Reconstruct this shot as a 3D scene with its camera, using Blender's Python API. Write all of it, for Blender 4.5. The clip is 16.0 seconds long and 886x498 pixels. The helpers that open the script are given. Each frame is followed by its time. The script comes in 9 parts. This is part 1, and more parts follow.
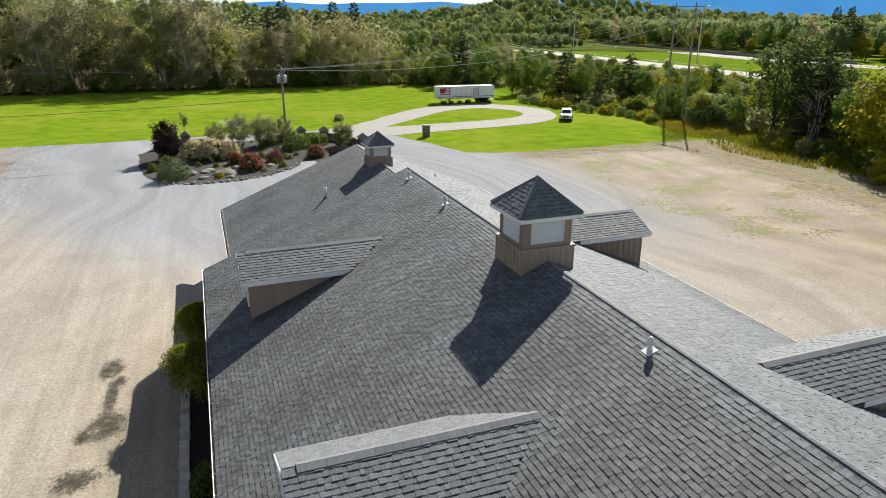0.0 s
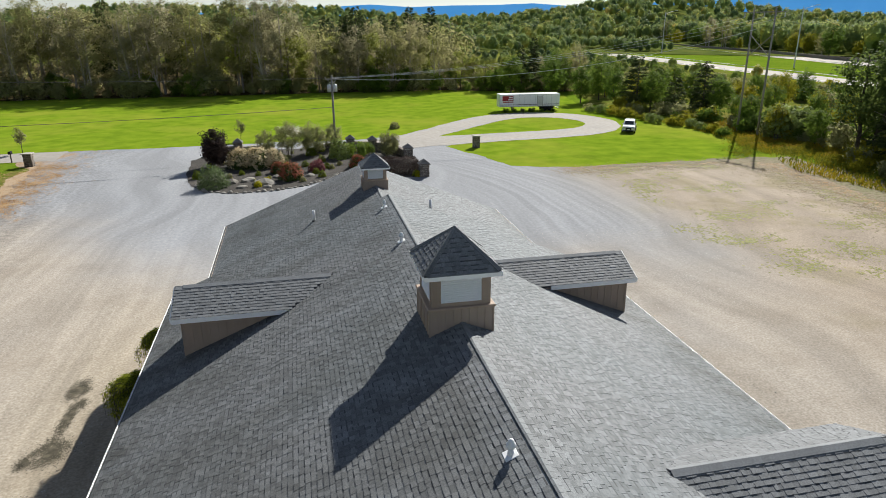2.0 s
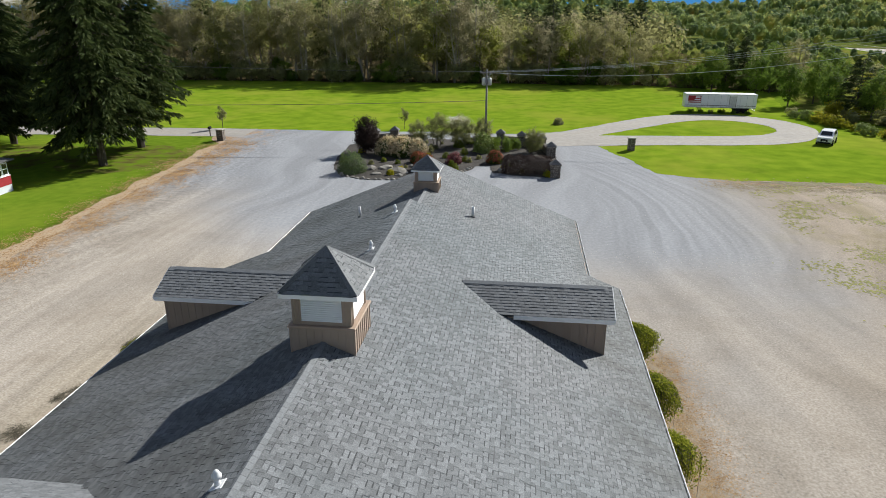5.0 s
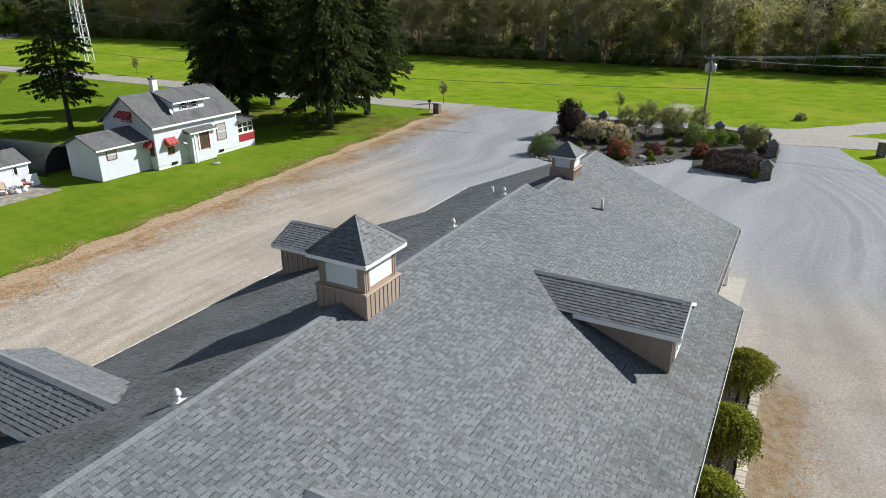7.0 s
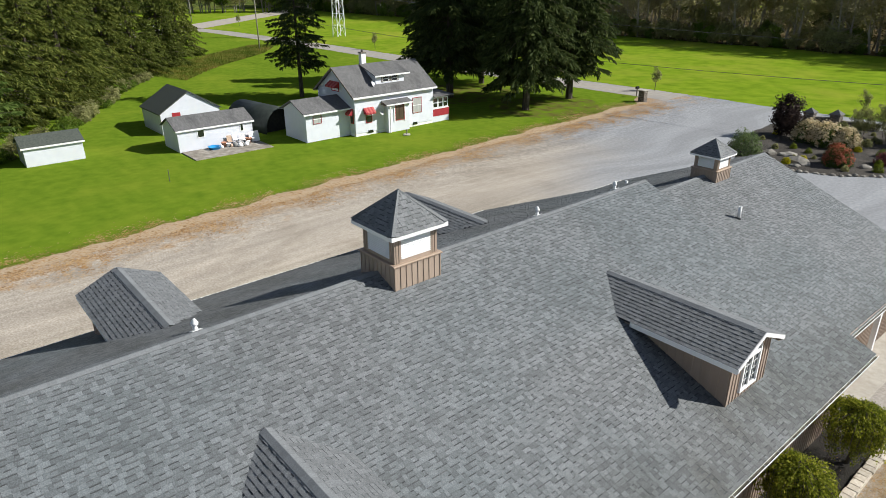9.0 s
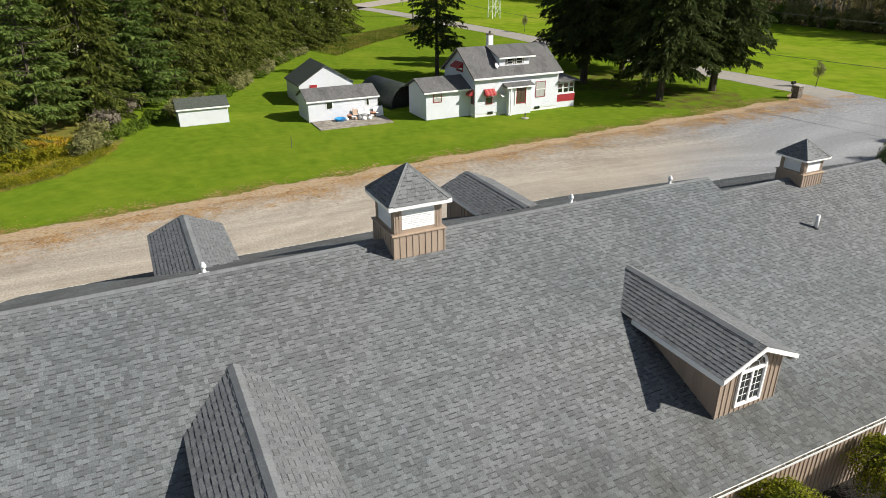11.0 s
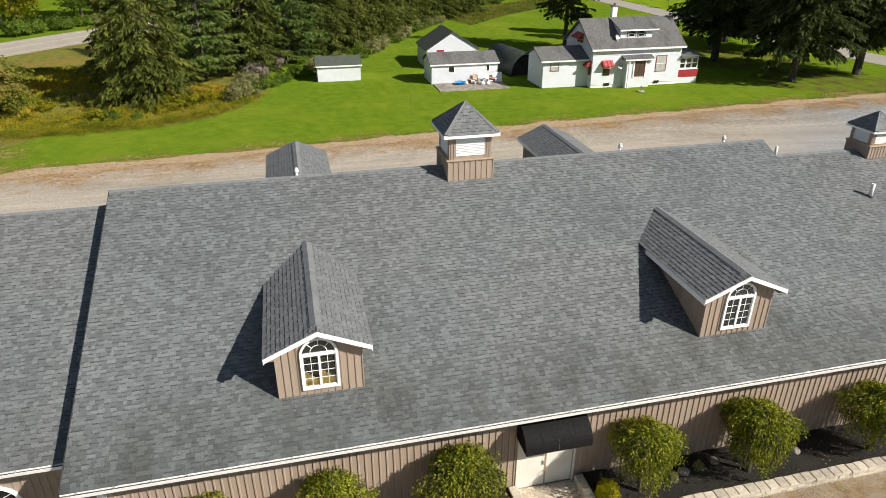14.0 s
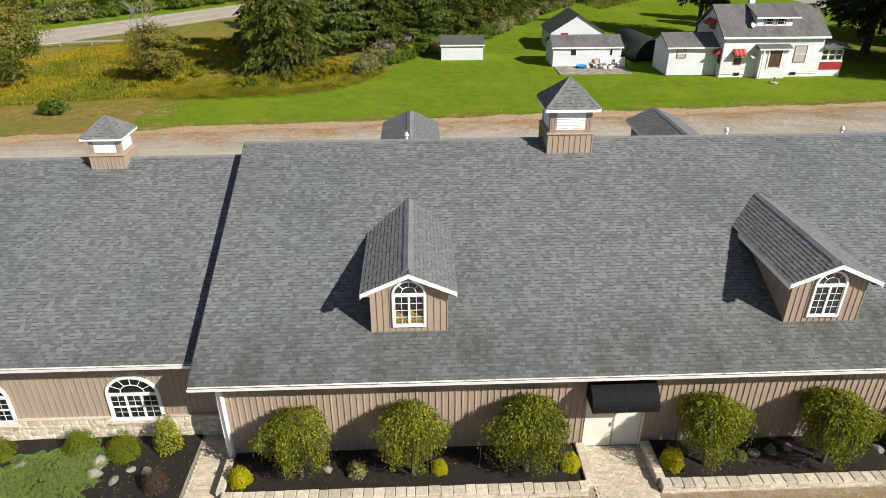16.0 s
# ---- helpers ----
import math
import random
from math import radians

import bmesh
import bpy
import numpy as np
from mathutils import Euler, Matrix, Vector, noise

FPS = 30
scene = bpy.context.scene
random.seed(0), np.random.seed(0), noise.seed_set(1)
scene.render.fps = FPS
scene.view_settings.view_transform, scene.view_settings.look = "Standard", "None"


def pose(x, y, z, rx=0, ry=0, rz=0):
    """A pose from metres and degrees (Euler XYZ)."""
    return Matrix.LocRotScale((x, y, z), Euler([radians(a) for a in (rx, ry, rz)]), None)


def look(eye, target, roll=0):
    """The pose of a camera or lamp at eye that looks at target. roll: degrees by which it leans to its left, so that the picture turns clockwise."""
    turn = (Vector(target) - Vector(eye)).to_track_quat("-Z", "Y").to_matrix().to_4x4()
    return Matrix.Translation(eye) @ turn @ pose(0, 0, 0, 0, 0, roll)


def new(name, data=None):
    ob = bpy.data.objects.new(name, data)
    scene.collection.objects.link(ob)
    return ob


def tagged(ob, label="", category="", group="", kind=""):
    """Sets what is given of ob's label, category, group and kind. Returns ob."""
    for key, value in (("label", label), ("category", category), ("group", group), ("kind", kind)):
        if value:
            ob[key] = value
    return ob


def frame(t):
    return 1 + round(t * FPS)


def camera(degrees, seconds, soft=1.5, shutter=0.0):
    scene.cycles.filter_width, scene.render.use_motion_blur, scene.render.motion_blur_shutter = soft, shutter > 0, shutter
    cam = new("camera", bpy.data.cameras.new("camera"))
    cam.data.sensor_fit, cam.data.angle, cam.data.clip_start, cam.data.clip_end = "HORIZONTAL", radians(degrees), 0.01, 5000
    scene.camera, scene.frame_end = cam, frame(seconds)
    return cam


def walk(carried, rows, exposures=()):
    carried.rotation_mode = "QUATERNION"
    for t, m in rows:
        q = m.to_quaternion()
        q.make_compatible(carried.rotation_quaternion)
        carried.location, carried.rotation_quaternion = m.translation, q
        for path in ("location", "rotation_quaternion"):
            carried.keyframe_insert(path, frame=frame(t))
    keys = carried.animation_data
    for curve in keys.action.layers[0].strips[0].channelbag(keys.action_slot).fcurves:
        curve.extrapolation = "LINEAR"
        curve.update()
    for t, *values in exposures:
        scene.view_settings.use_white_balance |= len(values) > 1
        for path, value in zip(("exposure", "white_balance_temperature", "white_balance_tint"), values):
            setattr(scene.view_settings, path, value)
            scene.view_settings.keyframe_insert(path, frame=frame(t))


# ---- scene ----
cam = camera(68.6, 16.0, soft=0.9)
PATH = [
    (0, (-9.734, -17.734, 15.191), (-9.081, -15.964, 14.528), 0.1),
    (0.5, (-8.404, -17.416, 15.505), (-7.849, -15.611, 14.845), -0.2),
    (1, (-7.031, -17.165, 15.712), (-6.507, -15.351, 15.052), -0.3),
    (1.5, (-5.588, -17.035, 15.842), (-5.097, -15.211, 15.183), -0.2),
    (2, (-4.102, -16.973, 16.012), (-3.694, -15.129, 15.354), -0.2),
    (2.5, (-2.562, -16.899, 16.184), (-2.276, -15.032, 15.527), -0.3),
    (3, (-1.066, -16.892, 16.336), (-0.886, -15.011, 15.68), -0.2),
    (5.5, (6.916, -16.336, 16.831), (6.552, -14.5, 16.127), -0.1),
    (6, (8.469, -15.98, 16.848), (7.939, -14.189, 16.132), -0.1),
    (6.5, (9.92, -15.51, 16.889), (9.209, -13.79, 16.158), -0.1),
    (7, (11.303, -14.885, 16.903), (10.403, -13.26, 16.159), -0.2),
    (7.5, (12.575, -14.196, 16.904), (11.517, -12.676, 16.148), -0.2),
    (8, (13.718, -13.385, 16.915), (12.515, -11.984, 16.147), -0.2),
    (8.5, (14.756, -12.454, 16.91), (13.432, -11.174, 16.132), -0.3),
    (9, (15.763, -11.41, 16.884), (14.358, -10.225, 16.095), -0.4),
    (11.5, (19.749, -7.295, 16.804), (18.075, -6.593, 15.964), -0.1),
    (12, (20.672, -6.967, 16.781), (18.971, -6.347, 15.931), -0.0),
    (12.5, (21.62, -6.767, 16.738), (19.902, -6.211, 15.878), -0.1),
    (13, (22.644, -6.679, 16.69), (20.915, -6.179, 15.819), 0.0),
    (13.5, (23.525, -6.647, 16.659), (21.792, -6.175, 15.779), 0.1),
    (14, (24.292, -6.594, 16.675), (22.55, -6.181, 15.783), -0.0),
    (14.5, (24.903, -6.513, 16.663), (23.152, -6.168, 15.761), 0.0),
    (15, (25.411, -6.441, 16.665), (23.652, -6.177, 15.751), 0.1),
    (15.5, (25.84, -6.313, 16.671), (24.074, -6.147, 15.746), -0.0),
    (16, (26.21, -6.15, 16.643), (24.442, -6.079, 15.711), -0.1),
]
walk(cam, [(t, look(eye, target, roll)) for t, eye, target, roll in PATH], [(0.0, 0.71, 6300, 10), (1.0, 0.63, 6250, 10), (3.0, 0.51, 6180, 10), (5.5, 0.42, 6050, 10), (8.0, 0.42, 6000, 9.8), (9.0, 0.42, 6150, 9.8), (11.5, 0.41, 6550, 10), (16.0, 0.43, 6600, 10)])

# ---------------------------------------------------------------- light
SUN_TO = Vector((0.615, 0.788, 0.692)).normalized()
world = bpy.data.worlds.new("sky")
scene.world = world
world.use_nodes = True
wn = world.node_tree.nodes
sky = wn.new("ShaderNodeTexSky")
sky.sky_type = "NISHITA"
sky.sun_disc = False
sky.sun_elevation = math.asin(SUN_TO.z)
sky.sun_rotation = math.atan2(SUN_TO.x, SUN_TO.y)
sky.dust_density = 0.1
calm = wn.new("ShaderNodeHueSaturation")
calm.inputs["Saturation"].default_value = 0.58
world.node_tree.links.new(sky.outputs[0], calm.inputs["Color"])
tint = wn.new("ShaderNodeMix")
tint.data_type, tint.blend_type = "RGBA", "MULTIPLY"
tint.inputs[0].default_value = 1.0
tint.inputs[7].default_value = (0.95, 0.99, 1.05, 1)
world.node_tree.links.new(calm.outputs[0], tint.inputs[6])
world.node_tree.links.new(tint.outputs[2], wn["Background"].inputs[0])
wn["Background"].inputs[1].default_value = 0.056
sun = new("sun", bpy.data.lights.new("sun", "SUN"))
sun.data.energy = 5.1
sun.data.angle = radians(0.55)
sun.data.color = (1.0, 0.948, 0.838)
sun.matrix_world = look(SUN_TO * 200, (0, 0, 0))

# ---------------------------------------------------------------- builders


class Geo:
    """Vertices and faces of one mesh."""

    def __init__(self):
        self.v, self.f = [], []

    def add(self, verts, faces):
        n = len(self.v)
        self.v += [tuple(p) for p in verts]
        self.f += [tuple(i + n for i in q) for q in faces]
        return self

    def box(self, x0, x1, y0, y1, z0, z1):
        p = [(x, y, z) for z in (z0, z1) for y in (y0, y1) for x in (x0, x1)]
        return self.add(p, [(0, 2, 3, 1), (4, 5, 7, 6), (0, 1, 5, 4), (2, 6, 7, 3), (0, 4, 6, 2), (1, 3, 7, 5)])

    def soft_box(self, x0, x1, y0, y1, z0, z1, b=0.03):
        """A box with its upper edges worn round."""
        lo = [(x0, y0), (x1, y0), (x1, y1), (x0, y1)]
        hi = [(x0 + b, y0 + b), (x1 - b, y0 + b), (x1 - b, y1 - b), (x0 + b, y1 - b)]
        p = [(*q, z0) for q in lo] + [(*q, z1 - b) for q in lo] + [(*q, z1) for q in hi]
        f = [(3, 2, 1, 0), (8, 9, 10, 11)]
        for k in (0, 4):
            f += [(k + i, k + (i + 1) % 4, k + 4 + (i + 1) % 4, k + 4 + i) for i in range(4)]
        return self.add(p, f)

    def prism(self, poly, axis, a, b):
        """A polygon pushed along an axis from a to b: (y, z), (x, z) or (x, y)."""
        put = {"x": lambda p, w: (w, p[0], p[1]), "y": lambda p, w: (p[0], w, p[1]), "z": lambda p, w: (p[0], p[1], w)}[axis]
        n = len(poly)
        v = [put(p, a) for p in poly] + [put(p, b) for p in poly]
        f = [tuple(range(n - 1, -1, -1)), tuple(range(n, 2 * n))]
        f += [(i, (i + 1) % n, n + (i + 1) % n, n + i) for i in range(n)]
        return self.add(v, f)

    def tube(self, pts, radii, sides=8):
        pts = [Vector(p) for p in pts]
        v, f = [], []
        for i, p in enumerate(pts):
            d = (pts[min(i + 1, len(pts) - 1)] - pts[max(i - 1, 0)]).normalized()
            a = d.orthogonal().normalized() if abs(d.z) > 0.99 or abs(d.z) < 0.01 else d.cross(Vector((0, 0, 1))).normalized()
            c = d.cross(a)
            r = radii[i] if hasattr(radii, "__len__") else radii
            v += [p + (a * math.cos(k * math.tau / sides) + c * math.sin(k * math.tau / sides)) * r for k in range(sides)]
        for i in range(len(pts) - 1):
            for k in range(sides):
                f.append((i * sides + k, i * sides + (k + 1) % sides, (i + 1) * sides + (k + 1) % sides, (i + 1) * sides + k))
        f += [tuple(range(sides - 1, -1, -1)), tuple(range((len(pts) - 1) * sides, len(pts) * sides))]
        return self.add(v, f)

    def lathe(self, cx, cy, profile, sides=16):
        """A turned shape: (radius, z) from the foot up."""
        v = [(cx + r * math.cos(k * math.tau / sides), cy + r * math.sin(k * math.tau / sides), z) for r, z in profile for k in range(sides)]
        f = [(i * sides + k, i * sides + (k + 1) % sides, (i + 1) * sides + (k + 1) % sides, (i + 1) * sides + k)
             for i in range(len(profile) - 1) for k in range(sides)]
        f += [tuple(range(sides - 1, -1, -1)), tuple(range((len(profile) - 1) * sides, len(profile) * sides))]
        return self.add(v, f)

    def moved(self, m):
        self.v = [tuple(m @ Vector(p)) for p in self.v]
        return self

    def mesh(self, name):
        me = bpy.data.meshes.new(name)
        me.from_pydata(self.v, [], self.f)
        me.update()
        return me


def quads_mesh(name, corners):
    """A mesh of loose quads from an array (n, 4, 3)."""
    n = len(corners)
    me = bpy.data.meshes.new(name)
    me.vertices.add(4 * n)
    me.vertices.foreach_set("co", np.asarray(corners, dtype=np.float32).ravel())
    me.loops.add(4 * n)
    me.loops.foreach_set("vertex_index", np.arange(4 * n, dtype=np.int32))
    me.polygons.add(n)
    me.polygons.foreach_set("loop_start", np.arange(0, 4 * n, 4, dtype=np.int32))
    me.update(calc_edges=True)
    me.shade_flat()
    return me


def thing(name, loc=(0, 0, 0), label="", category="", group="", rz=0.0):
    ob = new(name)
    ob.empty_display_size = 0.2
    ob.matrix_basis = pose(*loc, 0, 0, rz)
    return tagged(ob, label, category, group)


def part(name, shape, material, parent=None, label="", smooth=False):
    me = shape.mesh(name) if isinstance(shape, Geo) else shape
    if material and not me.materials:
        me.materials.append(material)
    if smooth:
        me.polygons.foreach_set("use_smooth", [True] * len(me.polygons))
    ob = new(name, me)
    ob.parent = parent
    return tagged(ob, label)


def single(name, shape, material, label, category, group="", kind="", smooth=False):
    return tagged(part(name, shape, material, None, "", smooth), label, category, group, kind)


# ---------------------------------------------------------------- materials
def surface(name, colours, scale=4.0, rough=0.85, bump=0.0, bump_scale=60.0, island=0.0, item=0.0, stain=None, stain_scale=0.3,
            stain_amount=0.5, stretch=(1, 1, 1), metal=0.0, detail=6.0, spec=0.3, bump_dist=0.02, stain_range=(0.48, 0.72)):
    """A surface: a ramp of colours over fine noise, larger stains, random shades by piece, and relief."""
    m = bpy.data.materials.new(name)
    m.use_nodes = True
    nt = m.node_tree
    n, ln = nt.nodes, nt.links.new
    bsdf = n["Principled BSDF"]
    bsdf.inputs["Roughness"].default_value = rough
    bsdf.inputs["Metallic"].default_value = metal
    bsdf.inputs["Specular IOR Level"].default_value = spec
    geo = n.new("ShaderNodeNewGeometry")
    mp = n.new("ShaderNodeMapping")
    mp.inputs["Scale"].default_value = stretch
    ln(geo.outputs["Position"], mp.inputs[0])
    nz = n.new("ShaderNodeTexNoise")
    nz.inputs["Scale"].default_value, nz.inputs["Detail"].default_value = scale, detail
    ln(mp.outputs[0], nz.inputs["Vector"])
    ramp = n.new("ShaderNodeValToRGB")
    while len(ramp.color_ramp.elements) < len(colours):
        ramp.color_ramp.elements.new(0.5)
    for i, c in enumerate(colours):
        e = ramp.color_ramp.elements[i]
        e.position = 0.3 + 0.4 * i / max(1, len(colours) - 1)
        e.color = (*c, 1)
    ln(nz.outputs["Fac"], ramp.inputs[0])
    col = ramp.outputs[0]
    if stain:
        n2 = n.new("ShaderNodeTexNoise")
        n2.inputs["Scale"].default_value, n2.inputs["Detail"].default_value = stain_scale, 9
        n2.inputs["Roughness"].default_value = 0.62
        ln(mp.outputs[0], n2.inputs["Vector"])
        r2 = n.new("ShaderNodeMapRange")
        r2.inputs[1].default_value, r2.inputs[2].default_value = stain_range
        r2.inputs[4].default_value = stain_amount
        ln(n2.outputs["Fac"], r2.inputs[0])
        mx = n.new("ShaderNodeMix")
        mx.data_type = "RGBA"
        mx.inputs[7].default_value = (*stain, 1)
        ln(r2.outputs[0], mx.inputs[0])
        ln(col, mx.inputs[6])
        col = mx.outputs[2]
    for amount, source in ((island, geo.outputs["Random Per Island"]), (item, None)):
        if amount:
            if source is None:
                source = n.new("ShaderNodeObjectInfo").outputs["Random"]
            r3 = n.new("ShaderNodeMapRange")
            r3.inputs[3].default_value, r3.inputs[4].default_value = 1 - amount, 1 + amount
            ln(source, r3.inputs[0])
            mul = n.new("ShaderNodeVectorMath")
            mul.operation = "SCALE"
            ln(col, mul.inputs[0])
            ln(r3.outputs[0], mul.inputs["Scale"])
            col = mul.outputs[0]
    ln(col, bsdf.inputs["Base Color"])
    if bump:
        n3 = n.new("ShaderNodeTexNoise")
        n3.inputs["Scale"].default_value, n3.inputs["Detail"].default_value = bump_scale, 4
        ln(mp.outputs[0], n3.inputs["Vector"])
        bp = n.new("ShaderNodeBump")
        bp.inputs["Strength"].default_value, bp.inputs["Distance"].default_value = bump, bump_dist
        ln(n3.outputs["Fac"], bp.inputs["Height"])
        ln(bp.outputs[0], bsdf.inputs["Normal"])
    return m


def foliage(name, colours, island=0.35, item=0.15, light=0.35, rough=0.6, patch=0.35):
    """Leaves: a shade by leaf and by plant, some light through them."""
    m = bpy.data.materials.new(name)
    m.use_nodes = True
    nt = m.node_tree
    n, ln = nt.nodes, nt.links.new
    bsdf, out = n["Principled BSDF"], n["Material Output"]
    geo, info = n.new("ShaderNodeNewGeometry"), n.new("ShaderNodeObjectInfo")
    a = n.new("ShaderNodeMath")
    a.operation = "MULTIPLY_ADD"
    a.inputs[1].default_value, a.inputs[2].default_value = island, 0.5 - island / 2
    ln(geo.outputs["Random Per Island"], a.inputs[0])
    b = n.new("ShaderNodeMath")
    b.operation = "MULTIPLY_ADD"
    b.inputs[1].default_value = item
    ln(info.outputs["Random"], b.inputs[0])
    ln(a.outputs[0], b.inputs[2])
    nz = n.new("ShaderNodeTexNoise")
    nz.inputs["Scale"].default_value = patch
    ln(geo.outputs["Position"], nz.inputs["Vector"])
    c = n.new("ShaderNodeMath")
    c.operation = "MULTIPLY_ADD"
    c.inputs[1].default_value = 0.5 if patch > 0.3 else 1.9
    c.use_clamp = True
    ln(nz.outputs["Fac"], c.inputs[0])
    d = n.new("ShaderNodeMath")
    d.inputs[1].default_value = (-0.25 if patch > 0.3 else -0.95) - item / 2
    ln(b.outputs[0], d.inputs[0])
    ln(d.outputs[0], c.inputs[2])
    ramp = n.new("ShaderNodeValToRGB")
    while len(ramp.color_ramp.elements) < len(colours):
        ramp.color_ramp.elements.new(0.5)
    for i, col in enumerate(colours):
        e = ramp.color_ramp.elements[i]
        e.position = i / max(1, len(colours) - 1)
        e.color = (*col, 1)
    ln(c.outputs[0], ramp.inputs[0])
    ln(ramp.outputs[0], bsdf.inputs["Base Color"])
    bsdf.inputs["Roughness"].default_value = rough
    bsdf.inputs["Specular IOR Level"].default_value = 0.04
    tr = n.new("ShaderNodeBsdfTranslucent")
    ln(ramp.outputs[0], tr.inputs[0])
    mix = n.new("ShaderNodeMixShader")
    mix.inputs[0].default_value = light
    ln(bsdf.outputs[0], mix.inputs[1])
    ln(tr.outputs[0], mix.inputs[2])
    ln(mix.outputs[0], out.inputs[0])
    return m


SHINGLE = [(0.121, 0.127, 0.134), (0.160, 0.167, 0.174), (0.214, 0.222, 0.230)]


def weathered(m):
    """Water-borne grime in ragged streaks down the lower courses, shade painted over the west slope, and a faint teal
    cast in large patches.
    """
    n, ln = m.node_tree.nodes, m.node_tree.links.new
    bsdf = n["Principled BSDF"]
    col = bsdf.inputs["Base Color"].links[0].from_socket
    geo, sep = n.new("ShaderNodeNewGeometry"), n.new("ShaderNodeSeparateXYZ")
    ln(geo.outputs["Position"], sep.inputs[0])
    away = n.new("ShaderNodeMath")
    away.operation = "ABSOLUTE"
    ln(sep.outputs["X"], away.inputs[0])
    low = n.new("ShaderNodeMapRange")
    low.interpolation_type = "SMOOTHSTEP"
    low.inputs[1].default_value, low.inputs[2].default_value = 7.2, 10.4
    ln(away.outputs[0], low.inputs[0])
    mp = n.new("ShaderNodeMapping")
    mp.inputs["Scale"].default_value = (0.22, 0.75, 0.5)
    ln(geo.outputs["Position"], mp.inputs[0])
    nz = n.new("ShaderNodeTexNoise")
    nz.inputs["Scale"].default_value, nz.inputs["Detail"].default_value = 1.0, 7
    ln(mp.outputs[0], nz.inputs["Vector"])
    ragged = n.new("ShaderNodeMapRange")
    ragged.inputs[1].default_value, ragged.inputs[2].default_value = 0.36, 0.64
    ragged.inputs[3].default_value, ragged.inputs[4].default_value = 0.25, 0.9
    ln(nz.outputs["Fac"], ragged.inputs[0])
    # dirt caught beside and below the dormers
    off = sep.outputs["Y"]
    for op, k in (("SUBTRACT", 0.26), ("ABSOLUTE", 0), ("SUBTRACT", 6.79), ("ABSOLUTE", 0)):
        step = n.new("ShaderNodeMath")
        step.operation = op
        ln(off, step.inputs[0])
        step.inputs[1].default_value = k
        off = step.outputs[0]
    beside = n.new("ShaderNodeMapRange")
    beside.interpolation_type = "SMOOTHSTEP"
    beside.inputs[1].default_value, beside.inputs[2].default_value = 1.2, 3.0
    beside.inputs[3].default_value, beside.inputs[4].default_value = 0.75, 0
    ln(off, beside.inputs[0])
    down = n.new("ShaderNodeMapRange")
    down.interpolation_type = "SMOOTHSTEP"
    down.inputs[1].default_value, down.inputs[2].default_value = 4.6, 7.5
    ln(away.outputs[0], down.inputs[0])
    caught = n.new("ShaderNodeMath")
    caught.operation = "MULTIPLY"
    ln(beside.outputs[0], caught.inputs[0])
    ln(down.outputs[0], caught.inputs[1])
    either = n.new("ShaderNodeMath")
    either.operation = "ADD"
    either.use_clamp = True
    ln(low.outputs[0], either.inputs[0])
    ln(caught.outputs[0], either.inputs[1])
    # painted shade: the whole west slope is darkened in its colour
    west_shade = n.new("ShaderNodeMapRange")
    west_shade.inputs[1].default_value, west_shade.inputs[2].default_value = -0.9, -0.3
    west_shade.inputs[3].default_value, west_shade.inputs[4].default_value = 0.72, 0
    ln(sep.outputs["X"], west_shade.inputs[0])
    dirt_and_shade = n.new("ShaderNodeMath")
    dirt_and_shade.operation = "MAXIMUM"
    ln(either.outputs[0], dirt_and_shade.inputs[0])
    ln(west_shade.outputs[0], dirt_and_shade.inputs[1])
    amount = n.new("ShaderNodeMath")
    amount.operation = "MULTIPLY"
    ln(dirt_and_shade.outputs[0], amount.inputs[0])
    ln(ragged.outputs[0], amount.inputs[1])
    dirt_shade_mix = n.new("ShaderNodeMix")
    dirt_shade_mix.data_type, dirt_shade_mix.blend_type = "RGBA", "MULTIPLY"
    dirt_shade_mix.inputs[7].default_value = (0.52, 0.50, 0.45, 1)
    ln(amount.outputs[0], dirt_shade_mix.inputs[0])
    ln(col, dirt_shade_mix.inputs[6])
    patch = n.new("ShaderNodeTexNoise")
    patch.inputs["Scale"].default_value, patch.inputs["Detail"].default_value = 0.12, 3
    ln(geo.outputs["Position"], patch.inputs["Vector"])
    pr = n.new("ShaderNodeMapRange")
    pr.inputs[1].default_value, pr.inputs[2].default_value = 0.42, 0.62
    ln(patch.outputs["Fac"], pr.inputs[0])
    teal = n.new("ShaderNodeMix")
    teal.data_type, teal.blend_type = "RGBA", "MULTIPLY"
    teal.inputs[7].default_value = (0.93, 0.98, 0.995, 1)
    ln(pr.outputs[0], teal.inputs[0])
    ln(dirt_shade_mix.outputs[2], teal.inputs[6])
    ln(teal.outputs[2], bsdf.inputs["Base Color"])
    return m


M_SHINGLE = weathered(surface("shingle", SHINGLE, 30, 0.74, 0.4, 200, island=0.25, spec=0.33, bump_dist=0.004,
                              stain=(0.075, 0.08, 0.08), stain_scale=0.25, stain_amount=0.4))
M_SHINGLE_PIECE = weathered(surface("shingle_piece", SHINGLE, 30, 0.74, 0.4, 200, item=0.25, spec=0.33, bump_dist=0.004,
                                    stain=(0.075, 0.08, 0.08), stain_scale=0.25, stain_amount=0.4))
M_SHINGLE_DORMER = surface("shingle_dormer", SHINGLE, 30, 0.74, 0.4, 200, island=0.18, spec=0.33, bump_dist=0.004)
M_BAND = surface("shingle_dark_band", [(0.066, 0.069, 0.073), (0.10, 0.104, 0.109)], 25, 0.9, island=0.3)
M_ROOFBASE = surface("roof_felt", [(0.05, 0.051, 0.054), (0.075, 0.076, 0.08)], 20, 0.95)
M_CAP = surface("ridge_cap", [(0.155, 0.164, 0.172), (0.21, 0.22, 0.23)], 25, 0.75, 0.5, 150, island=0.10, bump_dist=0.005, spec=0.35)
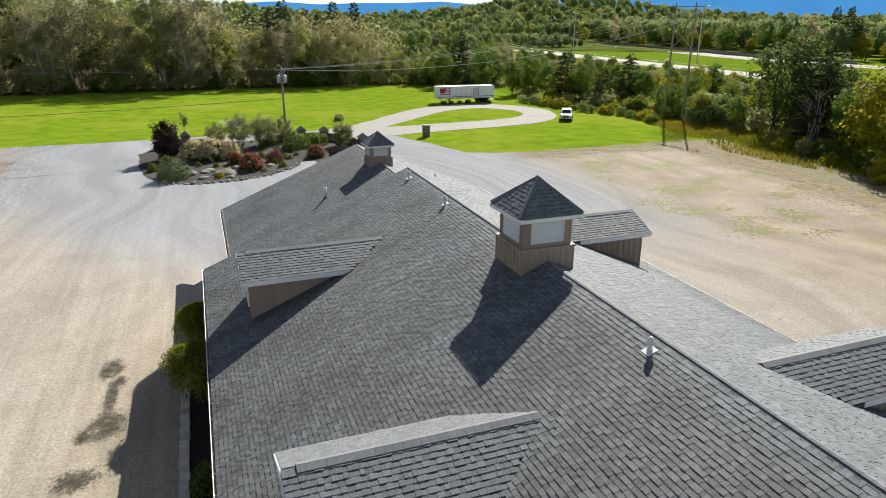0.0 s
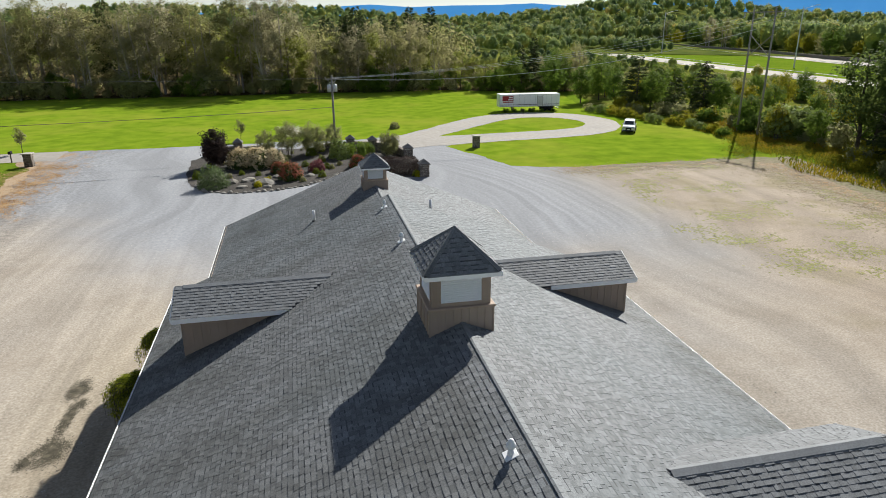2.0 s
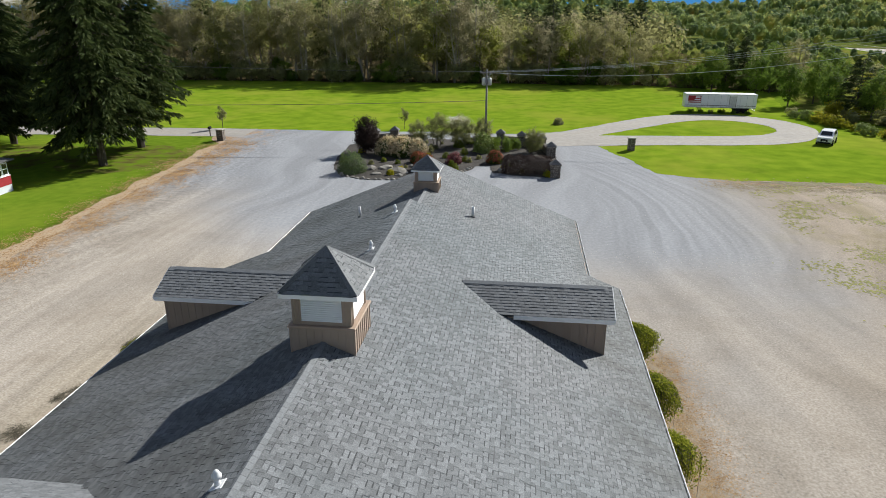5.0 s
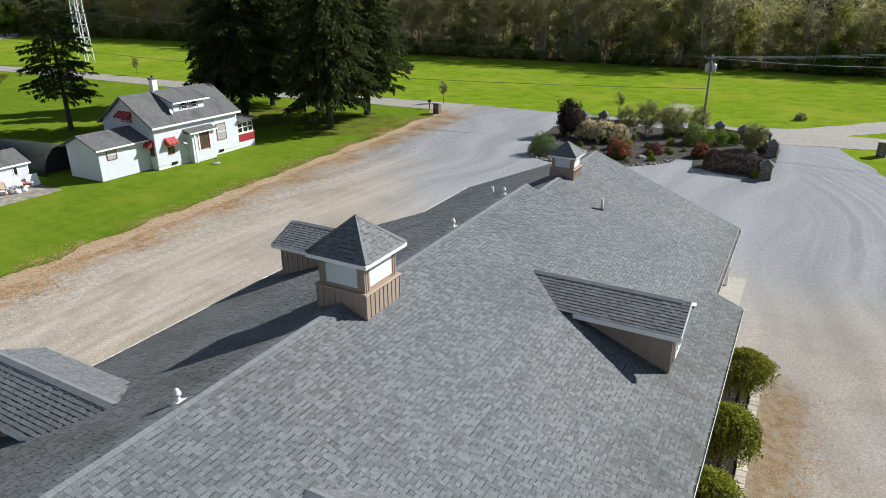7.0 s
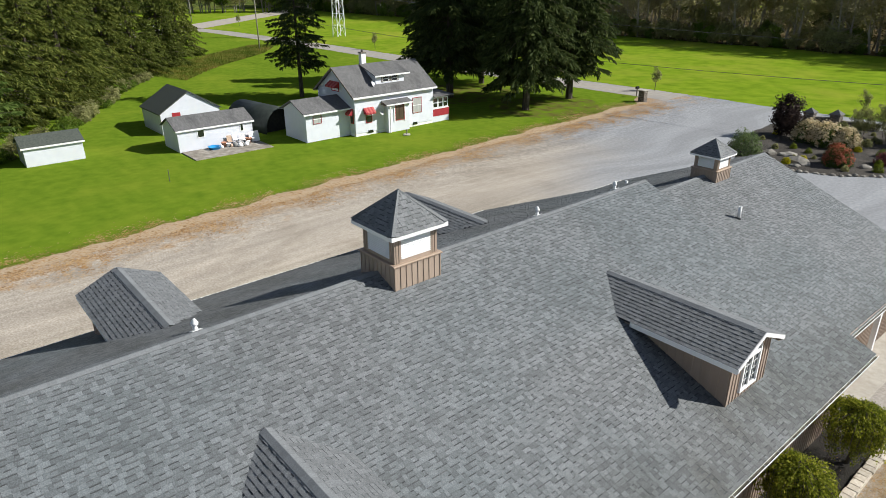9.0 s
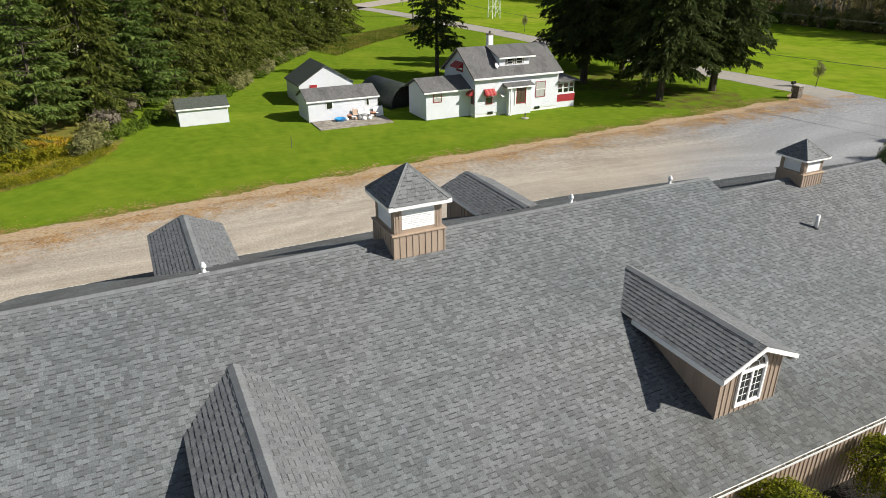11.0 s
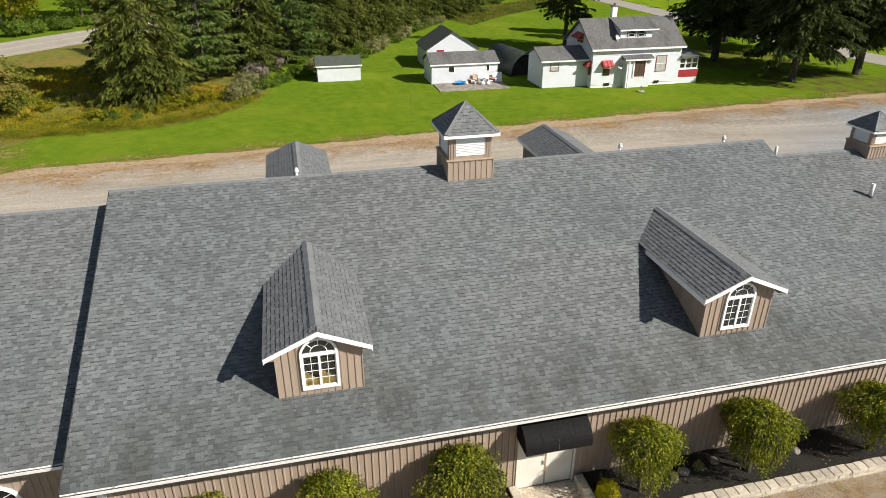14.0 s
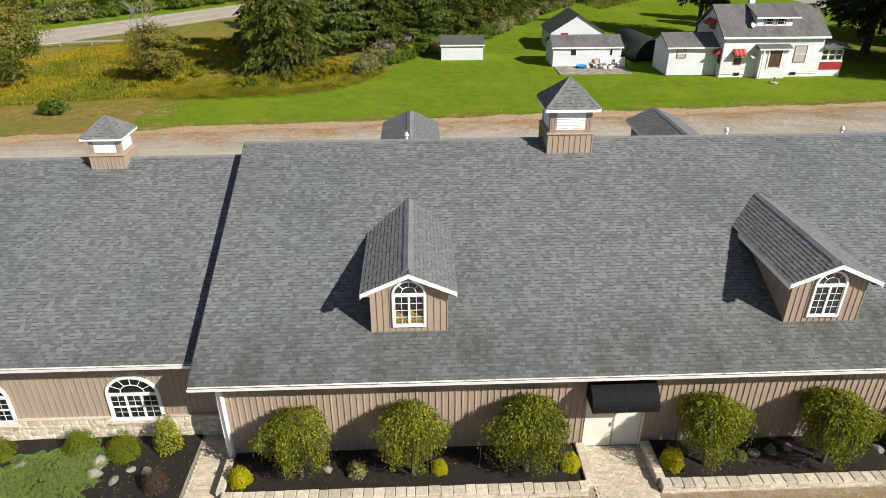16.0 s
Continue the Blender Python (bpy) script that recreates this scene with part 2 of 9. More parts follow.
M_SIDING = surface("siding_tan", [(0.335, 0.258, 0.205), (0.388, 0.305, 0.247)], 3, 0.6, stain=(0.25, 0.205, 0.16), stain_scale=0.8, stain_amount=0.3,
                   item=0.05, stretch=(1, 1, 0.25))
M_TRIM = surface("trim_tan", [(0.36, 0.27, 0.20), (0.40, 0.30, 0.23)], 5, 0.55)
M_VINYL = surface("white_vinyl", [(0.91, 0.915, 0.92), (0.94, 0.945, 0.95)], 5, 0.35, spec=0.6)
M_WHITE = surface("white_paint", [(0.87, 0.87, 0.88), (0.91, 0.91, 0.915)], 6, 0.5, stain=(0.7, 0.69, 0.66), stain_scale=1.2, stain_amount=0.2)
M_HOUSE = surface("white_clapboard", [(0.66, 0.685, 0.755), (0.72, 0.74, 0.805)], 2, 0.6, stain=(0.60, 0.59, 0.57), stain_scale=0.5, stain_amount=0.35)
M_RED = surface("red_paint", [(0.30, 0.025, 0.035), (0.38, 0.035, 0.045)], 4, 0.55)
M_GREYROOF = surface("grey_roof", [(0.105, 0.104, 0.106), (0.17, 0.168, 0.168)], 6, 0.9, 0.4, 60, stain=(0.055, 0.056, 0.058), stain_scale=0.9, stain_amount=0.7, stretch=(0.3, 1, 1))
M_DARKROOF = surface("dark_roof", [(0.055, 0.065, 0.055), (0.10, 0.11, 0.095)], 6, 0.85, 0.4, 50)
M_BLACK = surface("black_canvas", [(0.009, 0.009, 0.01), (0.015, 0.015, 0.016)], 8, 0.7, 0.3, 80, spec=0.12)
M_VENT = surface("vent_metal", [(0.72, 0.73, 0.74), (0.8, 0.8, 0.8)], 8, 0.4)
M_MULCH = surface("black_mulch", [(0.008, 0.007, 0.006), (0.018, 0.016, 0.014), (0.06, 0.052, 0.043)], 34, 0.95, 1.0, 40, stain=(0.03, 0.026, 0.02), stain_scale=1.0, bump_dist=0.04)
M_BEDSTONE = surface("bed_stone", [(0.42, 0.36, 0.28), (0.52, 0.46, 0.38), (0.58, 0.53, 0.46)], 9, 0.9, 0.6, 40, item=0.2, island=0.12)
M_FIELDSTONE = surface("field_stone", [(0.45, 0.37, 0.28), (0.60, 0.52, 0.42), (0.68, 0.64, 0.56)], 6, 0.9, 0.6, 40, item=0.2, island=0.2)
M_MORTAR = surface("mortar", [(0.60, 0.56, 0.50), (0.68, 0.65, 0.59)], 12, 0.95, 0.5, 80)
M_DARKSTONE = surface("pillar_stone", [(0.10, 0.085, 0.07), (0.19, 0.165, 0.14), (0.27, 0.24, 0.2)], 5, 0.9, 0.7, 30, item=0.25, island=0.3)
M_PAVER = surface("paver", [(0.48, 0.405, 0.315), (0.60, 0.525, 0.43)], 10, 0.9, 0.5, 60, item=0.15)
M_CONCRETE = surface("concrete", [(0.38, 0.35, 0.30), (0.48, 0.45, 0.40)], 4, 0.9, 0.4, 60, stain=(0.3, 0.27, 0.23), stain_scale=0.7)
M_DOOR = surface("cream_door", [(0.68, 0.66, 0.60), (0.75, 0.73, 0.67)], 2, 0.5)
M_BARK = surface("bark", [(0.05, 0.04, 0.032), (0.12, 0.10, 0.08)], 6, 0.95, 0.8, 20, stretch=(1, 1, 0.2))
M_PALEBARK = surface("pale_bark", [(0.22, 0.195, 0.16), (0.40, 0.36, 0.31)], 4, 0.95, 0.6, 20, stretch=(1, 1, 0.25), item=0.2)
M_POLE = surface("weathered_pole", [(0.22, 0.20, 0.18), (0.34, 0.32, 0.29)], 5, 0.9, stretch=(3, 3, 0.15))
M_DARKPOLE = surface("dark_pole", [(0.09, 0.075, 0.06), (0.15, 0.13, 0.11)], 5, 0.9, stretch=(3, 3, 0.15))
M_GALV = surface("galvanised_steel", [(0.45, 0.47, 0.49), (0.6, 0.61, 0.62)], 5, 0.45, metal=0.6)
M_WIRE = surface("wire", [(0.08, 0.08, 0.08), (0.12, 0.12, 0.12)], 3, 0.6)
M_ROCK = surface("boulder", [(0.15, 0.14, 0.12), (0.27, 0.25, 0.22)], 4, 0.9, 0.7, 20, item=0.2, island=0.2)
M_DARKIN = surface("dark_interior", [(0.03, 0.027, 0.024), (0.05, 0.045, 0.04)], 3, 0.9)
M_GOLD = surface("gold_cloth", [(0.55, 0.36, 0.08), (0.7, 0.5, 0.15)], 6, 0.8)
M_TYRE = surface("tyre", [(0.012, 0.012, 0.012), (0.02, 0.02, 0.02)], 6, 0.85)
M_CAR = surface("white_car_paint", [(0.74, 0.75, 0.76), (0.8, 0.8, 0.81)], 2, 0.25, spec=0.6)
M_BLUE = surface("blue_plastic", [(0.03, 0.25, 0.6), (0.05, 0.32, 0.7)], 3, 0.4)
M_BUFF = surface("buff_fabric", [(0.5, 0.36, 0.26), (0.62, 0.48, 0.38)], 5, 0.8)

M_GLASS = bpy.data.materials.new("window_glass")
M_GLASS.use_nodes = True
gb = M_GLASS.node_tree.nodes["Principled BSDF"]
gb.inputs["Base Color"].default_value = (0.9, 0.93, 0.93, 1)
gb.inputs["Transmission Weight"].default_value = 1.0
gb.inputs["Roughness"].default_value = 0.02
gb.inputs["IOR"].default_value = 1.45
M_DARKGLASS = surface("dark_glass", [(0.012, 0.014, 0.016), (0.02, 0.022, 0.025)], 1, 0.04, spec=1.0)

M_GRASS = surface("lawn_grass", [(0.10, 0.165, 0.013), (0.125, 0.195, 0.015), (0.152, 0.222, 0.018)], 0.9, 1.0, 0.3, 26,
                  stain=(0.22, 0.265, 0.026), stain_scale=0.11, stain_amount=0.6, bump_dist=0.05, detail=11, spec=0.0)
# lighter than the lawn: the glow of backlit blades is in the colour
M_FIELD = surface("backlit_field_grass", [(0.125, 0.20, 0.013), (0.165, 0.247, 0.016), (0.21, 0.295, 0.02)], 0.4, 1.0, 0.3, 20,
                  stain=(0.29, 0.305, 0.04), stain_scale=0.06, stain_amount=0.8, bump_dist=0.05, detail=15, spec=0.0)
M_ROUGH = surface("rough_grass", [(0.11, 0.135, 0.018), (0.18, 0.175, 0.025), (0.25, 0.18, 0.034)], 0.9, 0.9, 1.0, 6,
                  stain=(0.33, 0.165, 0.04), stain_scale=0.14, stain_amount=0.6, bump_dist=0.15, detail=9)
M_SCRUB = surface("olive_scrub", [(0.08, 0.11, 0.018), (0.14, 0.165, 0.028), (0.21, 0.19, 0.05)], 0.7, 1.0, 0.8, 6, stain=(0.26, 0.2, 0.07), stain_scale=0.08, stain_amount=0.6, spec=0.0, bump_dist=0.15, detail=9)
M_LITTER = surface("leaf_litter_verge", [(0.16, 0.085, 0.028), (0.30, 0.18, 0.075), (0.45, 0.36, 0.25), (0.40, 0.25, 0.12), (0.27, 0.14, 0.05)], 5.0, 0.95, 0.8, 25,
                   stain=(0.42, 0.34, 0.245), stain_scale=0.7, stain_amount=0.4, stretch=(1.3, 0.6, 1), stain_range=(0.45, 0.60), detail=13, bump_dist=0.03)
# brown weeds and leaves, darkened further to carry the trees' shade
M_EASTLITTER = surface("shaded_weedy_litter", [(0.09, 0.075, 0.03), (0.17, 0.13, 0.07), (0.25, 0.2, 0.13), (0.14, 0.14, 0.045), (0.12, 0.075, 0.04)], 2.5, 0.95, 0.8, 20,
                       stain=(0.13, 0.14, 0.04), stain_scale=0.4, stain_amount=0.7, detail=10, bump_dist=0.03)
M_HILL = surface("hill_woods_floor", [(0.05, 0.075, 0.02), (0.10, 0.125, 0.03), (0.16, 0.16, 0.04)], 0.06, 1.0, spec=0.0, detail=10)
M_ASPHALT = surface("worn_asphalt", [(0.305, 0.278, 0.245), (0.38, 0.352, 0.315)], 1.5, 0.9, 0.4, 60, stain=(0.25, 0.24, 0.225), stain_scale=0.12)
M_HIGHWAY = surface("highway_asphalt", [(0.35, 0.31, 0.265), (0.43, 0.385, 0.335)], 0.6, 0.9)
M_LANE = surface("lane_paint", [(0.6, 0.55, 0.4), (0.7, 0.66, 0.55)], 3, 0.8)


def gravel_material():
    """Gravel: tan by the building's middle, blue-grey towards the road, drawn along by wheels."""
    m = surface("gravel", [(0.29, 0.25, 0.205), (0.38, 0.335, 0.282), (0.475, 0.425, 0.366)], 9.0, 0.95, 0.3, 70, stain=(0.20, 0.16, 0.115), stain_scale=0.22,
                stain_amount=0.45, detail=11, bump_dist=0.02)
    n, ln = m.node_tree.nodes, m.node_tree.links.new
    bsdf = n["Principled BSDF"]
    col = bsdf.inputs["Base Color"].links[0].from_socket
    geo = n.new("ShaderNodeNewGeometry")
    sep = n.new("ShaderNodeSeparateXYZ")
    ln(geo.outputs["Position"], sep.inputs[0])
    big = n.new("ShaderNodeTexNoise")
    big.inputs["Scale"].default_value, big.inputs["Detail"].default_value = 0.07, 4
    ln(geo.outputs["Position"], big.inputs["Vector"])
    shift = n.new("ShaderNodeMath")
    shift.operation = "MULTIPLY_ADD"
    shift.inputs[1].default_value = 36
    ln(big.outputs["Fac"], shift.inputs[0])
    west = n.new("ShaderNodeMapRange")
    west.inputs[1].default_value, west.inputs[2].default_value = -24, -9
    west.inputs[3].default_value = -22
    west.inputs[4].default_value = 0
    ln(sep.outputs["X"], west.inputs[0])
    yw = n.new("ShaderNodeMath")
    ln(sep.outputs["Y"], yw.inputs[0])
    ln(west.outputs[0], yw.inputs[1])
    ln(yw.outputs[0], shift.inputs[2])
    grey = n.new("ShaderNodeMapRange")
    grey.interpolation_type = "SMOOTHSTEP"
    grey.inputs[1].default_value, grey.inputs[2].default_value = 26, 52
    ln(shift.outputs[0], grey.inputs[0])
    east = n.new("ShaderNodeMapRange")
    east.interpolation_type = "SMOOTHSTEP"
    east.inputs[1].default_value, east.inputs[2].default_value = 22, 32
    east.inputs[3].default_value, east.inputs[4].default_value = 1, 0
    ln(sep.outputs["X"], east.inputs[0])
    both = n.new("ShaderNodeMath")
    both.operation = "MULTIPLY"
    ln(grey.outputs[0], both.inputs[0])
    ln(east.outputs[0], both.inputs[1])
    fine = n.new("ShaderNodeTexNoise")
    fine.inputs["Scale"].default_value, fine.inputs["Detail"].default_value = 4, 9
    ln(geo.outputs["Position"], fine.inputs["Vector"])
    gr = n.new("ShaderNodeValToRGB")
    gr.color_ramp.elements[0].position, gr.color_ramp.elements[0].color = 0.3, (0.255, 0.262, 0.278, 1)
    gr.color_ramp.elements[1].position, gr.color_ramp.elements[1].color = 0.7, (0.335, 0.342, 0.358, 1)
    ln(fine.outputs["Fac"], gr.inputs[0])
    mx = n.new("ShaderNodeMix")
    mx.data_type = "RGBA"
    ln(both.outputs[0], mx.inputs[0])
    ln(col, mx.inputs[6])
    ln(gr.outputs[0], mx.inputs[7])
    # wheel tracks along the drive, and the turning circle
    mp = n.new("ShaderNodeMapping")
    mp.inputs["Scale"].default_value = (0.4, 0.022, 1)
    mp.inputs["Rotation"].default_value = (0, 0, radians(-3))
    sway = n.new("ShaderNodeTexNoise")
    sway.inputs["Scale"].default_value, sway.inputs["Detail"].default_value = 0.035, 1
    ln(geo.outputs["Position"], sway.inputs["Vector"])
    bend = n.new("ShaderNodeVectorMath")
    bend.operation = "MULTIPLY_ADD"
    bend.inputs[1].default_value = (22, 0, 0)
    ln(sway.outputs["Color"], bend.inputs[0])
    ln(geo.outputs["Position"], bend.inputs[2])
    ln(bend.outputs[0], mp.inputs[0])
    tr = n.new("ShaderNodeTexNoise")
    tr.inputs["Scale"].default_value, tr.inputs["Detail"].default_value = 1.0, 5
    ln(mp.outputs[0], tr.inputs["Vector"])
    rings = n.new("ShaderNodeVectorMath")
    rings.operation = "DISTANCE"
    rings.inputs[1].default_value = (-12.0, 40.0, 0)
    warp = n.new("ShaderNodeTexNoise")
    warp.inputs["Scale"].default_value, warp.inputs["Detail"].default_value = 0.06, 2
    ln(geo.outputs["Position"], warp.inputs["Vector"])
    wobble = n.new("ShaderNodeVectorMath")
    wobble.operation = "MULTIPLY_ADD"
    wobble.inputs[1].default_value = (4, 4, 0)
    ln(warp.outputs["Color"], wobble.inputs[0])
    ln(geo.outputs["Position"], wobble.inputs[2])
    ln(wobble.outputs[0], rings.inputs[0])
    rn = n.new("ShaderNodeTexNoise")
    rn.noise_dimensions = "1D"
    rn.inputs["Scale"].default_value, rn.inputs["Detail"].default_value = 1.1, 6
    ln(rings.outputs["Value"], rn.inputs["W"])
    near = n.new("ShaderNodeMapRange")
    near.inputs[1].default_value, near.inputs[2].default_value = 38, 46
    near.inputs[3].default_value, near.inputs[4].default_value = 0.6, 0
    ln(rings.outputs["Value"], near.inputs[0])
    yard_side = n.new("ShaderNodeMapRange")
    yard_side.interpolation_type = "SMOOTHSTEP"
    yard_side.inputs[1].default_value, yard_side.inputs[2].default_value = 10, 15
    ln(sep.outputs["X"], yard_side.inputs[0])
    ahead = n.new("ShaderNodeMapRange")
    ahead.interpolation_type = "SMOOTHSTEP"
    ahead.inputs[1].default_value, ahead.inputs[2].default_value = 24, 34
    ln(sep.outputs["Y"], ahead.inputs[0])
    turn = near.outputs[0]
    for other in (yard_side, ahead):
        mm = n.new("ShaderNodeMath")
        mm.operation = "MULTIPLY"
        ln(turn, mm.inputs[0])
        ln(other.outputs[0], mm.inputs[1])
        turn = mm.outputs[0]
    pick = n.new("ShaderNodeMix")
    ln(turn, pick.inputs[0])
    ln(tr.outputs["Fac"], pick.inputs[2])
    ln(rn.outputs["Fac"], pick.inputs[3])
    tone = n.new("ShaderNodeMapRange")
    tone.inputs[1].default_value, tone.inputs[2].default_value = 0.35, 0.65
    tone.inputs[3].default_value, tone.inputs[4].default_value = 0.83, 1.11
    ln(pick.outputs[0], tone.inputs[0])
    mul = n.new("ShaderNodeVectorMath")
    mul.operation = "SCALE"
    weed = n.new("ShaderNodeTexNoise")
    weed.inputs["Scale"].default_value, weed.inputs["Detail"].default_value = 0.16, 10
    weed.inputs["Roughness"].default_value = 0.68
    ln(geo.outputs["Position"], weed.inputs["Vector"])
    wr = n.new("ShaderNodeMapRange")
    wr.inputs[1].default_value, wr.inputs[2].default_value = 0.50, 0.62
    ln(weed.outputs["Fac"], wr.inputs[0])
    we = n.new("ShaderNodeMapRange")
    we.inputs[1].default_value, we.inputs[2].default_value = 22, 36
    we.inputs[4].default_value = 0.5
    ln(sep.outputs["X"], we.inputs[0])
    wm = n.new("ShaderNodeMath")
    wm.operation = "MULTIPLY"
    ln(wr.outputs[0], wm.inputs[0])
    ln(we.outputs[0], wm.inputs[1])
    wx = n.new("ShaderNodeMix")
    wx.data_type = "RGBA"
    wx.inputs[7].default_value = (0.25, 0.225, 0.09, 1)
    ln(wm.outputs[0], wx.inputs[0])
    ln(mx.outputs[2], wx.inputs[6])
    far = n.new("ShaderNodeMapRange")
    far.interpolation_type = "SMOOTHSTEP"
    far.inputs[1].default_value, far.inputs[2].default_value = 17, 32
    ln(sep.outputs["X"], far.inputs[0])
    ochre = n.new("ShaderNodeMix")
    ochre.data_type, ochre.blend_type = "RGBA", "MULTIPLY"
    ochre.inputs[7].default_value = (0.95, 0.88, 0.79, 1)
    ln(far.outputs[0], ochre.inputs[0])
    ln(wx.outputs[2], ochre.inputs[6])
    ln(ochre.outputs[2], mul.inputs[0])
    ln(tone.outputs[0], mul.inputs["Scale"])
    # earthier drive close to the hall's west wall, with fine lengthwise streaks and a stony verge
    earth = n.new("ShaderNodeMapRange")
    earth.interpolation_type = "SMOOTHSTEP"
    earth.inputs[1].default_value, earth.inputs[2].default_value = -21, -12.5
    ln(sep.outputs["X"], earth.inputs[0])
    side = n.new("ShaderNodeMapRange")
    side.inputs[1].default_value, side.inputs[2].default_value = -4, 4
    side.inputs[3].default_value, side.inputs[4].default_value = 1, 0
    ln(sep.outputs["X"], side.inputs[0])
    south = n.new("ShaderNodeMapRange")
    south.interpolation_type = "SMOOTHSTEP"
    south.inputs[1].default_value, south.inputs[2].default_value = 8, 30
    south.inputs[3].default_value, south.inputs[4].default_value = 1, 0
    ln(sep.outputs["Y"], south.inputs[0])
    amount = earth.outputs[0]
    for other in (side, south):
        mm = n.new("ShaderNodeMath")
        mm.operation = "MULTIPLY"
        ln(amount, mm.inputs[0])
        ln(other.outputs[0], mm.inputs[1])
        amount = mm.outputs[0]
    soil = n.new("ShaderNodeMix")
    soil.data_type, soil.blend_type = "RGBA", "MULTIPLY"
    soil.inputs[7].default_value = (0.83, 0.80, 0.71, 1)
    ln(amount, soil.inputs[0])
    ln(mul.outputs[0], soil.inputs[6])
    mp2 = n.new("ShaderNodeMapping")
    mp2.inputs["Scale"].default_value = (1.7, 0.05, 1)
    mp2.inputs["Rotation"].default_value = (0, 0, radians(-3.5))
    ln(geo.outputs["Position"], mp2.inputs[0])
    st = n.new("ShaderNodeTexNoise")
    st.inputs["Scale"].default_value, st.inputs["Detail"].default_value = 1.0, 4
    ln(mp2.outputs[0], st.inputs["Vector"])
    sr = n.new("ShaderNodeMapRange")
    sr.inputs[1].default_value, sr.inputs[2].default_value = 0.3, 0.7
    sr.inputs[3].default_value, sr.inputs[4].default_value = 0.98, 1.26
    ln(st.outputs["Fac"], sr.inputs[0])
    stony = n.new("ShaderNodeTexNoise")
    stony.inputs["Scale"].default_value, stony.inputs["Detail"].default_value = 2.2, 6
    stony.inputs["Roughness"].default_value = 0.75
    ln(geo.outputs["Position"], stony.inputs["Vector"])
    sv = n.new("ShaderNodeMapRange")
    sv.inputs[1].default_value, sv.inputs[2].default_value = 0.38, 0.6
    sv.inputs[3].default_value, sv.inputs[4].default_value = 0.68, 1.06
    ln(stony.outputs["Fac"], sv.inputs[0])
    verge = n.new("ShaderNodeMapRange")
    verge.interpolation_type = "SMOOTHSTEP"
    verge.inputs[1].default_value, verge.inputs[2].default_value = -29, -22
    verge.inputs[3].default_value, verge.inputs[4].default_value = 1, 0.15
    ln(sep.outputs["X"], verge.inputs[0])
    vm = n.new("ShaderNodeMix")
    vm.inputs[2].default_value = 1
    ln(verge.outputs[0], vm.inputs[0])
    ln(sv.outputs[0], vm.inputs[3])
    vs = n.new("ShaderNodeMath")
    vs.operation = "MULTIPLY"
    calm = n.new("ShaderNodeMix")
    calm.inputs[2].default_value = 0.95
    fade = n.new("ShaderNodeMapRange")
    fade.inputs[1].default_value, fade.inputs[2].default_value = 12, 42
    fade.inputs[3].default_value, fade.inputs[4].default_value = 1, 0.25
    ln(sep.outputs["Y"], fade.inputs[0])
    fs = n.new("ShaderNodeMath")
    fs.operation = "MULTIPLY"
    ln(side.outputs[0], fs.inputs[0])
    ln(fade.outputs[0], fs.inputs[1])
    ln(fs.outputs[0], calm.inputs[0])
    ln(sr.outputs[0], calm.inputs[3])
    ln(vm.outputs[0], vs.inputs[0])
    ln(calm.outputs[0], vs.inputs[1])
    fin = n.new("ShaderNodeVectorMath")
    fin.operation = "SCALE"
    ln(soil.outputs[2], fin.inputs[0])
    ln(vs.outputs[0], fin.inputs["Scale"])
    edge = n.new("ShaderNodeMath")
    edge.operation = "MULTIPLY_ADD"
    edge.inputs[1].default_value, edge.inputs[2].default_value = 0.085, 30.3
    ln(sep.outputs["Y"], edge.inputs[0])
    gone = n.new("ShaderNodeMath")
    ln(sep.outputs["X"], gone.inputs[0])
    ln(edge.outputs[0], gone.inputs[1])
    reach = n.new("ShaderNodeMapRange")
    reach.inputs[1].default_value, reach.inputs[2].default_value = 36, 62
    reach.inputs[3].default_value, reach.inputs[4].default_value = 6.2, 9.0
    ln(sep.outputs["Y"], reach.inputs[0])
    share = n.new("ShaderNodeMath")
    share.operation = "DIVIDE"
    ln(gone.outputs[0], share.inputs[0])
    ln(reach.outputs[0], share.inputs[1])
    mp3 = n.new("ShaderNodeMapping")
    mp3.inputs["Scale"].default_value = (1.0, 0.45, 1)
    mp3.inputs["Rotation"].default_value = (0, 0, radians(-4))
    ln(geo.outputs["Position"], mp3.inputs[0])
    drift = n.new("ShaderNodeTexNoise")
    drift.inputs["Scale"].default_value, drift.inputs["Detail"].default_value = 0.8, 12
    drift.inputs["Roughness"].default_value = 0.72
    ln(mp3.outputs[0], drift.inputs["Vector"])
    left = n.new("ShaderNodeMath")
    left.operation = "MULTIPLY_ADD"
    left.inputs[1].default_value = -0.30
    ln(share.outputs[0], left.inputs[0])
    ln(drift.outputs["Fac"], left.inputs[2])
    cover = n.new("ShaderNodeMapRange")
    cover.inputs[1].default_value, cover.inputs[2].default_value = 0.30, 0.50
    cover.inputs[4].default_value = 0.85
    ln(left.outputs[0], cover.inputs[0])
    bits = n.new("ShaderNodeTexNoise")
    bits.inputs["Scale"].default_value, bits.inputs["Detail"].default_value = 5, 10
    ln(geo.outputs["Position"], bits.inputs["Vector"])
    lr = n.new("ShaderNodeValToRGB")
    lr.color_ramp.elements.new(0.5)
    for e, at, c in zip(lr.color_ramp.elements, (0.34, 0.5, 0.66), ((0.17, 0.085, 0.03), (0.36, 0.225, 0.105), (0.46, 0.35, 0.225))):
        e.position, e.color = at, (*c, 1)
    ln(bits.outputs["Fac"], lr.inputs[0])
    blown = n.new("ShaderNodeMix")
    blown.data_type = "RGBA"
    ln(cover.outputs[0], blown.inputs[0])
    ln(fin.outputs[0], blown.inputs[6])
    ln(lr.outputs[0], blown.inputs[7])
    ln(blown.outputs[2], bsdf.inputs["Base Color"])
    return m


M_GRAVEL = gravel_material()

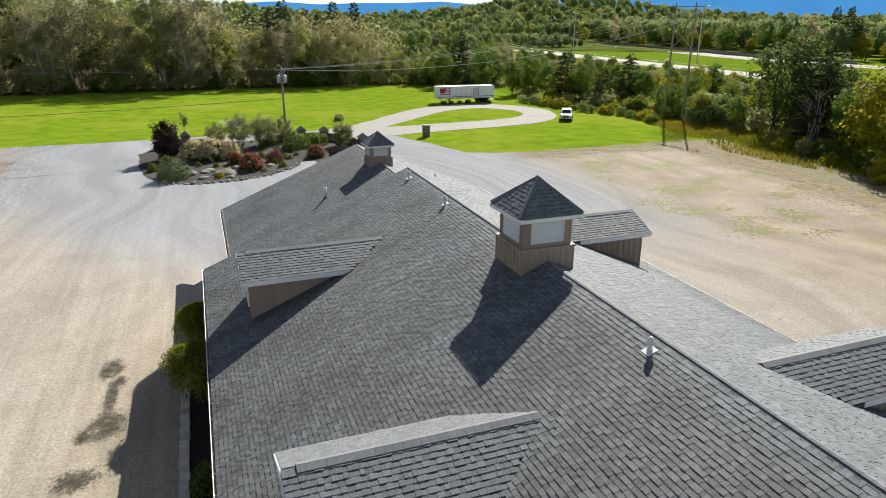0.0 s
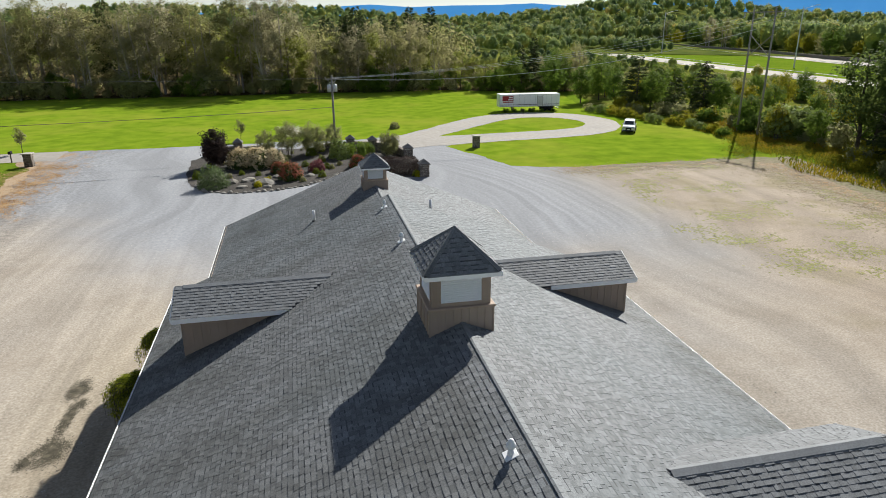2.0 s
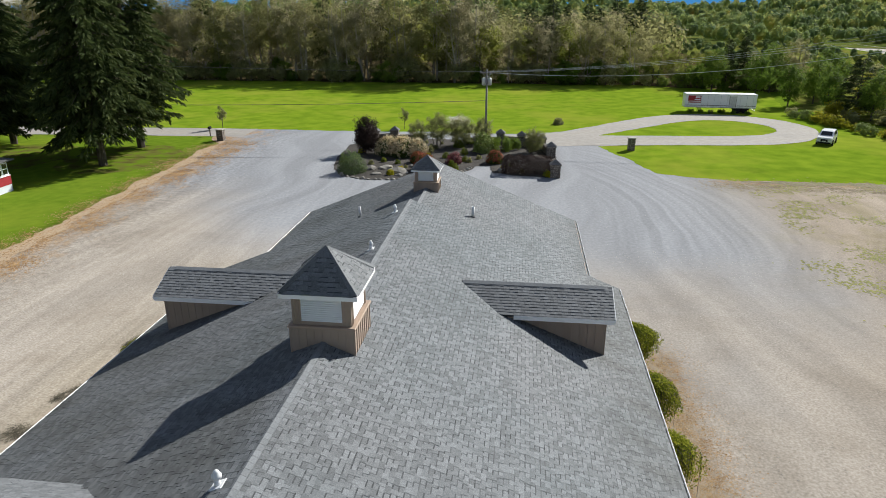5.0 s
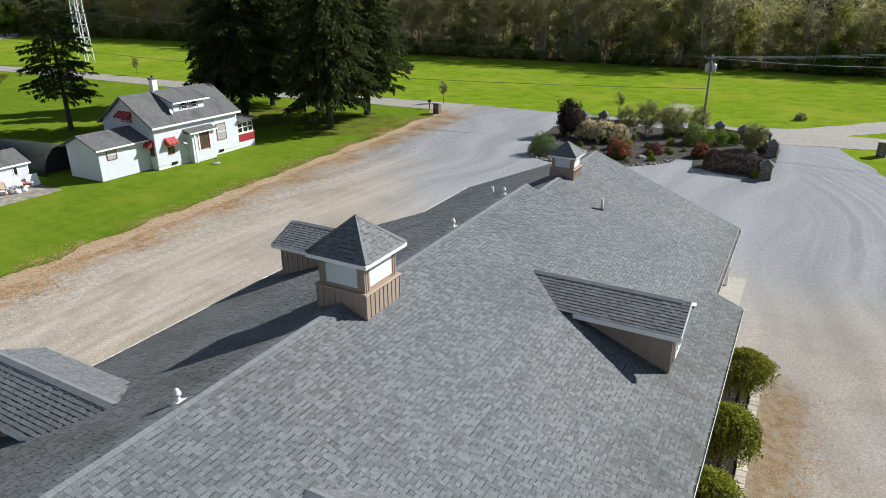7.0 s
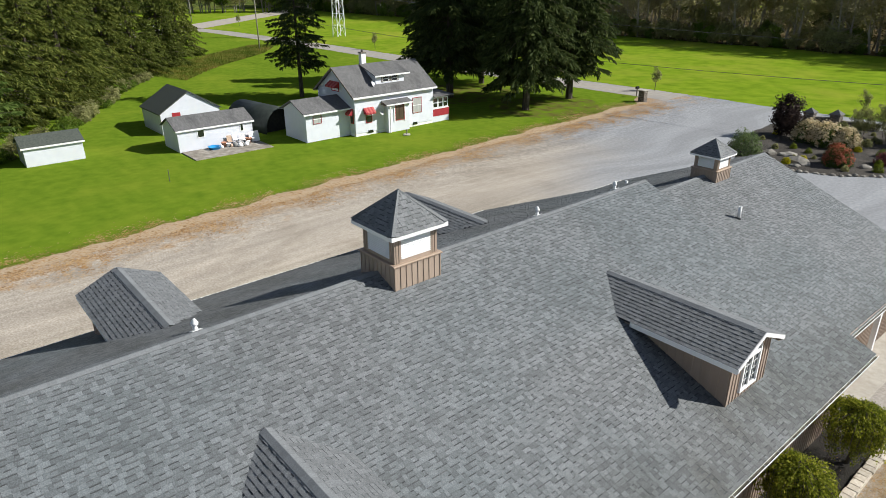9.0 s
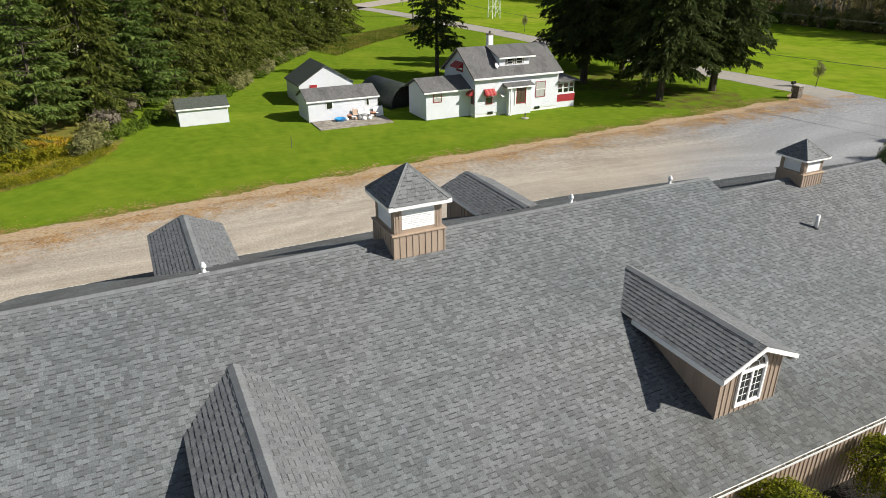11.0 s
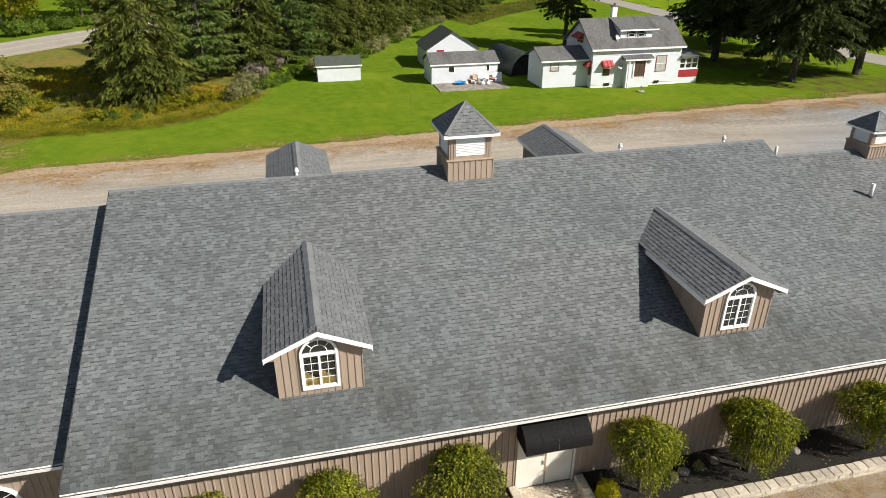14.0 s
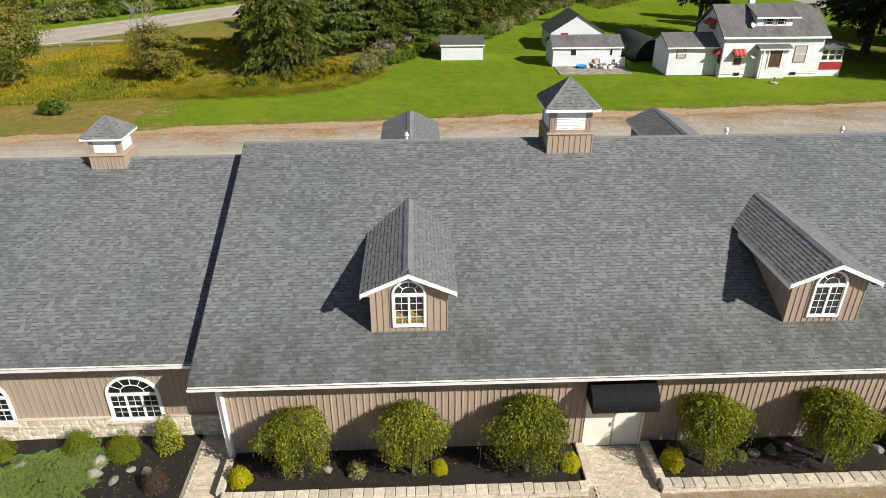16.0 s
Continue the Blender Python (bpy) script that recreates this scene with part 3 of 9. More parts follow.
L_FOREST = foliage("leaves_forest", [(0.165, 0.17, 0.06), (0.25, 0.245, 0.095), (0.33, 0.31, 0.145), (0.38, 0.345, 0.19), (0.42, 0.375, 0.235)], 0.07, 0.6, 0.65)
L_WOODGREEN = foliage("leaves_wood_green", [(0.13, 0.165, 0.032), (0.23, 0.255, 0.05), (0.34, 0.335, 0.075)], 0.2, 0.5, 0.75)
L_GREY = foliage("leaves_thin_grey", [(0.24, 0.225, 0.12), (0.33, 0.305, 0.185), (0.41, 0.37, 0.25)], 0.08, 0.4, 0.7)
L_GREEN = foliage("leaves_green", [(0.07, 0.12, 0.018), (0.14, 0.21, 0.032), (0.23, 0.29, 0.045)], 0.4, 0.3, 0.55)
L_YELLOW = foliage("leaves_yellow", [(0.16, 0.18, 0.016), (0.30, 0.29, 0.022), (0.42, 0.36, 0.03)], 0.4, 0.3, 0.55)
L_SPRUCE = foliage("needles_spruce", [(0.04, 0.058, 0.014), (0.11, 0.135, 0.028), (0.235, 0.245, 0.055)], 0.7, 0.2, 0.4)
L_DARKSPRUCE = foliage("needles_dark", [(0.03, 0.044, 0.016), (0.062, 0.085, 0.027), (0.13, 0.15, 0.05)], 0.6, 0.2, 0.35)
L_WEEP = foliage("leaves_weeping", [(0.06, 0.085, 0.01), (0.22, 0.25, 0.025), (0.50, 0.49, 0.06)], 0.8, 0.2, 0.42)
L_GOLD = foliage("leaves_golden", [(0.24, 0.24, 0.012), (0.46, 0.42, 0.016), (0.6, 0.54, 0.03)], 0.5, 0.2, 0.35)
L_RED = foliage("leaves_dark_red", [(0.03, 0.022, 0.02), (0.06, 0.042, 0.036), (0.11, 0.075, 0.06)], 0.5, 0.2, 0.2)
L_PINK = foliage("flowers_pink", [(0.08, 0.05, 0.03), (0.24, 0.08, 0.09), (0.4, 0.17, 0.18)], 0.5, 0.2, 0.3)
L_CREAM = foliage("flowers_cream", [(0.44, 0.36, 0.19), (0.74, 0.62, 0.40), (0.92, 0.84, 0.64)], 0.7, 0.1, 0.5)
L_OLIVE = foliage("leaves_olive", [(0.16, 0.17, 0.065), (0.30, 0.30, 0.13), (0.44, 0.425, 0.21)], 0.5, 0.2, 0.55)
L_SAGE = foliage("leaves_sage", [(0.14, 0.18, 0.04), (0.26, 0.32, 0.09), (0.40, 0.46, 0.17)], 0.5, 0.2, 0.3)
L_BROWN = foliage("leaves_brown", [(0.045, 0.028, 0.02), (0.09, 0.06, 0.045), (0.14, 0.10, 0.07)], 0.5, 0.2, 0.2)
L_FIELD = foliage("goldenrod", [(0.10, 0.14, 0.016), (0.19, 0.205, 0.022), (0.40, 0.31, 0.02), (0.40, 0.24, 0.045)], 0.5, 0.1, 0.3, 0.7, 0.09)
L_FAR = foliage("far_woods", [(0.085, 0.135, 0.075), (0.15, 0.215, 0.085), (0.26, 0.325, 0.105), (0.42, 0.43, 0.12), (0.58, 0.42, 0.13)], 0.16, 0.1, 0.6, 0.6, 0.09)
M_CURTAIN = surface("curtained_glass", [(0.35, 0.36, 0.36), (0.5, 0.5, 0.48)], 2, 0.1, spec=0.6, stretch=(1, 4, 0.3))
M_BROWNPANE = surface("brown_curtained_glass", [(0.05, 0.035, 0.028), (0.12, 0.085, 0.065)], 3, 0.1, spec=0.6, stretch=(1, 5, 0.2))
M_PALEWIRE = surface("aluminium_wire", [(0.62, 0.63, 0.64), (0.72, 0.73, 0.74)], 3, 0.5)

# ---------------------------------------------------------------- ground, drive and roads
def rough_sheet(name, outline, z, step=0.8, jitter=0.35, seed=1):
    """A flat sheet whose edge is uneven like worn turf."""
    r = random.Random(seed)
    pts = []
    for i, a in enumerate(outline):
        b = outline[(i + 1) % len(outline)]
        a, b = Vector(a), Vector(b)
        k = max(1, int((b - a).length / step))
        nrm = Vector(((b - a).y, -(b - a).x)).normalized()
        for j in range(k):
            p = a.lerp(b, j / k)
            pts.append(p + nrm * (noise.noise((p.x * 0.3, p.y * 0.3, seed)) * jitter * 2 + r.uniform(-1, 1) * jitter * 0.4))
    bm = bmesh.new()
    vs = [bm.verts.new((p.x, p.y, z)) for p in pts]
    es = [bm.edges.new((vs[i], vs[(i + 1) % len(vs)])) for i in range(len(vs))]
    bmesh.ops.triangle_fill(bm, use_beauty=True, use_dissolve=False, edges=es)
    bmesh.ops.recalc_face_normals(bm, faces=bm.faces)
    if bm.faces and sum(f.normal.z for f in bm.faces) < 0:
        bmesh.ops.reverse_faces(bm, faces=bm.faces)
    me = bpy.data.meshes.new(name)
    bm.to_mesh(me)
    bm.free()
    return me


def ribbon(name, centre, widths, z, rag=0.0, seed=3):
    """A road along a line."""
    g = Geo()
    pts, widths = [Vector(p) for p in centre], list(widths)
    for _ in range(2):
        cut, wide = [pts[0]], [widths[0]]
        for a, b, wa, wb in zip(pts, pts[1:], widths, widths[1:]):
            cut += [a.lerp(b, 0.25), a.lerp(b, 0.75)]
            wide += [wa * 0.75 + wb * 0.25, wa * 0.25 + wb * 0.75]
        pts, widths = cut + [pts[-1]], wide + [widths[-1]]
    fine = []
    for a, b, wa, wb in zip(pts, pts[1:], widths, widths[1:]):
        k = max(2, int((b - a).length / 2.5))
        fine += [(a.lerp(b, j / k), wa + (wb - wa) * j / k) for j in range(k)]
    fine.append((pts[-1], widths[-1]))
    v, f = [], []
    for i, (p, w) in enumerate(fine):
        d = (fine[min(i + 2, len(fine) - 1)][0] - fine[max(i - 2, 0)][0]).normalized()
        nrm = Vector((d.y, -d.x))
        for s in (1, -1):
            q = p + nrm * s * (w / 2 + rag * noise.noise((p.x * 0.4, p.y * 0.4, seed + s)))
            v.append((q.x, q.y, z))
    for i in range(len(fine) - 1):
        f.append((2 * i, 2 * i + 2, 2 * i + 3, 2 * i + 1))
    return g.add(v, f)


def hill(x, y):
    """Height of the far ground: a wooded rise to the north-east, low hills elsewhere."""
    r, az = math.hypot(x, y - 40), math.degrees(math.atan2(x, y - 40))
    f = min(1.0, max(0.0, (r - 480) / 480))
    return (f * f * (3 - 2 * f)) * (13 + 31 * math.exp(-((az - 31) / 8) ** 2) + 18 * math.exp(-((az + 6) / 16) ** 2) + 8 * noise.noise((az * 0.12, 1.5, 3))) if y > -300 else 0.0


def ground_mesh():
    """One sheet to the horizon: level about the house, rising into far hills."""
    ring = [0, 20, 45, 70, 100, 140, 180, 240, 320, 420, 560, 750, 1000, 1400, 2000, 2800, 4000]
    v, f, seg = [(0, 40, 0)], [], 72
    for r in ring[1:]:
        for k in range(seg):
            a = k * math.tau / seg
            x, y = r * math.cos(a), 40 + r * math.sin(a)
            v.append((x, y, hill(x, y)))
    for i in range(len(ring) - 2):
        for k in range(seg):
            a, b = 1 + i * seg + k, 1 + i * seg + (k + 1) % seg
            f.append((a, a + seg, b + seg, b))
    f += [(0, 1 + k, 1 + (k + 1) % seg) for k in range(seg)]
    return Geo().add(v, f)


hills = ground_mesh()
single("ground", hills, M_GRASS, "bright green mown grass fields spreading to wooded hills", "ground", kind="structure")
outer = [i for i, q in enumerate(hills.f) if all(math.hypot(hills.v[k][0], hills.v[k][1] - 40) > 310 and hills.v[k][1] > -40 for k in q)]
single("hillside", Geo().add([(x, y, z + 0.25) for x, y, z in hills.v], [hills.f[i] for i in outer]), M_HILL, "wooded hillside floor in autumn colour", "hillside", kind="structure")

single("field", rough_sheet("field", [(-420, 24), (-300, 46), (-235, 66), (-195, 75), (-160, 76), (-125, 77), (-95, 76), (-68, 76.2), (-50, 77.4), (-38, 77.6), (-8, 77.0), (12, 76.0), (13, 50), (56, 50), (60, 66), (60, 84), (52, 108), (62, 150), (0, 152), (-100, 152), (-330, 160)],
       0.008, 3, 0.4, 2), M_FIELD, "yellow-green hay field below the woods, lightened as if backlit", "field", kind="structure")

YARD = [(-24.4, -75), (-26.4, -40), (-27.4, -31.7), (-28.4, -22.6), (-29.2, -13), (-30.4, 2), (-31.6, 15), (-32.8, 32), (-34.1, 52), (-35.2, 66), (-38.5, 71.5),
        (-38, 77.4), (-20, 77.4), (-8, 78.4), (1, 77.5), (11, 79.5), (15.2, 78.2), (19.5, 71.5), (15.4, 69.8), (17.8, 62.5), (20.2, 55.4), (26, 53), (36, 52.6), (47.4, 52),
        (53.5, 51), (52, 44.2), (50, 34.6), (47.4, 21.7), (46, 0), (46, -75)]
single("gravel_yard", rough_sheet("gravel_yard", YARD, 0.02, jitter=0.3), M_GRAVEL, "tan and grey packed gravel yard with wheel tracks", "gravel yard", kind="structure")
VERGE = [(-24.6, -75), (-26.6, -40), (-27.6, -31.7), (-28.7, -22.6), (-29.5, -13), (-30.7, 2), (-31.9, 15), (-33.1, 32), (-34.4, 52), (-35.6, 68),
         (-34.6, 67.5), (-33.0, 52), (-31.7, 32), (-30.5, 15), (-29.3, 2), (-28.2, -13), (-27.4, -22.6), (-26.4, -31.7), (-25.2, -40), (-23.4, -75)]
single("verge", rough_sheet("verge", VERGE, 0.035, 0.3, 0.38, 5), M_LITTER, "strip of dry brown leaves on pale gravel beside lawn", "verge", kind="structure")
EASTVERGE = [(55.5, 52.5), (56.5, 44), (55.5, 34.6), (53.4, 21.7), (52, 0), (45.6, 0), (46.9, 21.7), (49.3, 34.4), (51.2, 43.5), (52.3, 49.5), (47, 50.9), (36, 51.6), (27, 52.4), (36, 53.2), (47.4, 52.6)]
single("weedy_edge", rough_sheet("weedy_edge", EASTVERGE, 0.035, 0.5, 0.7, 6), M_EASTLITTER, "weedy gravel edge with dead leaves", "verge", kind="structure")

single("scrubland", rough_sheet("scrubland", [(58, 18), (62, 60), (63, 84), (55, 108), (66, 150), (74, 330), (140, 400), (150, 275), (142, 200), (136, 140), (136, 18)], 0.016, 3, 1.0, 15), M_SCRUB,
       "rough olive scrubland beside the highway", "scrubland", kind="structure")
single("road", ribbon("road", [(-420, 20), (-300, 42), (-235, 62), (-195, 71), (-160, 72), (-125, 73), (-95, 72.2), (-68, 72.5), (-50, 73.8), (-34, 74.4)], [6.5] * 10, 0.03, 0.25), M_ASPHALT,
       "pale worn country lane between grass fields", "road", kind="structure")
for nm, line, wide, z in (("loop_drive", [(2.0, 74.6), (6.5, 74.9), (10.5, 76.6), (14, 79.4), (18.5, 84), (24, 89.8), (30, 95.4), (36, 97.6), (41.6, 96.0), (45.4, 91.8), (46.2, 86.5), (45.6, 83.6)], [3, 4.4, 5.2, 5.4, 5.6, 6, 6.4, 6.6, 6.6, 6.2, 5.5, 5.5], 0.034),
                          ("loop_drive", [(46.0, 89.2), (46.2, 86.0), (44.4, 80.9), (40, 77.2), (33, 75.7), (25, 75.1), (19, 74.4), (8.5, 73.2)], [5.7, 5.5, 5.8, 6.4, 6.6, 6.8, 7, 8.4], 0.042)):
    single(nm, ribbon(nm, line, wide, z, 0.3), M_ASPHALT, "looping grey gravel drive round a grass island", "drive", "loop drive", "structure")
single("side_road", ribbon("side_road", [(-20, -112), (-50, -78), (-75, -59), (-84, -51), (-100, -39), (-116, -26), (-150, 5), (-210, 70), (-320, 190)], [12.5] * 9, 0.03), M_HIGHWAY,
       "pale two lane highway behind trees", "road", kind="structure")
for off in (-4.6, -0.25, 0.25, 4.6):
    base = [(-20, -112), (-50, -78), (-75, -59), (-84, -51), (-100, -39), (-116, -26), (-150, 5)]
    line = [(x - off * 0.6, y - off * 0.8) for x, y in base]
    single("lane_line", ribbon("lane_line", line, [0.16] * 7, 0.045), M_LANE, "painted line along the highway", "lane line", "lane lines", "structure")
NEARWAY = [(143, 30), (144, 97), (145.4, 141), (149.3, 178), (152, 214), (156, 256), (158.5, 298), (162, 345), (170, 400), (196, 520)]
FARWAY = [(223, 60), (216, 120), (213, 165), (214.5, 210), (221, 240), (228, 272), (234, 305), (241, 340), (247, 390), (252, 450), (262, 560)]
for nm, near, wid in (("highway_near", NEARWAY, 14), ("highway_far", FARWAY, 15)):
    single("highway", ribbon(nm, near, [wid] * len(near), 0.06), M_HIGHWAY, "pale dual carriageway beyond the trees", "highway", "carriageways", "structure")

# ---------------------------------------------------------------- shingled roofs
COURSE = 0.145


def tab_corners(l, r, h):
    """One shingle tab from l to r along the course, its lower edge h proud."""
    L = COURSE + 0.05
    return np.array([(l, -L, 0.002), (r, -L, 0.002), (r, 0, h), (l, 0, h), (l, 0, 0), (r, 0, 0), (l, -L, 0), (r, -L, 0)], dtype=np.float32)


TAB_FACES = [(0, 3, 2, 1), (3, 4, 5, 2), (0, 6, 4, 3), (1, 2, 5, 7)]


def shingles(name, origin, u, s, width, length, parent, inside=None, keep=None, seed=0, clip=None, mat=None):
    """Courses of laminated shingles on a slope: raised tabs, and between them sunken ones with a dark granule band at their head.
    origin: the upper corner; u along the ridge, s down the slope. keep: a stretch (u0, u1, s0, s1) laid as single pieces."""
    r = np.random.default_rng(seed)
    u, s = Vector(u).normalized(), Vector(s).normalized()
    nrm = u.cross(s)
    if nrm.z < 0:
        nrm = -nrm
    rot = np.array([u, s, nrm])
    origin = np.array(origin)
    verts, faces, mats, singles = [], [], [], []
    rows = int(length / COURSE)
    base = np.array(TAB_FACES)
    count = 0
    for i in range(1, rows + 1):
        at = -r.uniform(0, 0.3)
        sv = length - (rows - i) * COURSE
        k = 0
        while at < width:
            k = 1 - k if r.random() < 0.85 else k
            w = r.choice((0.10, 0.14, 0.18, 0.24))
            lo, hi = clip(sv - 0.16) if clip else (0.0, width)
            l, q = max(lo, at + 0.002), min(hi, at + w - 0.002)
            at += w
            if q - l < 0.03 or (inside and not (inside(l, sv - 0.05) and inside(q, sv - 0.05))):
                continue
            if keep and keep[0] < (l + q) / 2 < keep[1] and keep[2] < sv < keep[3] and len(singles) < 300:
                singles.append(((l + q) / 2, sv, k, w))
                continue
            h = (0.020 if k else 0.013) * r.uniform(0.85, 1.15)
            c = tab_corners(l, q, h) + np.array([0, sv + r.uniform(-0.004, 0.004), 0.012])
            verts.append(c @ rot + origin)
            faces.append(base + count)
            mats += [0, 0, 0, 0]
            count += 8
            if not k:
                top = sv - COURSE
                d = np.array([(l + 0.004, top, 0.0185), (q - 0.004, top, 0.0185), (q - 0.004, top + 0.034, 0.0206), (l + 0.004, top + 0.034, 0.0206)], dtype=np.float32)
                verts.append(d @ rot + origin)
                faces.append(np.array([(0, 3, 2, 1)]) + count)
                mats.append(1)
                count += 4
    me = bpy.data.meshes.new(name)
    vv, ff = np.concatenate(verts).astype(np.float32), np.concatenate(faces).astype(np.int32)
    me.vertices.add(len(vv))
    me.vertices.foreach_set("co", vv.ravel())
    me.loops.add(4 * len(ff))
    me.loops.foreach_set("vertex_index", ff.ravel())
    me.polygons.add(len(ff))
    me.polygons.foreach_set("loop_start", np.arange(0, 4 * len(ff), 4, dtype=np.int32))
    me.materials.append(mat or M_SHINGLE)
    me.materials.append(M_BAND)
    me.polygons.foreach_set("material_index", np.array(mats, dtype=np.int32))
    me.update(calc_edges=True)
    me.shade_flat()
    ob = part("shingles", me, None, parent)
    ob["kind"] = "stuff"
    return ob, [(origin + np.array([m, q, 0.012]) @ rot, rot, k, w) for m, q, k, w in singles]


def ridge_caps(name, a, b, dip_left, dip_right, parent, half=0.16, over=0.02, lift=0.009):
    """Overlapping cap pieces along a ridge or hip."""
    a, b = Vector(a), Vector(b)
    d = (b - a).normalized()
    n = max(1, int((b - a).length / 0.2))
    g = Geo()
    for i in range(n):
        p, q = a.lerp(b, i / n), a.lerp(b, min(1, (i + 1.12) / n))
        up = Vector((0, 0, 1))
        l, rr = Vector(dip_left) * half, Vector(dip_right) * half
        z0, z1 = up * (over + 0.004 + lift), up * (over + 0.004)
        lo = up * -0.02
        v = [p + z0, q + z1, p + l + z0, q + l + z1, p + rr + z0, q + rr + z1, p + l + lo, q + l + lo, p + rr + lo, q + rr + lo]
        g.add(v, [(0, 1, 3, 2), (0, 4, 5, 1), (2, 3, 7, 6), (4, 8, 9, 5), (0, 2, 6, 8, 4)])
    ob = part("ridge_cap", g, M_CAP, parent)
    ob["kind"] = "stuff"
    return ob


SLOPE = 0.41
S_LEN = math.hypot(1, SLOPE)


M_SILT = surface("gutter_silt", [(0.03, 0.028, 0.022), (0.09, 0.08, 0.06), (0.2, 0.19, 0.16)], 3, 0.9)


def gutter(y0, y1, x, z, parent, sx):
    """A white box gutter with hangers."""
    o = [(0, 0.02), (0, -0.12), (0.10, -0.12), (0.13, 0.0), (0.115, 0.0), (0.09, -0.105), (0.015, -0.105), (0.015, 0.02)]
    g = Geo().prism([(x + sx * a, z + b) for a, b in o], "y", y0, y1)
    ob = part("gutter", g, M_WHITE, parent, "white metal gutter")
    part("gutter_silt", Geo().box(*sorted((x + sx * 0.016, x + sx * 0.098)), y0 + 0.02, y1 - 0.02, z - 0.104, z - 0.05), M_SILT, ob, "dark damp silt in the gutter")
    k = int((y1 - y0) / 0.9)
    for i in range(k):
        y = y0 + 0.4 + i * 0.9
        h = Geo().box(*sorted((x, x + sx * 0.125)), y - 0.011, y + 0.011, z - 0.012, z + 0.001)
        part("gutter_hanger", h, M_GALV, ob)
    return ob


def gable_roof(building, y0, y1, ridge, half, seed, keep_east=None):
    """Two shingled slopes with slabs, ridge, rake boards, gutters."""
    loose = []
    for sx, side in ((1, "east"), (-1, "west")):
        z_e = ridge - SLOPE * half
        slab = Geo().prism([(0, ridge), (sx * half, z_e), (sx * half, z_e - 0.16), (0, ridge - 0.16)], "y", y0, y1)
        ob = part("roof_slope", slab, M_ROOFBASE, building, "grey asphalt shingle roof slope")
        org = (0, y0, ridge) if sx > 0 else (0, y0, ridge)
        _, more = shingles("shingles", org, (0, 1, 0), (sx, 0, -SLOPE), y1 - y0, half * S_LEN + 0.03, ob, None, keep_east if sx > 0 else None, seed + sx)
        loose += [(ob, *m) for m in more]
        for ya, yb in ((y0 - 0.03, y0), (y1, y1 + 0.03)):
            rk = Geo().prism([(0, ridge + 0.005), (sx * half, z_e + 0.005), (sx * half, z_e - 0.22), (0, ridge - 0.22)], "y", ya, yb)
            part("rake_board", rk, M_ROOFBASE, ob)
        fascia = Geo().box(*sorted((sx * (half - 0.02), sx * (half + 0.004))), y0, y1, z_e - 0.2, z_e - 0.005)
        part("fascia", fascia, M_WHITE, ob)
        gutter(y0, y1, sx * (half + 0.004), z_e - 0.02, ob, sx)
    ridge_caps("ridge_cap", (0, y0, ridge + 0.012), (0, y1, ridge + 0.012), (1 / S_LEN, 0, -SLOPE / S_LEN), (-0.4 / S_LEN, 0, -0.4 * SLOPE / S_LEN), building, 0.14, 0.026, 0.005)
    return loose


hall = thing("event_hall", (0, 0, 0), "long tan metal-sided event hall with grey shingled gable roofs", "building")
MAIN = (-13.31, 13.97, 8.02, 10.4)
NORTH = (13.6, 25.9, 7.2, 9.15)
SOUTH = (-25.0, -12.9, 7.45, 9.15)
LOOSE = gable_roof(hall, *MAIN, 11, keep_east=(8.8, 12.3, 8.2, 11.3))
gable_roof(hall, *NORTH, 21)
gable_roof(hall, *SOUTH, 31)


def ribbed_wall(name, p0, p1, z0, z1, normal, parent, gap=0.215, label=""):
    """A wall of ribbed metal siding between two plan points."""
    p0, p1, nrm = Vector((*p0, 0)), Vector((*p1, 0)), Vector((*normal, 0))
    d = (p1 - p0)
    L = d.length
    d.normalize()
    t = 0.2
    g = Geo()
    c = [p0, p1, p1 - nrm * t, p0 - nrm * t]
    g.prism([(q.x, q.y) for q in c], "z", z0, z1)
    w = part(name, g, M_SIDING, parent, label)
    rib = Geo()
    a = math.atan2(d.y, d.x)
    rib.prism([(-0.03, 0), (-0.018, 0.024), (0.018, 0.024), (0.03, 0)] if nrm.dot(Vector((-d.y, d.x, 0))) > 0 else [(-0.03, 0), (0.03, 0), (0.018, -0.024), (-0.018, -0.024)], "z", z0, z1)
    me = rib.mesh("rib")
    me.materials.append(M_SIDING)
    for i in range(int(L / gap)):
        ob = new("rib", me)
        ob.parent = w
        q = p0 + d * (gap * (i + 0.5)) + nrm * 0.002
        ob.matrix_basis = pose(q.x, q.y, 0, 0, 0, math.degrees(a))
    return w


# main block walls, door bay left open on the east side
WX = 9.65
ribbed_wall("wall", (WX, -12.7), (WX, -0.62), 0, 3.72, (1, 0), hall)
ribbed_wall("wall", (WX, 1.25), (WX, 13.4), 0, 3.72, (1, 0), hall)
ribbed_wall("wall", (WX, -0.62), (WX, 1.25), 2.2, 3.72, (1, 0), hall)
ribbed_wall("wall", (-WX, -12.7), (-WX, 13.4), 0, 3.72, (-1, 0), hall)
for y, n in ((-12.7, -1), (13.4, 1)):
    g = Geo().prism([(-WX, 0), (WX, 0), (WX, 3.9), (0, 7.86), (-WX, 3.9)], "y", y - 0.08, y + 0.08)
    part("gable_wall", g, M_SIDING, hall)
g = Geo().box(WX + 0.003, WX + 0.03, -12.72, -12.56, 0.02, 3.7).box(WX - 0.16, WX + 0.03, -12.8, -12.72, 0.02, 3.7)
part("corner_board", g, M_WHITE, hall, "white corner board")
# soffit of the east and west eaves
for sx in (1, -1):
    part("soffit", Geo().box(*sorted((sx * WX, sx * 10.38)), -13.2, 13.9, 3.60, 3.63), M_TRIM, hall)
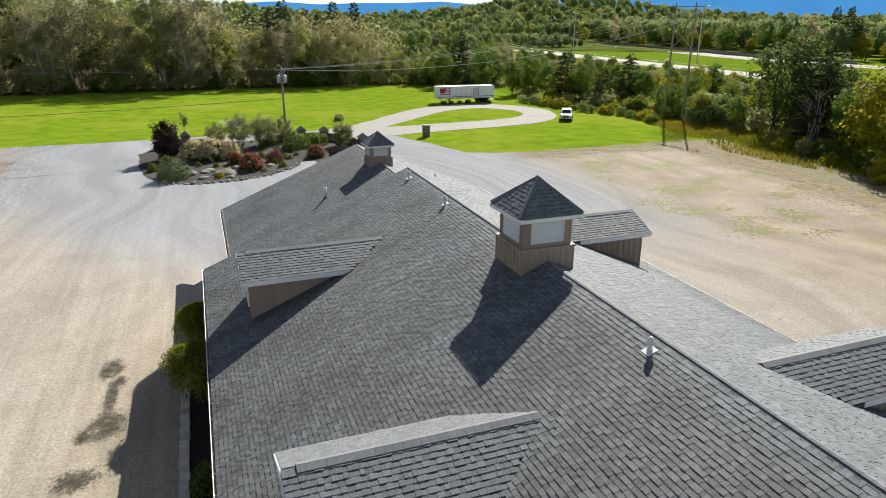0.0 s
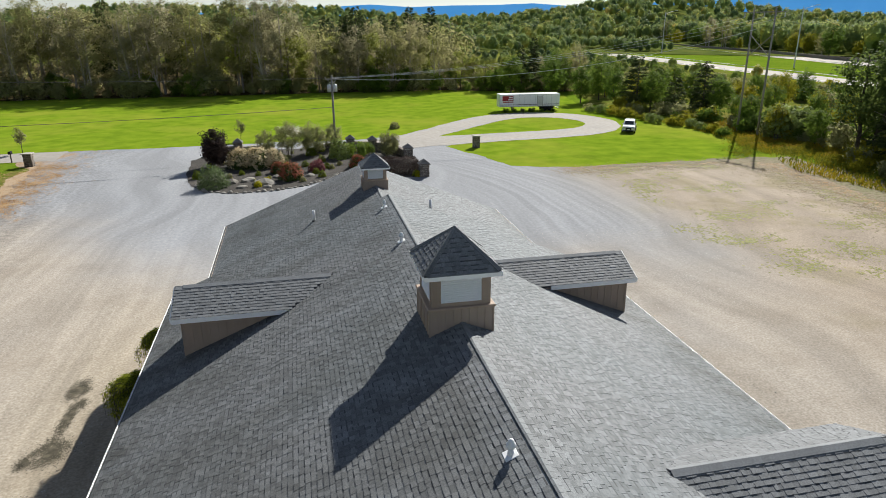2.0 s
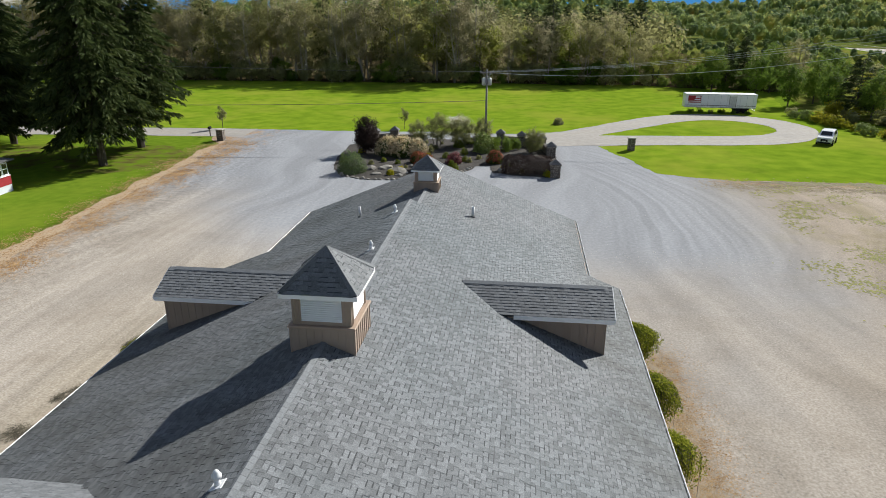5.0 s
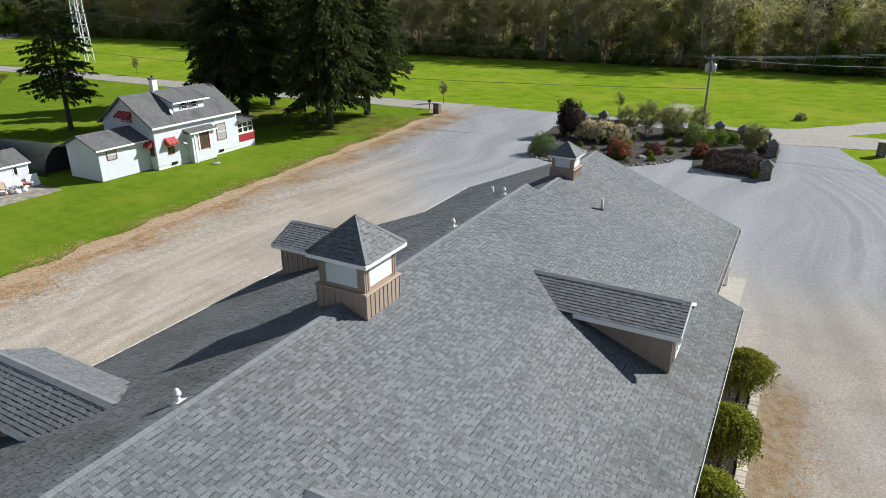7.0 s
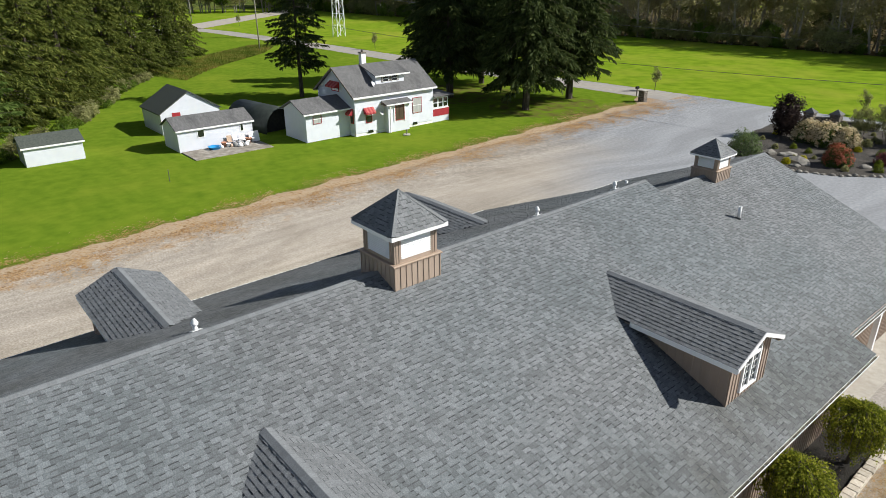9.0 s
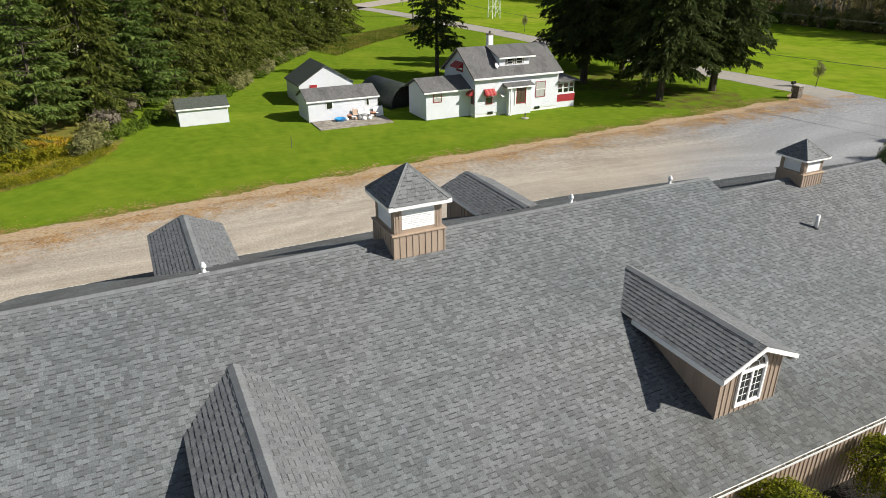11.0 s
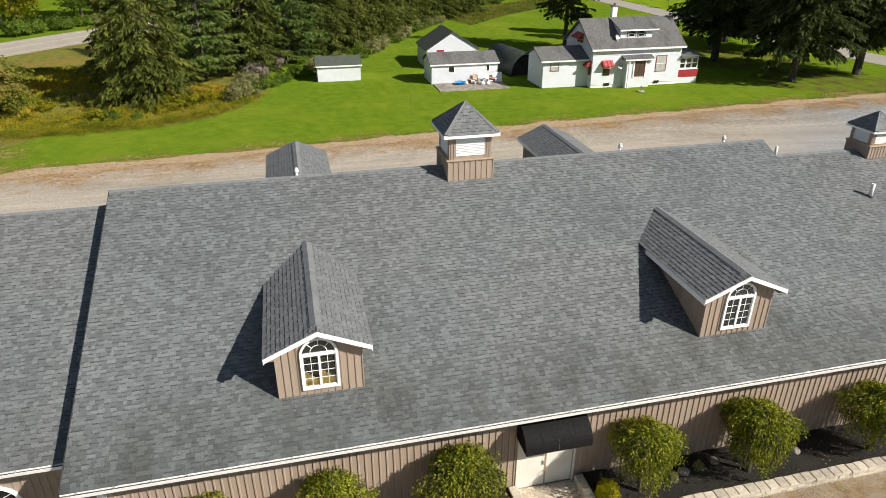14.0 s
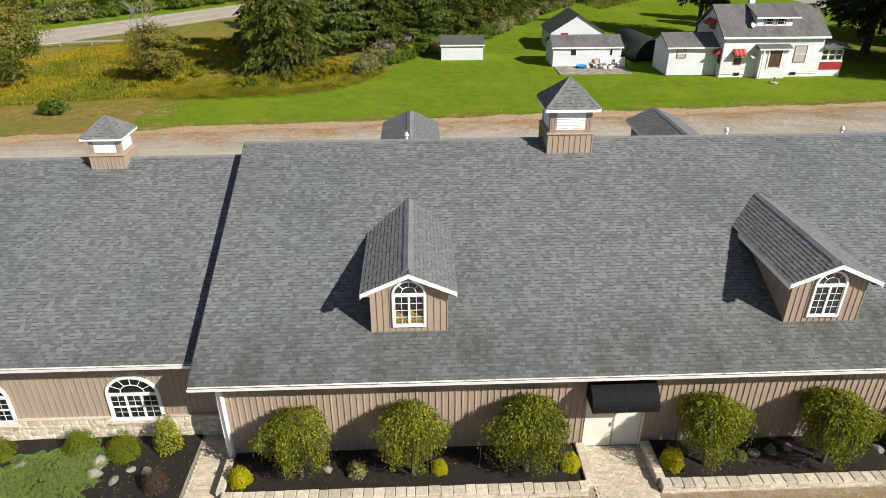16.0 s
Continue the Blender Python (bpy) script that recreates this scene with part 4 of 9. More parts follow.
# wings
NX = 8.45
for (y0, y1, ridge, half), end in ((NORTH, 25.3), (SOUTH, -24.4)):
    for sx in (1, -1):
        if end > 0:
            ribbed_wall("wall", (sx * NX, 13.5), (sx * NX, end), 0, 3.75, (sx, 0), hall)
        elif sx < 0:
            ribbed_wall("wall", (sx * NX, end), (sx * NX, -12.78), 0, 3.75, (sx, 0), hall)
        part("soffit", Geo().box(*sorted((sx * NX, sx * 9.13)), min(y0, y1) + 0.1, max(y0, y1) - 0.1, 3.46, 3.49), M_TRIM, hall)
    g = Geo().prism([(-NX, 0), (NX, 0), (NX, 3.7), (0, ridge - 0.17), (-NX, 3.7)], "y", end - 0.08, end + 0.08)
    part("gable_wall", g, M_SIDING, hall)


def arch_points(w, r_h, n=14):
    return [(w * math.cos(math.pi * k / n), r_h * math.sin(math.pi * k / n)) for k in range(n + 1)]


def arched_window(parent, xf, yc, z0, width, rect, rise, casements, rows, cols, frame=0.075, sx=1, cloth=False):
    """A white arched window in a wall that faces along x."""
    hw = width / 2
    out = [(-hw, 0), (hw, 0)] + [(a, rect + b) for a, b in arch_points(hw, rise)][0:]
    inn = [(-hw + frame, frame), (hw - frame, frame)] + [(a, rect + b) for a, b in arch_points(hw - frame, rise - frame)]
    n = len(out)
    xa, xb = xf + sx * 0.004, xf + sx * 0.075
    v = [(xb, yc + a, z0 + b) for a, b in out] + [(xb, yc + a, z0 + b) for a, b in inn] + [(xa, yc + a, z0 + b) for a, b in out] + [(xa, yc + a, z0 + b) for a, b in inn]
    f = []
    for i in range(n):
        j = (i + 1) % n
        f += [(i, j, n + j, n + i), (2 * n + i, 2 * n + j, j, i), (n + i, n + j, 3 * n + j, 3 * n + i)]
    win = part("window_frame", Geo().add(v, f), M_WHITE, parent, "white arched window frame")
    bars = Geo()

    def bar(a0, a1, b0, b1, d=0.05):
        part("sash_bar" if d > 0.04 else "muntin", Geo().box(*sorted((xf + sx * 0.006, xf + sx * d)), yc + a0, yc + a1, z0 + b0, z0 + b1), M_WHITE, parent)

    bar(-hw + frame, hw - frame, rect - 0.05, rect + 0.05, 0.065)
    cw = (width - 2 * frame) / casements
    for c in range(casements):
        l = -hw + frame + c * cw
        if c:
            bar(l - 0.036, l + 0.036, frame, rect - 0.05, 0.062)
        gl, gr, gb2, gt = l + 0.03, l + cw - 0.03, frame + 0.035, rect - 0.075
        bar(l, gl, frame, rect - 0.05, 0.045), bar(gr, l + cw, frame, rect - 0.05, 0.045)
        bar(gl, gr, frame, gb2, 0.045), bar(gl, gr, gt, rect - 0.05, 0.045)
        for k in range(1, cols):
            y = gl + (gr - gl) * k / cols
            bar(y - 0.008, y + 0.008, gb2, gt, 0.03)
        for k in range(1, rows):
            z = gb2 + (gt - gb2) * k / rows
            thick = 0.03 if casements > 2 and 2 * k == rows else 0.008
            bar(gl, gr, z - thick, z + thick, 0.045 if thick > 0.02 else 0.028)
        pane = Geo().box(*sorted((xf + sx * 0.012, xf + sx * 0.02)), yc + gl - 0.01, yc + gr + 0.01, z0 + gb2 - 0.01, z0 + gt + 0.01)
        part("pane", pane, M_GLASS if cloth else M_DARKGLASS, parent, "clear glass" if cloth else "dark reflecting glass")
        if cloth:
            # near-black sheet on the wall paints the darkness of an unlit room
            part("unlit_room_panel", Geo().box(*sorted((xf + sx * 0.002, xf + sx * 0.005)), yc + gl - 0.01, yc + gr + 0.01, z0 + gb2 - 0.01, z0 + gt + 0.01), M_DARKIN, parent)
            hang = Geo()
            for k in range(6):
                a, b = yc + gl + (gr - gl) * k / 6, yc + gl + (gr - gl) * (k + 0.9) / 6
                hang.box(*sorted((xf + sx * 0.005, xf + sx * (0.008 + 0.002 * (k % 2)))), a, b, z0 + gb2 - 0.01, z0 + gb2 + (gt - gb2) * (0.5 - 0.06 * k))
            part("curtain", hang, M_GOLD, parent, "golden gathered curtain")
    rin, rx = 0.5, (hw - frame)
    rz = rise - frame
    for i in range(13):
        a0, a1 = math.pi * i / 13, math.pi * (i + 1) / 13
        for ra in (rin,):
            p = [(rx * ra * math.cos(a), rect + 0.05 + rz * ra * math.sin(a)) for a in (a0, a1)]
            bars.tube([(xf + sx * 0.03, yc + q[0], z0 + q[1]) for q in p], 0.014, 4)
    for deg in (45, 90, 135) if casements < 3 else (30, 60, 90, 120, 150):
        a = radians(deg)
        p = [(rx * k * math.cos(a), rect + 0.03 + rz * k * math.sin(a)) for k in (rin, 0.98)]
        bars.tube([(xf + sx * 0.03, yc + q[0], z0 + q[1]) for q in p], 0.013, 4)
    part("arch_muntin", bars, M_WHITE, parent)
    lite = [(yc + a, z0 + rect + b) for a, b in arch_points(hw - frame, rise - frame)]
    part("pane", Geo().prism(lite, "x", *sorted((xf + sx * 0.012, xf + sx * 0.02))), M_DARKGLASS, parent, "dark reflecting glass")
    return win


def dormer(sx, yc, seed):
    """A gabled dormer: ribbed cheeks, shingled roof, arched window."""
    xf, hw, zr, ze, ho = 8.76, 1.22, 6.74, 6.07, 1.5
    xo = 9.04
    roof_z = lambda x: MAIN[2] - SLOPE * x
    k = (zr - ze) / ho
    body = Geo()
    zw = zr - 0.12 - k * hw
    # front wall and cheeks as one tapering solid
    xb = (MAIN[2] - zw) / SLOPE
    xt = (MAIN[2] - (zr - 0.12)) / SLOPE
    fr = [(sx * xf, yc - hw, roof_z(xf) - 0.02), (sx * xf, yc + hw, roof_z(xf) - 0.02), (sx * xf, yc + hw, zw), (sx * xf, yc, zr - 0.12), (sx * xf, yc - hw, zw)]
    bk = [(sx * xb, yc + hw, zw), (sx * xt, yc, zr - 0.12), (sx * xb, yc - hw, zw)]
    body.add(fr + bk, [(0, 1, 2, 3, 4), (1, 5, 2), (2, 5, 6, 3), (3, 6, 7, 4), (4, 7, 0), (0, 7, 6, 5, 1)])
    d = part("dormer", body, M_SIDING, hall, "gabled dormer with tan ribbed cheeks and arched window")
    n = 12
    for i in range(n + 1):
        y = yc - hw + 2 * hw * i / n
        top = zr - 0.13 - k * abs(y - yc)
        lo = roof_z(xf) + 0.01
        if abs(y - yc) < 0.60:
            rib = Geo().box(*sorted((sx * xf, sx * (xf + 0.022))), y - 0.016, y + 0.016, lo, lo + 0.22)
        else:
            rib = Geo().box(*sorted((sx * xf, sx * (xf + 0.022))), y - 0.016, y + 0.016, lo, top)
        part("rib", rib, M_SIDING, d)
    for s2 in (-1, 1):
        for i in range(14):
            x = xf - 0.05 - i * 0.3
            lo = roof_z(x)
            if lo < zw - 0.15:
                part("rib", Geo().box(*sorted((sx * (x - 0.016), sx * (x + 0.016))), *sorted((yc + s2 * hw, yc + s2 * (hw + 0.02))), lo, zw), M_SIDING, d)
    # roof slabs
    for s2 in (-1, 1):
        pts = []
        for (y, z) in ((0, zr), (ho, ze)):
            xback = (MAIN[2] - z) / SLOPE
            pts.append(((sx * xo, yc + s2 * y, z), (sx * (xback - 0.1), yc + s2 * y, z)))
        (a, b), (c, e) = pts
        dn = Vector((0, 0, -0.07))
        v = [Vector(q) for q in (a, b, e, c)]
        slab = Geo().add(v + [q + dn for q in v], [(0, 1, 2, 3), (7, 6, 5, 4), (0, 3, 7, 4), (1, 5, 6, 2), (3, 2, 6, 7), (0, 4, 5, 1)])
        rf = part("dormer_roof", slab, M_ROOFBASE, d, "grey shingled dormer roof")
        L = math.hypot(ho, zr - ze)
        xtop = (MAIN[2] - zr) / SLOPE
        inside = lambda m, q: xo - m > (MAIN[2] - (zr - (zr - ze) * q / L)) / SLOPE - 0.12
        shingles("shingles", (sx * xo, yc, zr), (-sx, 0, 0), (0, s2 * ho, ze - zr), xo - xtop + 0.1, L + 0.02, d, inside, None, seed + s2, None, M_SHINGLE_DORMER)
        # white fascia along the eave, and the front rake
        xe = (MAIN[2] - ze) / SLOPE
        part("fascia", Geo().box(*sorted((sx * (xe + (0.55 if sx > 0 else 0.14)), sx * xo)), *sorted((yc + s2 * (ho - 0.012), yc + s2 * (ho + 0.012))), ze - 0.19, ze + 0.004), M_WHITE, d)
        part("soffit", Geo().box(*sorted((sx * (xe + 0.2), sx * (xo - 0.02))), *sorted((yc + s2 * hw, yc + s2 * (ho - 0.012))), ze - 0.12, ze - 0.10), M_TRIM, d)
        rk = Geo().prism([(yc, zr + 0.006), (yc + s2 * (ho + 0.012), ze - 0.0), (yc + s2 * (ho + 0.012), ze - 0.14), (yc, zr - 0.14)], "x", *sorted((sx * xo, sx * (xo + 0.03))))
        part("rake_board", rk, M_WHITE, d)
    kk = math.hypot(1, k)
    ridge_caps("ridge_cap", (sx * (xo - 0.3), yc, zr + 0.012), (sx * ((MAIN[2] - zr) / SLOPE + 0.15), yc, zr + 0.012), (0, 1 / kk, -k / kk), (0, -1 / kk, -k / kk), d, 0.18, 0.024, 0.005)
    arched_window(d, sx * xf, yc, 4.66, 1.08, 1.2, 0.54, 2, 4, 2, 0.07, sx, sx > 0 and yc < 0)
    return d


dormer(1, -6.53, 41)
dormer(1, 7.05, 43)
dormer(-1, -6.53, 45)
dormer(-1, 7.1, 47)


def cupola(y, ridge, f, drop=0.0):
    """A square louvred cupola with a pyramid roof, straddling the ridge."""
    c = thing("cupola", (0, y, ridge), "square cupola with white louvres and shingled pyramid roof on the ridge", "cupola", "cupolas on the ridge")
    hb, hu, he = 0.93 * f, 0.85 * f, 1.1 * f
    c.scale = (1, 1, 1 if f == 1 else 0.94)
    z1, z2, z3 = 0.44 * f, 1.52 * f, 2.54 * f
    d = SLOPE * hb
    g = Geo()
    for s in (-1, 1):
        g.prism([(-hb, -d - 0.03), (0, -0.03), (hb, -d - 0.03), (hb, z1), (-hb, z1)], "y", *sorted((s * hb, s * (hb - 0.05))))
        g.prism([(-hb + 0.05, -d - 0.03), (hb - 0.05, -d - 0.03), (hb - 0.05, z1), (-hb + 0.05, z1)], "x", *sorted((s * hb, s * (hb - 0.05))))
    base = part("skirt", g, M_SIDING, c, "tan ribbed skirt")
    for i in range(9):
        a = -hb + 0.02 + (2 * hb - 0.04) * i / 8
        for s in (-1, 1):
            part("rib", Geo().box(*sorted((s * hb, s * (hb + 0.02))), a - 0.015, a + 0.015, -d, z1), M_SIDING, base)
            part("rib", Geo().box(a - 0.015, a + 0.015, *sorted((s * hb, s * (hb + 0.02))), -SLOPE * abs(a), z1), M_SIDING, base)
    part("ledge", Geo().soft_box(-hb - 0.05, hb + 0.05, -hb - 0.05, hb + 0.05, z1, z1 + 0.055, 0.02), M_TRIM, c)
    lw = 0.585 * f
    g = Geo()
    for sx in (-1, 1):
        for sy in (-1, 1):
            g.box(*sorted((sx * lw, sx * hu)), *sorted((sy * lw, sy * hu)), z1 + 0.05, z2)
            for q in (0.3, 0.7):
                w = lw + (hu - lw) * q
                g.box(*sorted((sx * (w - 0.014), sx * (w + 0.014))), *sorted((sy * hu, sy * (hu + 0.016))), z1 + 0.055, z2 - 0.03)
                g.box(*sorted((sx * hu, sx * (hu + 0.016))), *sorted((sy * (w - 0.014), sy * (w + 0.014))), z1 + 0.055, z2 - 0.03)
    g.box(-hu, hu, -hu, hu, z2 - 0.10, z2 - 0.005)
    part("post_frame", g, M_SIDING, c)
    zl0, zl1 = z1 + 0.16 * f, z2 - 0.10
    part("sill", Geo().box(-hu + 0.01, hu - 0.01, -hu + 0.01, hu - 0.01, z1 + 0.05, zl0), M_SIDING, c)
    for ang in (0, 90, 180, 270):
        lv = Geo()
        xq = hu - 0.045
        lv.box(xq - 0.03, xq - 0.012, -lw, lw, zl0, zl1)
        ob = part("louvre", lv.moved(pose(0, 0, 0, 0, 0, ang)), M_VINYL, c, "white slatted louvre")
        ns = 13
        sl = Geo()
        h = (zl1 - zl0) / ns
        sl.add([(xq - 0.005, -lw, 0), (xq + 0.06, -lw, -h * 0.52), (xq + 0.06, -lw, -h * 0.74), (xq - 0.005, -lw, -h * 0.2),
                (xq - 0.005, lw, 0), (xq + 0.06, lw, -h * 0.52), (xq + 0.06, lw, -h * 0.74), (xq - 0.005, lw, -h * 0.2)],
               [(0, 4, 5, 1), (1, 5, 6, 2), (2, 6, 7, 3), (3, 7, 4, 0), (0, 1, 2, 3), (7, 6, 5, 4)])
        me = sl.moved(pose(0, 0, 0, 0, 0, ang)).mesh("slat")
        me.materials.append(M_VINYL)
        for i in range(ns):
            o2 = new("slat", me)
            o2.parent = ob
            o2.location = (0, 0, zl1 - h * i)
    # pyramid roof
    g = Geo().add([(-he, -he, z2), (he, -he, z2), (he, he, z2), (-he, he, z2), (0, 0, z3)], [(3, 2, 1, 0), (0, 1, 4), (1, 2, 4), (2, 3, 4), (3, 0, 4)])
    rf = part("pyramid_roof", g, M_ROOFBASE, c, "dark shingled pyramid roof")
    part("fascia", Geo().box(-he - 0.012, he + 0.012, -he - 0.012, he + 0.012, z2 - 0.13 * f, z2 + 0.004), M_WHITE, c, "white fascia board")
    ln = math.hypot(he, z3 - z2)
    for ang in range(4):
        m = pose(0, 0, 0, 0, 0, 90 * ang)
        o = m @ Vector((0, -he, z3))
        u = m.to_3x3() @ Vector((0, 1, 0))
        s = m.to_3x3() @ Vector((he, 0, z2 - z3))
        oo = Vector((0, 0, z3)) - u * he
        shingles("shingles", oo, u, s, 2 * he, ln + 0.02, rf, None, None, 60 + ang, lambda q: (he - he * q / ln, he + he * q / ln), M_SHINGLE_DORMER)
    for sx in (-1, 1):
        for sy in (-1, 1):
            lo, hi, up = Vector((sx * (he + 0.02), sy * (he + 0.02), z2 + 0.005)), Vector((0, 0, z3)), Vector((0, 0, 0.05))
            wx, wy = Vector((-sx * 0.16, 0, 0)), Vector((0, -sy * 0.16, 0))
            strip = [lo + up, hi + up, lo + wx + up * 0.8, hi + wx * 0.3 + up * 0.6, lo + wy + up * 0.8, hi + wy * 0.3 + up * 0.6, lo + wx, hi + wx * 0.3, lo + wy, hi + wy * 0.3]
            part("hip_cap", Geo().add(strip, [(0, 1, 3, 2), (0, 4, 5, 1), (2, 3, 7, 6), (4, 8, 9, 5), (0, 2, 6, 8, 4)]), M_SHINGLE, rf)
    return c


cupola(0.06, 8.02, 1.0)
cupola(19.95, 7.2, 0.74)
cupola(-18.75, 7.45, 0.74)


def roof_vent(x, y, z):
    v = thing("roof_vent", (x, y, z), "white capped metal vent pipe on the roof", "roof vent", "vents on the roof")
    v.scale = (0.75, 0.75, 0.75)
    part("flashing", Geo().soft_box(-0.2, 0.2, -0.2, 0.2, 0.0, 0.04, 0.01).moved(pose(0, 0, 0.012, 0, math.degrees(math.atan(SLOPE)) * (1 if x > 0 else -1), 0)), M_VENT, v)
    part("pipe", Geo().lathe(0, 0, [(0.10, -0.02), (0.09, 0.14), (0.075, 0.16), (0.075, 0.32)]), M_VENT, v, "", True)
    part("cap", Geo().lathe(0, 0, [(0.075, 0.26), (0.13, 0.28), (0.135, 0.37), (0.09, 0.42), (0.085, 0.47), (0.04, 0.52), (0.0, 0.53)]), M_VENT, v, "", True)


for y in (-6.62, 7.18, 12.28):
    roof_vent(-0.44, y, MAIN[2] - SLOPE * 0.44)


def plain_pipe(x, y):
    p = thing("vent_pipe", (x, y, NORTH[2] - SLOPE * abs(x)), "thin white plumbing vent pipe", "vent pipe", "pipes on the roof")
    part("pipe", Geo().lathe(0, 0, [(0.08, -0.05), (0.08, 0.62), (0.065, 0.62), (0.065, 0.6)], 12), M_VENT, p, "", True)
    part("boot", Geo().lathe(0, 0, [(0.14, -0.06), (0.12, 0.02), (0.06, 0.1)], 12), M_ROOFBASE, p)


plain_pipe(2.85, 17.7)
plain_pipe(-3.62, 18.0)

# east door, awning
dr = part("door", Geo().box(WX - 0.08, WX - 0.02, -0.62, 0.312, 0.06, 2.2), M_DOOR, hall, "cream metal door leaf")
part("door", Geo().box(WX - 0.08, WX - 0.02, 0.318, 1.25, 0.06, 2.2), M_DOOR, hall, "cream metal door leaf")
part("door_frame", Geo().box(WX - 0.1, WX + 0.03, -0.70, -0.62, 0.03, 2.26).box(WX - 0.1, WX + 0.03, 1.25, 1.33, 0.03, 2.26).box(WX - 0.1, WX + 0.03, -0.62, 1.25, 2.2, 2.26), M_DOOR, dr)
part("astragal", Geo().box(WX - 0.02, WX - 0.005, 0.29, 0.34, 0.07, 2.19), M_TRIM, dr)
part("door_handle", Geo().box(WX - 0.02, WX + 0.03, 0.22, 0.26, 0.95, 1.12), M_GALV, dr)
aw = thing("door_awning", (WX, 0.32, 2.3), "black barrel canvas awning over the double door", "awning")
aw.scale = (0.95, 1, 0.74)
n = 8
prof = [(0.0, 1.12)] + [(0.92 * math.sin(math.pi / 2 * k / n) , 0.22 + 0.86 * math.cos(math.pi / 2 * k / n)) for k in range(n + 1)] + [(0.92, 0.06)]
inn = [(max(0, a - 0.015), b - 0.015) for a, b in prof][::-1]
for i in range(4):
    y0 = -1.08 + i * 0.54
    part("canvas", Geo().prism([(a, b) for a, b in prof + inn], "y", y0 + 0.004, y0 + 0.536), M_BLACK, aw)
for y in (-1.08, 1.075):
    part("end_panel", Geo().prism(prof + [(0.0, 0.06)], "y", y, y + 0.012), M_BLACK, aw)
for i in range(18):
    y0 = -1.08 + i * 0.12
    part("scallop", Geo().prism([(y0, 0.08), (y0 + 0.12, 0.08), (y0 + 0.11, 0.02), (y0 + 0.06, 0.0), (y0 + 0.01, 0.02)], "x", 0.905, 0.915), M_BLACK, aw)

# downspout at the south-east corner
part("downspout", Geo().tube([(10.2, -12.62, 3.62), (10.1, -12.62, 3.5), (9.76, -12.62, 3.2), (9.73, -12.62, 0.5), (9.95, -12.62, 0.15)], 0.05, 6), M_WHITE, hall)

# south wing east wall with arched windows above fieldstone
SILL, WW, RECT, RISE = 0.80, 1.8, 1.15, 0.76
ribs_y = [(-12.78, -16.05 + WW / 2), (-16.05 - WW / 2, -21.1 + WW / 2), (-21.1 - WW / 2, -24.4)]
for a, b in ribs_y:
    ws = part("wall", Geo().box(NX - 0.2, NX, min(a, b), max(a, b), 0, 3.75), M_SIDING, hall, "tan ribbed wall with stone below")
for yc in (-16.05, -21.1):
    part("wall", Geo().box(NX - 0.2, NX, yc - WW / 2, yc + WW / 2, 0, SILL), M_SIDING, hall)
    top = [(yc + a, SILL + RECT + b) for a, b in arch_points(WW / 2, RISE)]
    part("wall", Geo().prism(top + [(yc - WW / 2, 3.75), (yc + WW / 2, 3.75)], "x", NX - 0.2, NX), M_SIDING, hall)
for i in range(53):
    y = -12.9 - i * 0.215
    blocked = any(abs(y - yc) < WW / 2 for yc in (-16.05, -21.1))
    z0 = 0.98
    if blocked:
        yc = -16.05 if abs(y + 16.05) < 1 else -21.1
        z0 = SILL + RECT + RISE * math.sqrt(max(0, 1 - ((y - yc) / (WW / 2)) ** 2)) + 0.05
    part("rib", Geo().box(NX, NX + 0.024, y - 0.018, y + 0.018, z0, 3.74), M_SIDING, ws)
for yc in (-16.05, -21.1):
    arched_window(hall, NX, yc, SILL, WW, RECT, RISE, 3, 4, 2, 0.09)
part("floor_slab", Geo().box(-8.2, 8.2, -24.2, 25.1, 0.0, 0.05), M_CONCRETE, hall)
# dark sheet behind the wing windows, painting an unlit room
part("room_dark", Geo().box(NX - 0.6, NX - 0.55, -24, -12.8, 0.1, 3.6), M_DARKIN, hall)


def stone_plates(parent, y0, y1, z0, z1, x, cell=0.34, seed=5, mat=None, nm="stone"):
    """Irregular flat stones set in mortar, each a piece of its own."""
    r = random.Random(seed)
    ny, nz = max(2, int((y1 - y0) / cell)), max(2, int((z1 - z0) / (cell * 0.8)))
    pt = {}
    for i in range(ny + 1):
        for j in range(nz + 1):
            a = y0 + (y1 - y0) * i / ny + (r.uniform(-0.35, 0.35) * cell if 0 < i < ny else 0)
            b = z0 + (z1 - z0) * j / nz + (r.uniform(-0.3, 0.3) * cell * 0.8 if 0 < j < nz else 0)
            pt[i, j] = Vector((a, b))
    for i in range(ny):
        for j in range(nz):
            q = [pt[i, j], pt[i + 1, j], pt[i + 1, j + 1], pt[i, j + 1]]
            mid = sum(q, Vector((0, 0))) / 4
            cut = []
            for k in range(4):
                a, b, c = q[k - 1], q[k], q[(k + 1) % 4]
                cut += [b.lerp(a, r.uniform(0.12, 0.3)), b.lerp(c, r.uniform(0.12, 0.3))]
            out = [mid + (p - mid) * 0.9 for p in cut]
            top = [mid + (p - mid) * 0.74 for p in cut]
            h = r.uniform(0.025, 0.05)
            v = [(x + 0.002, *p) for p in out] + [(x + h * 0.7, *p) for p in out] + [(x + h, *p) for p in top]
            f = [tuple(range(16, 24))] + [(k + i2, k + (i2 + 1) % 8, k + 8 + (i2 + 1) % 8, k + 8 + i2) for k in (0, 8) for i2 in range(8)]
            part(nm, Geo().add(v, f), mat or M_FIELDSTONE, parent)


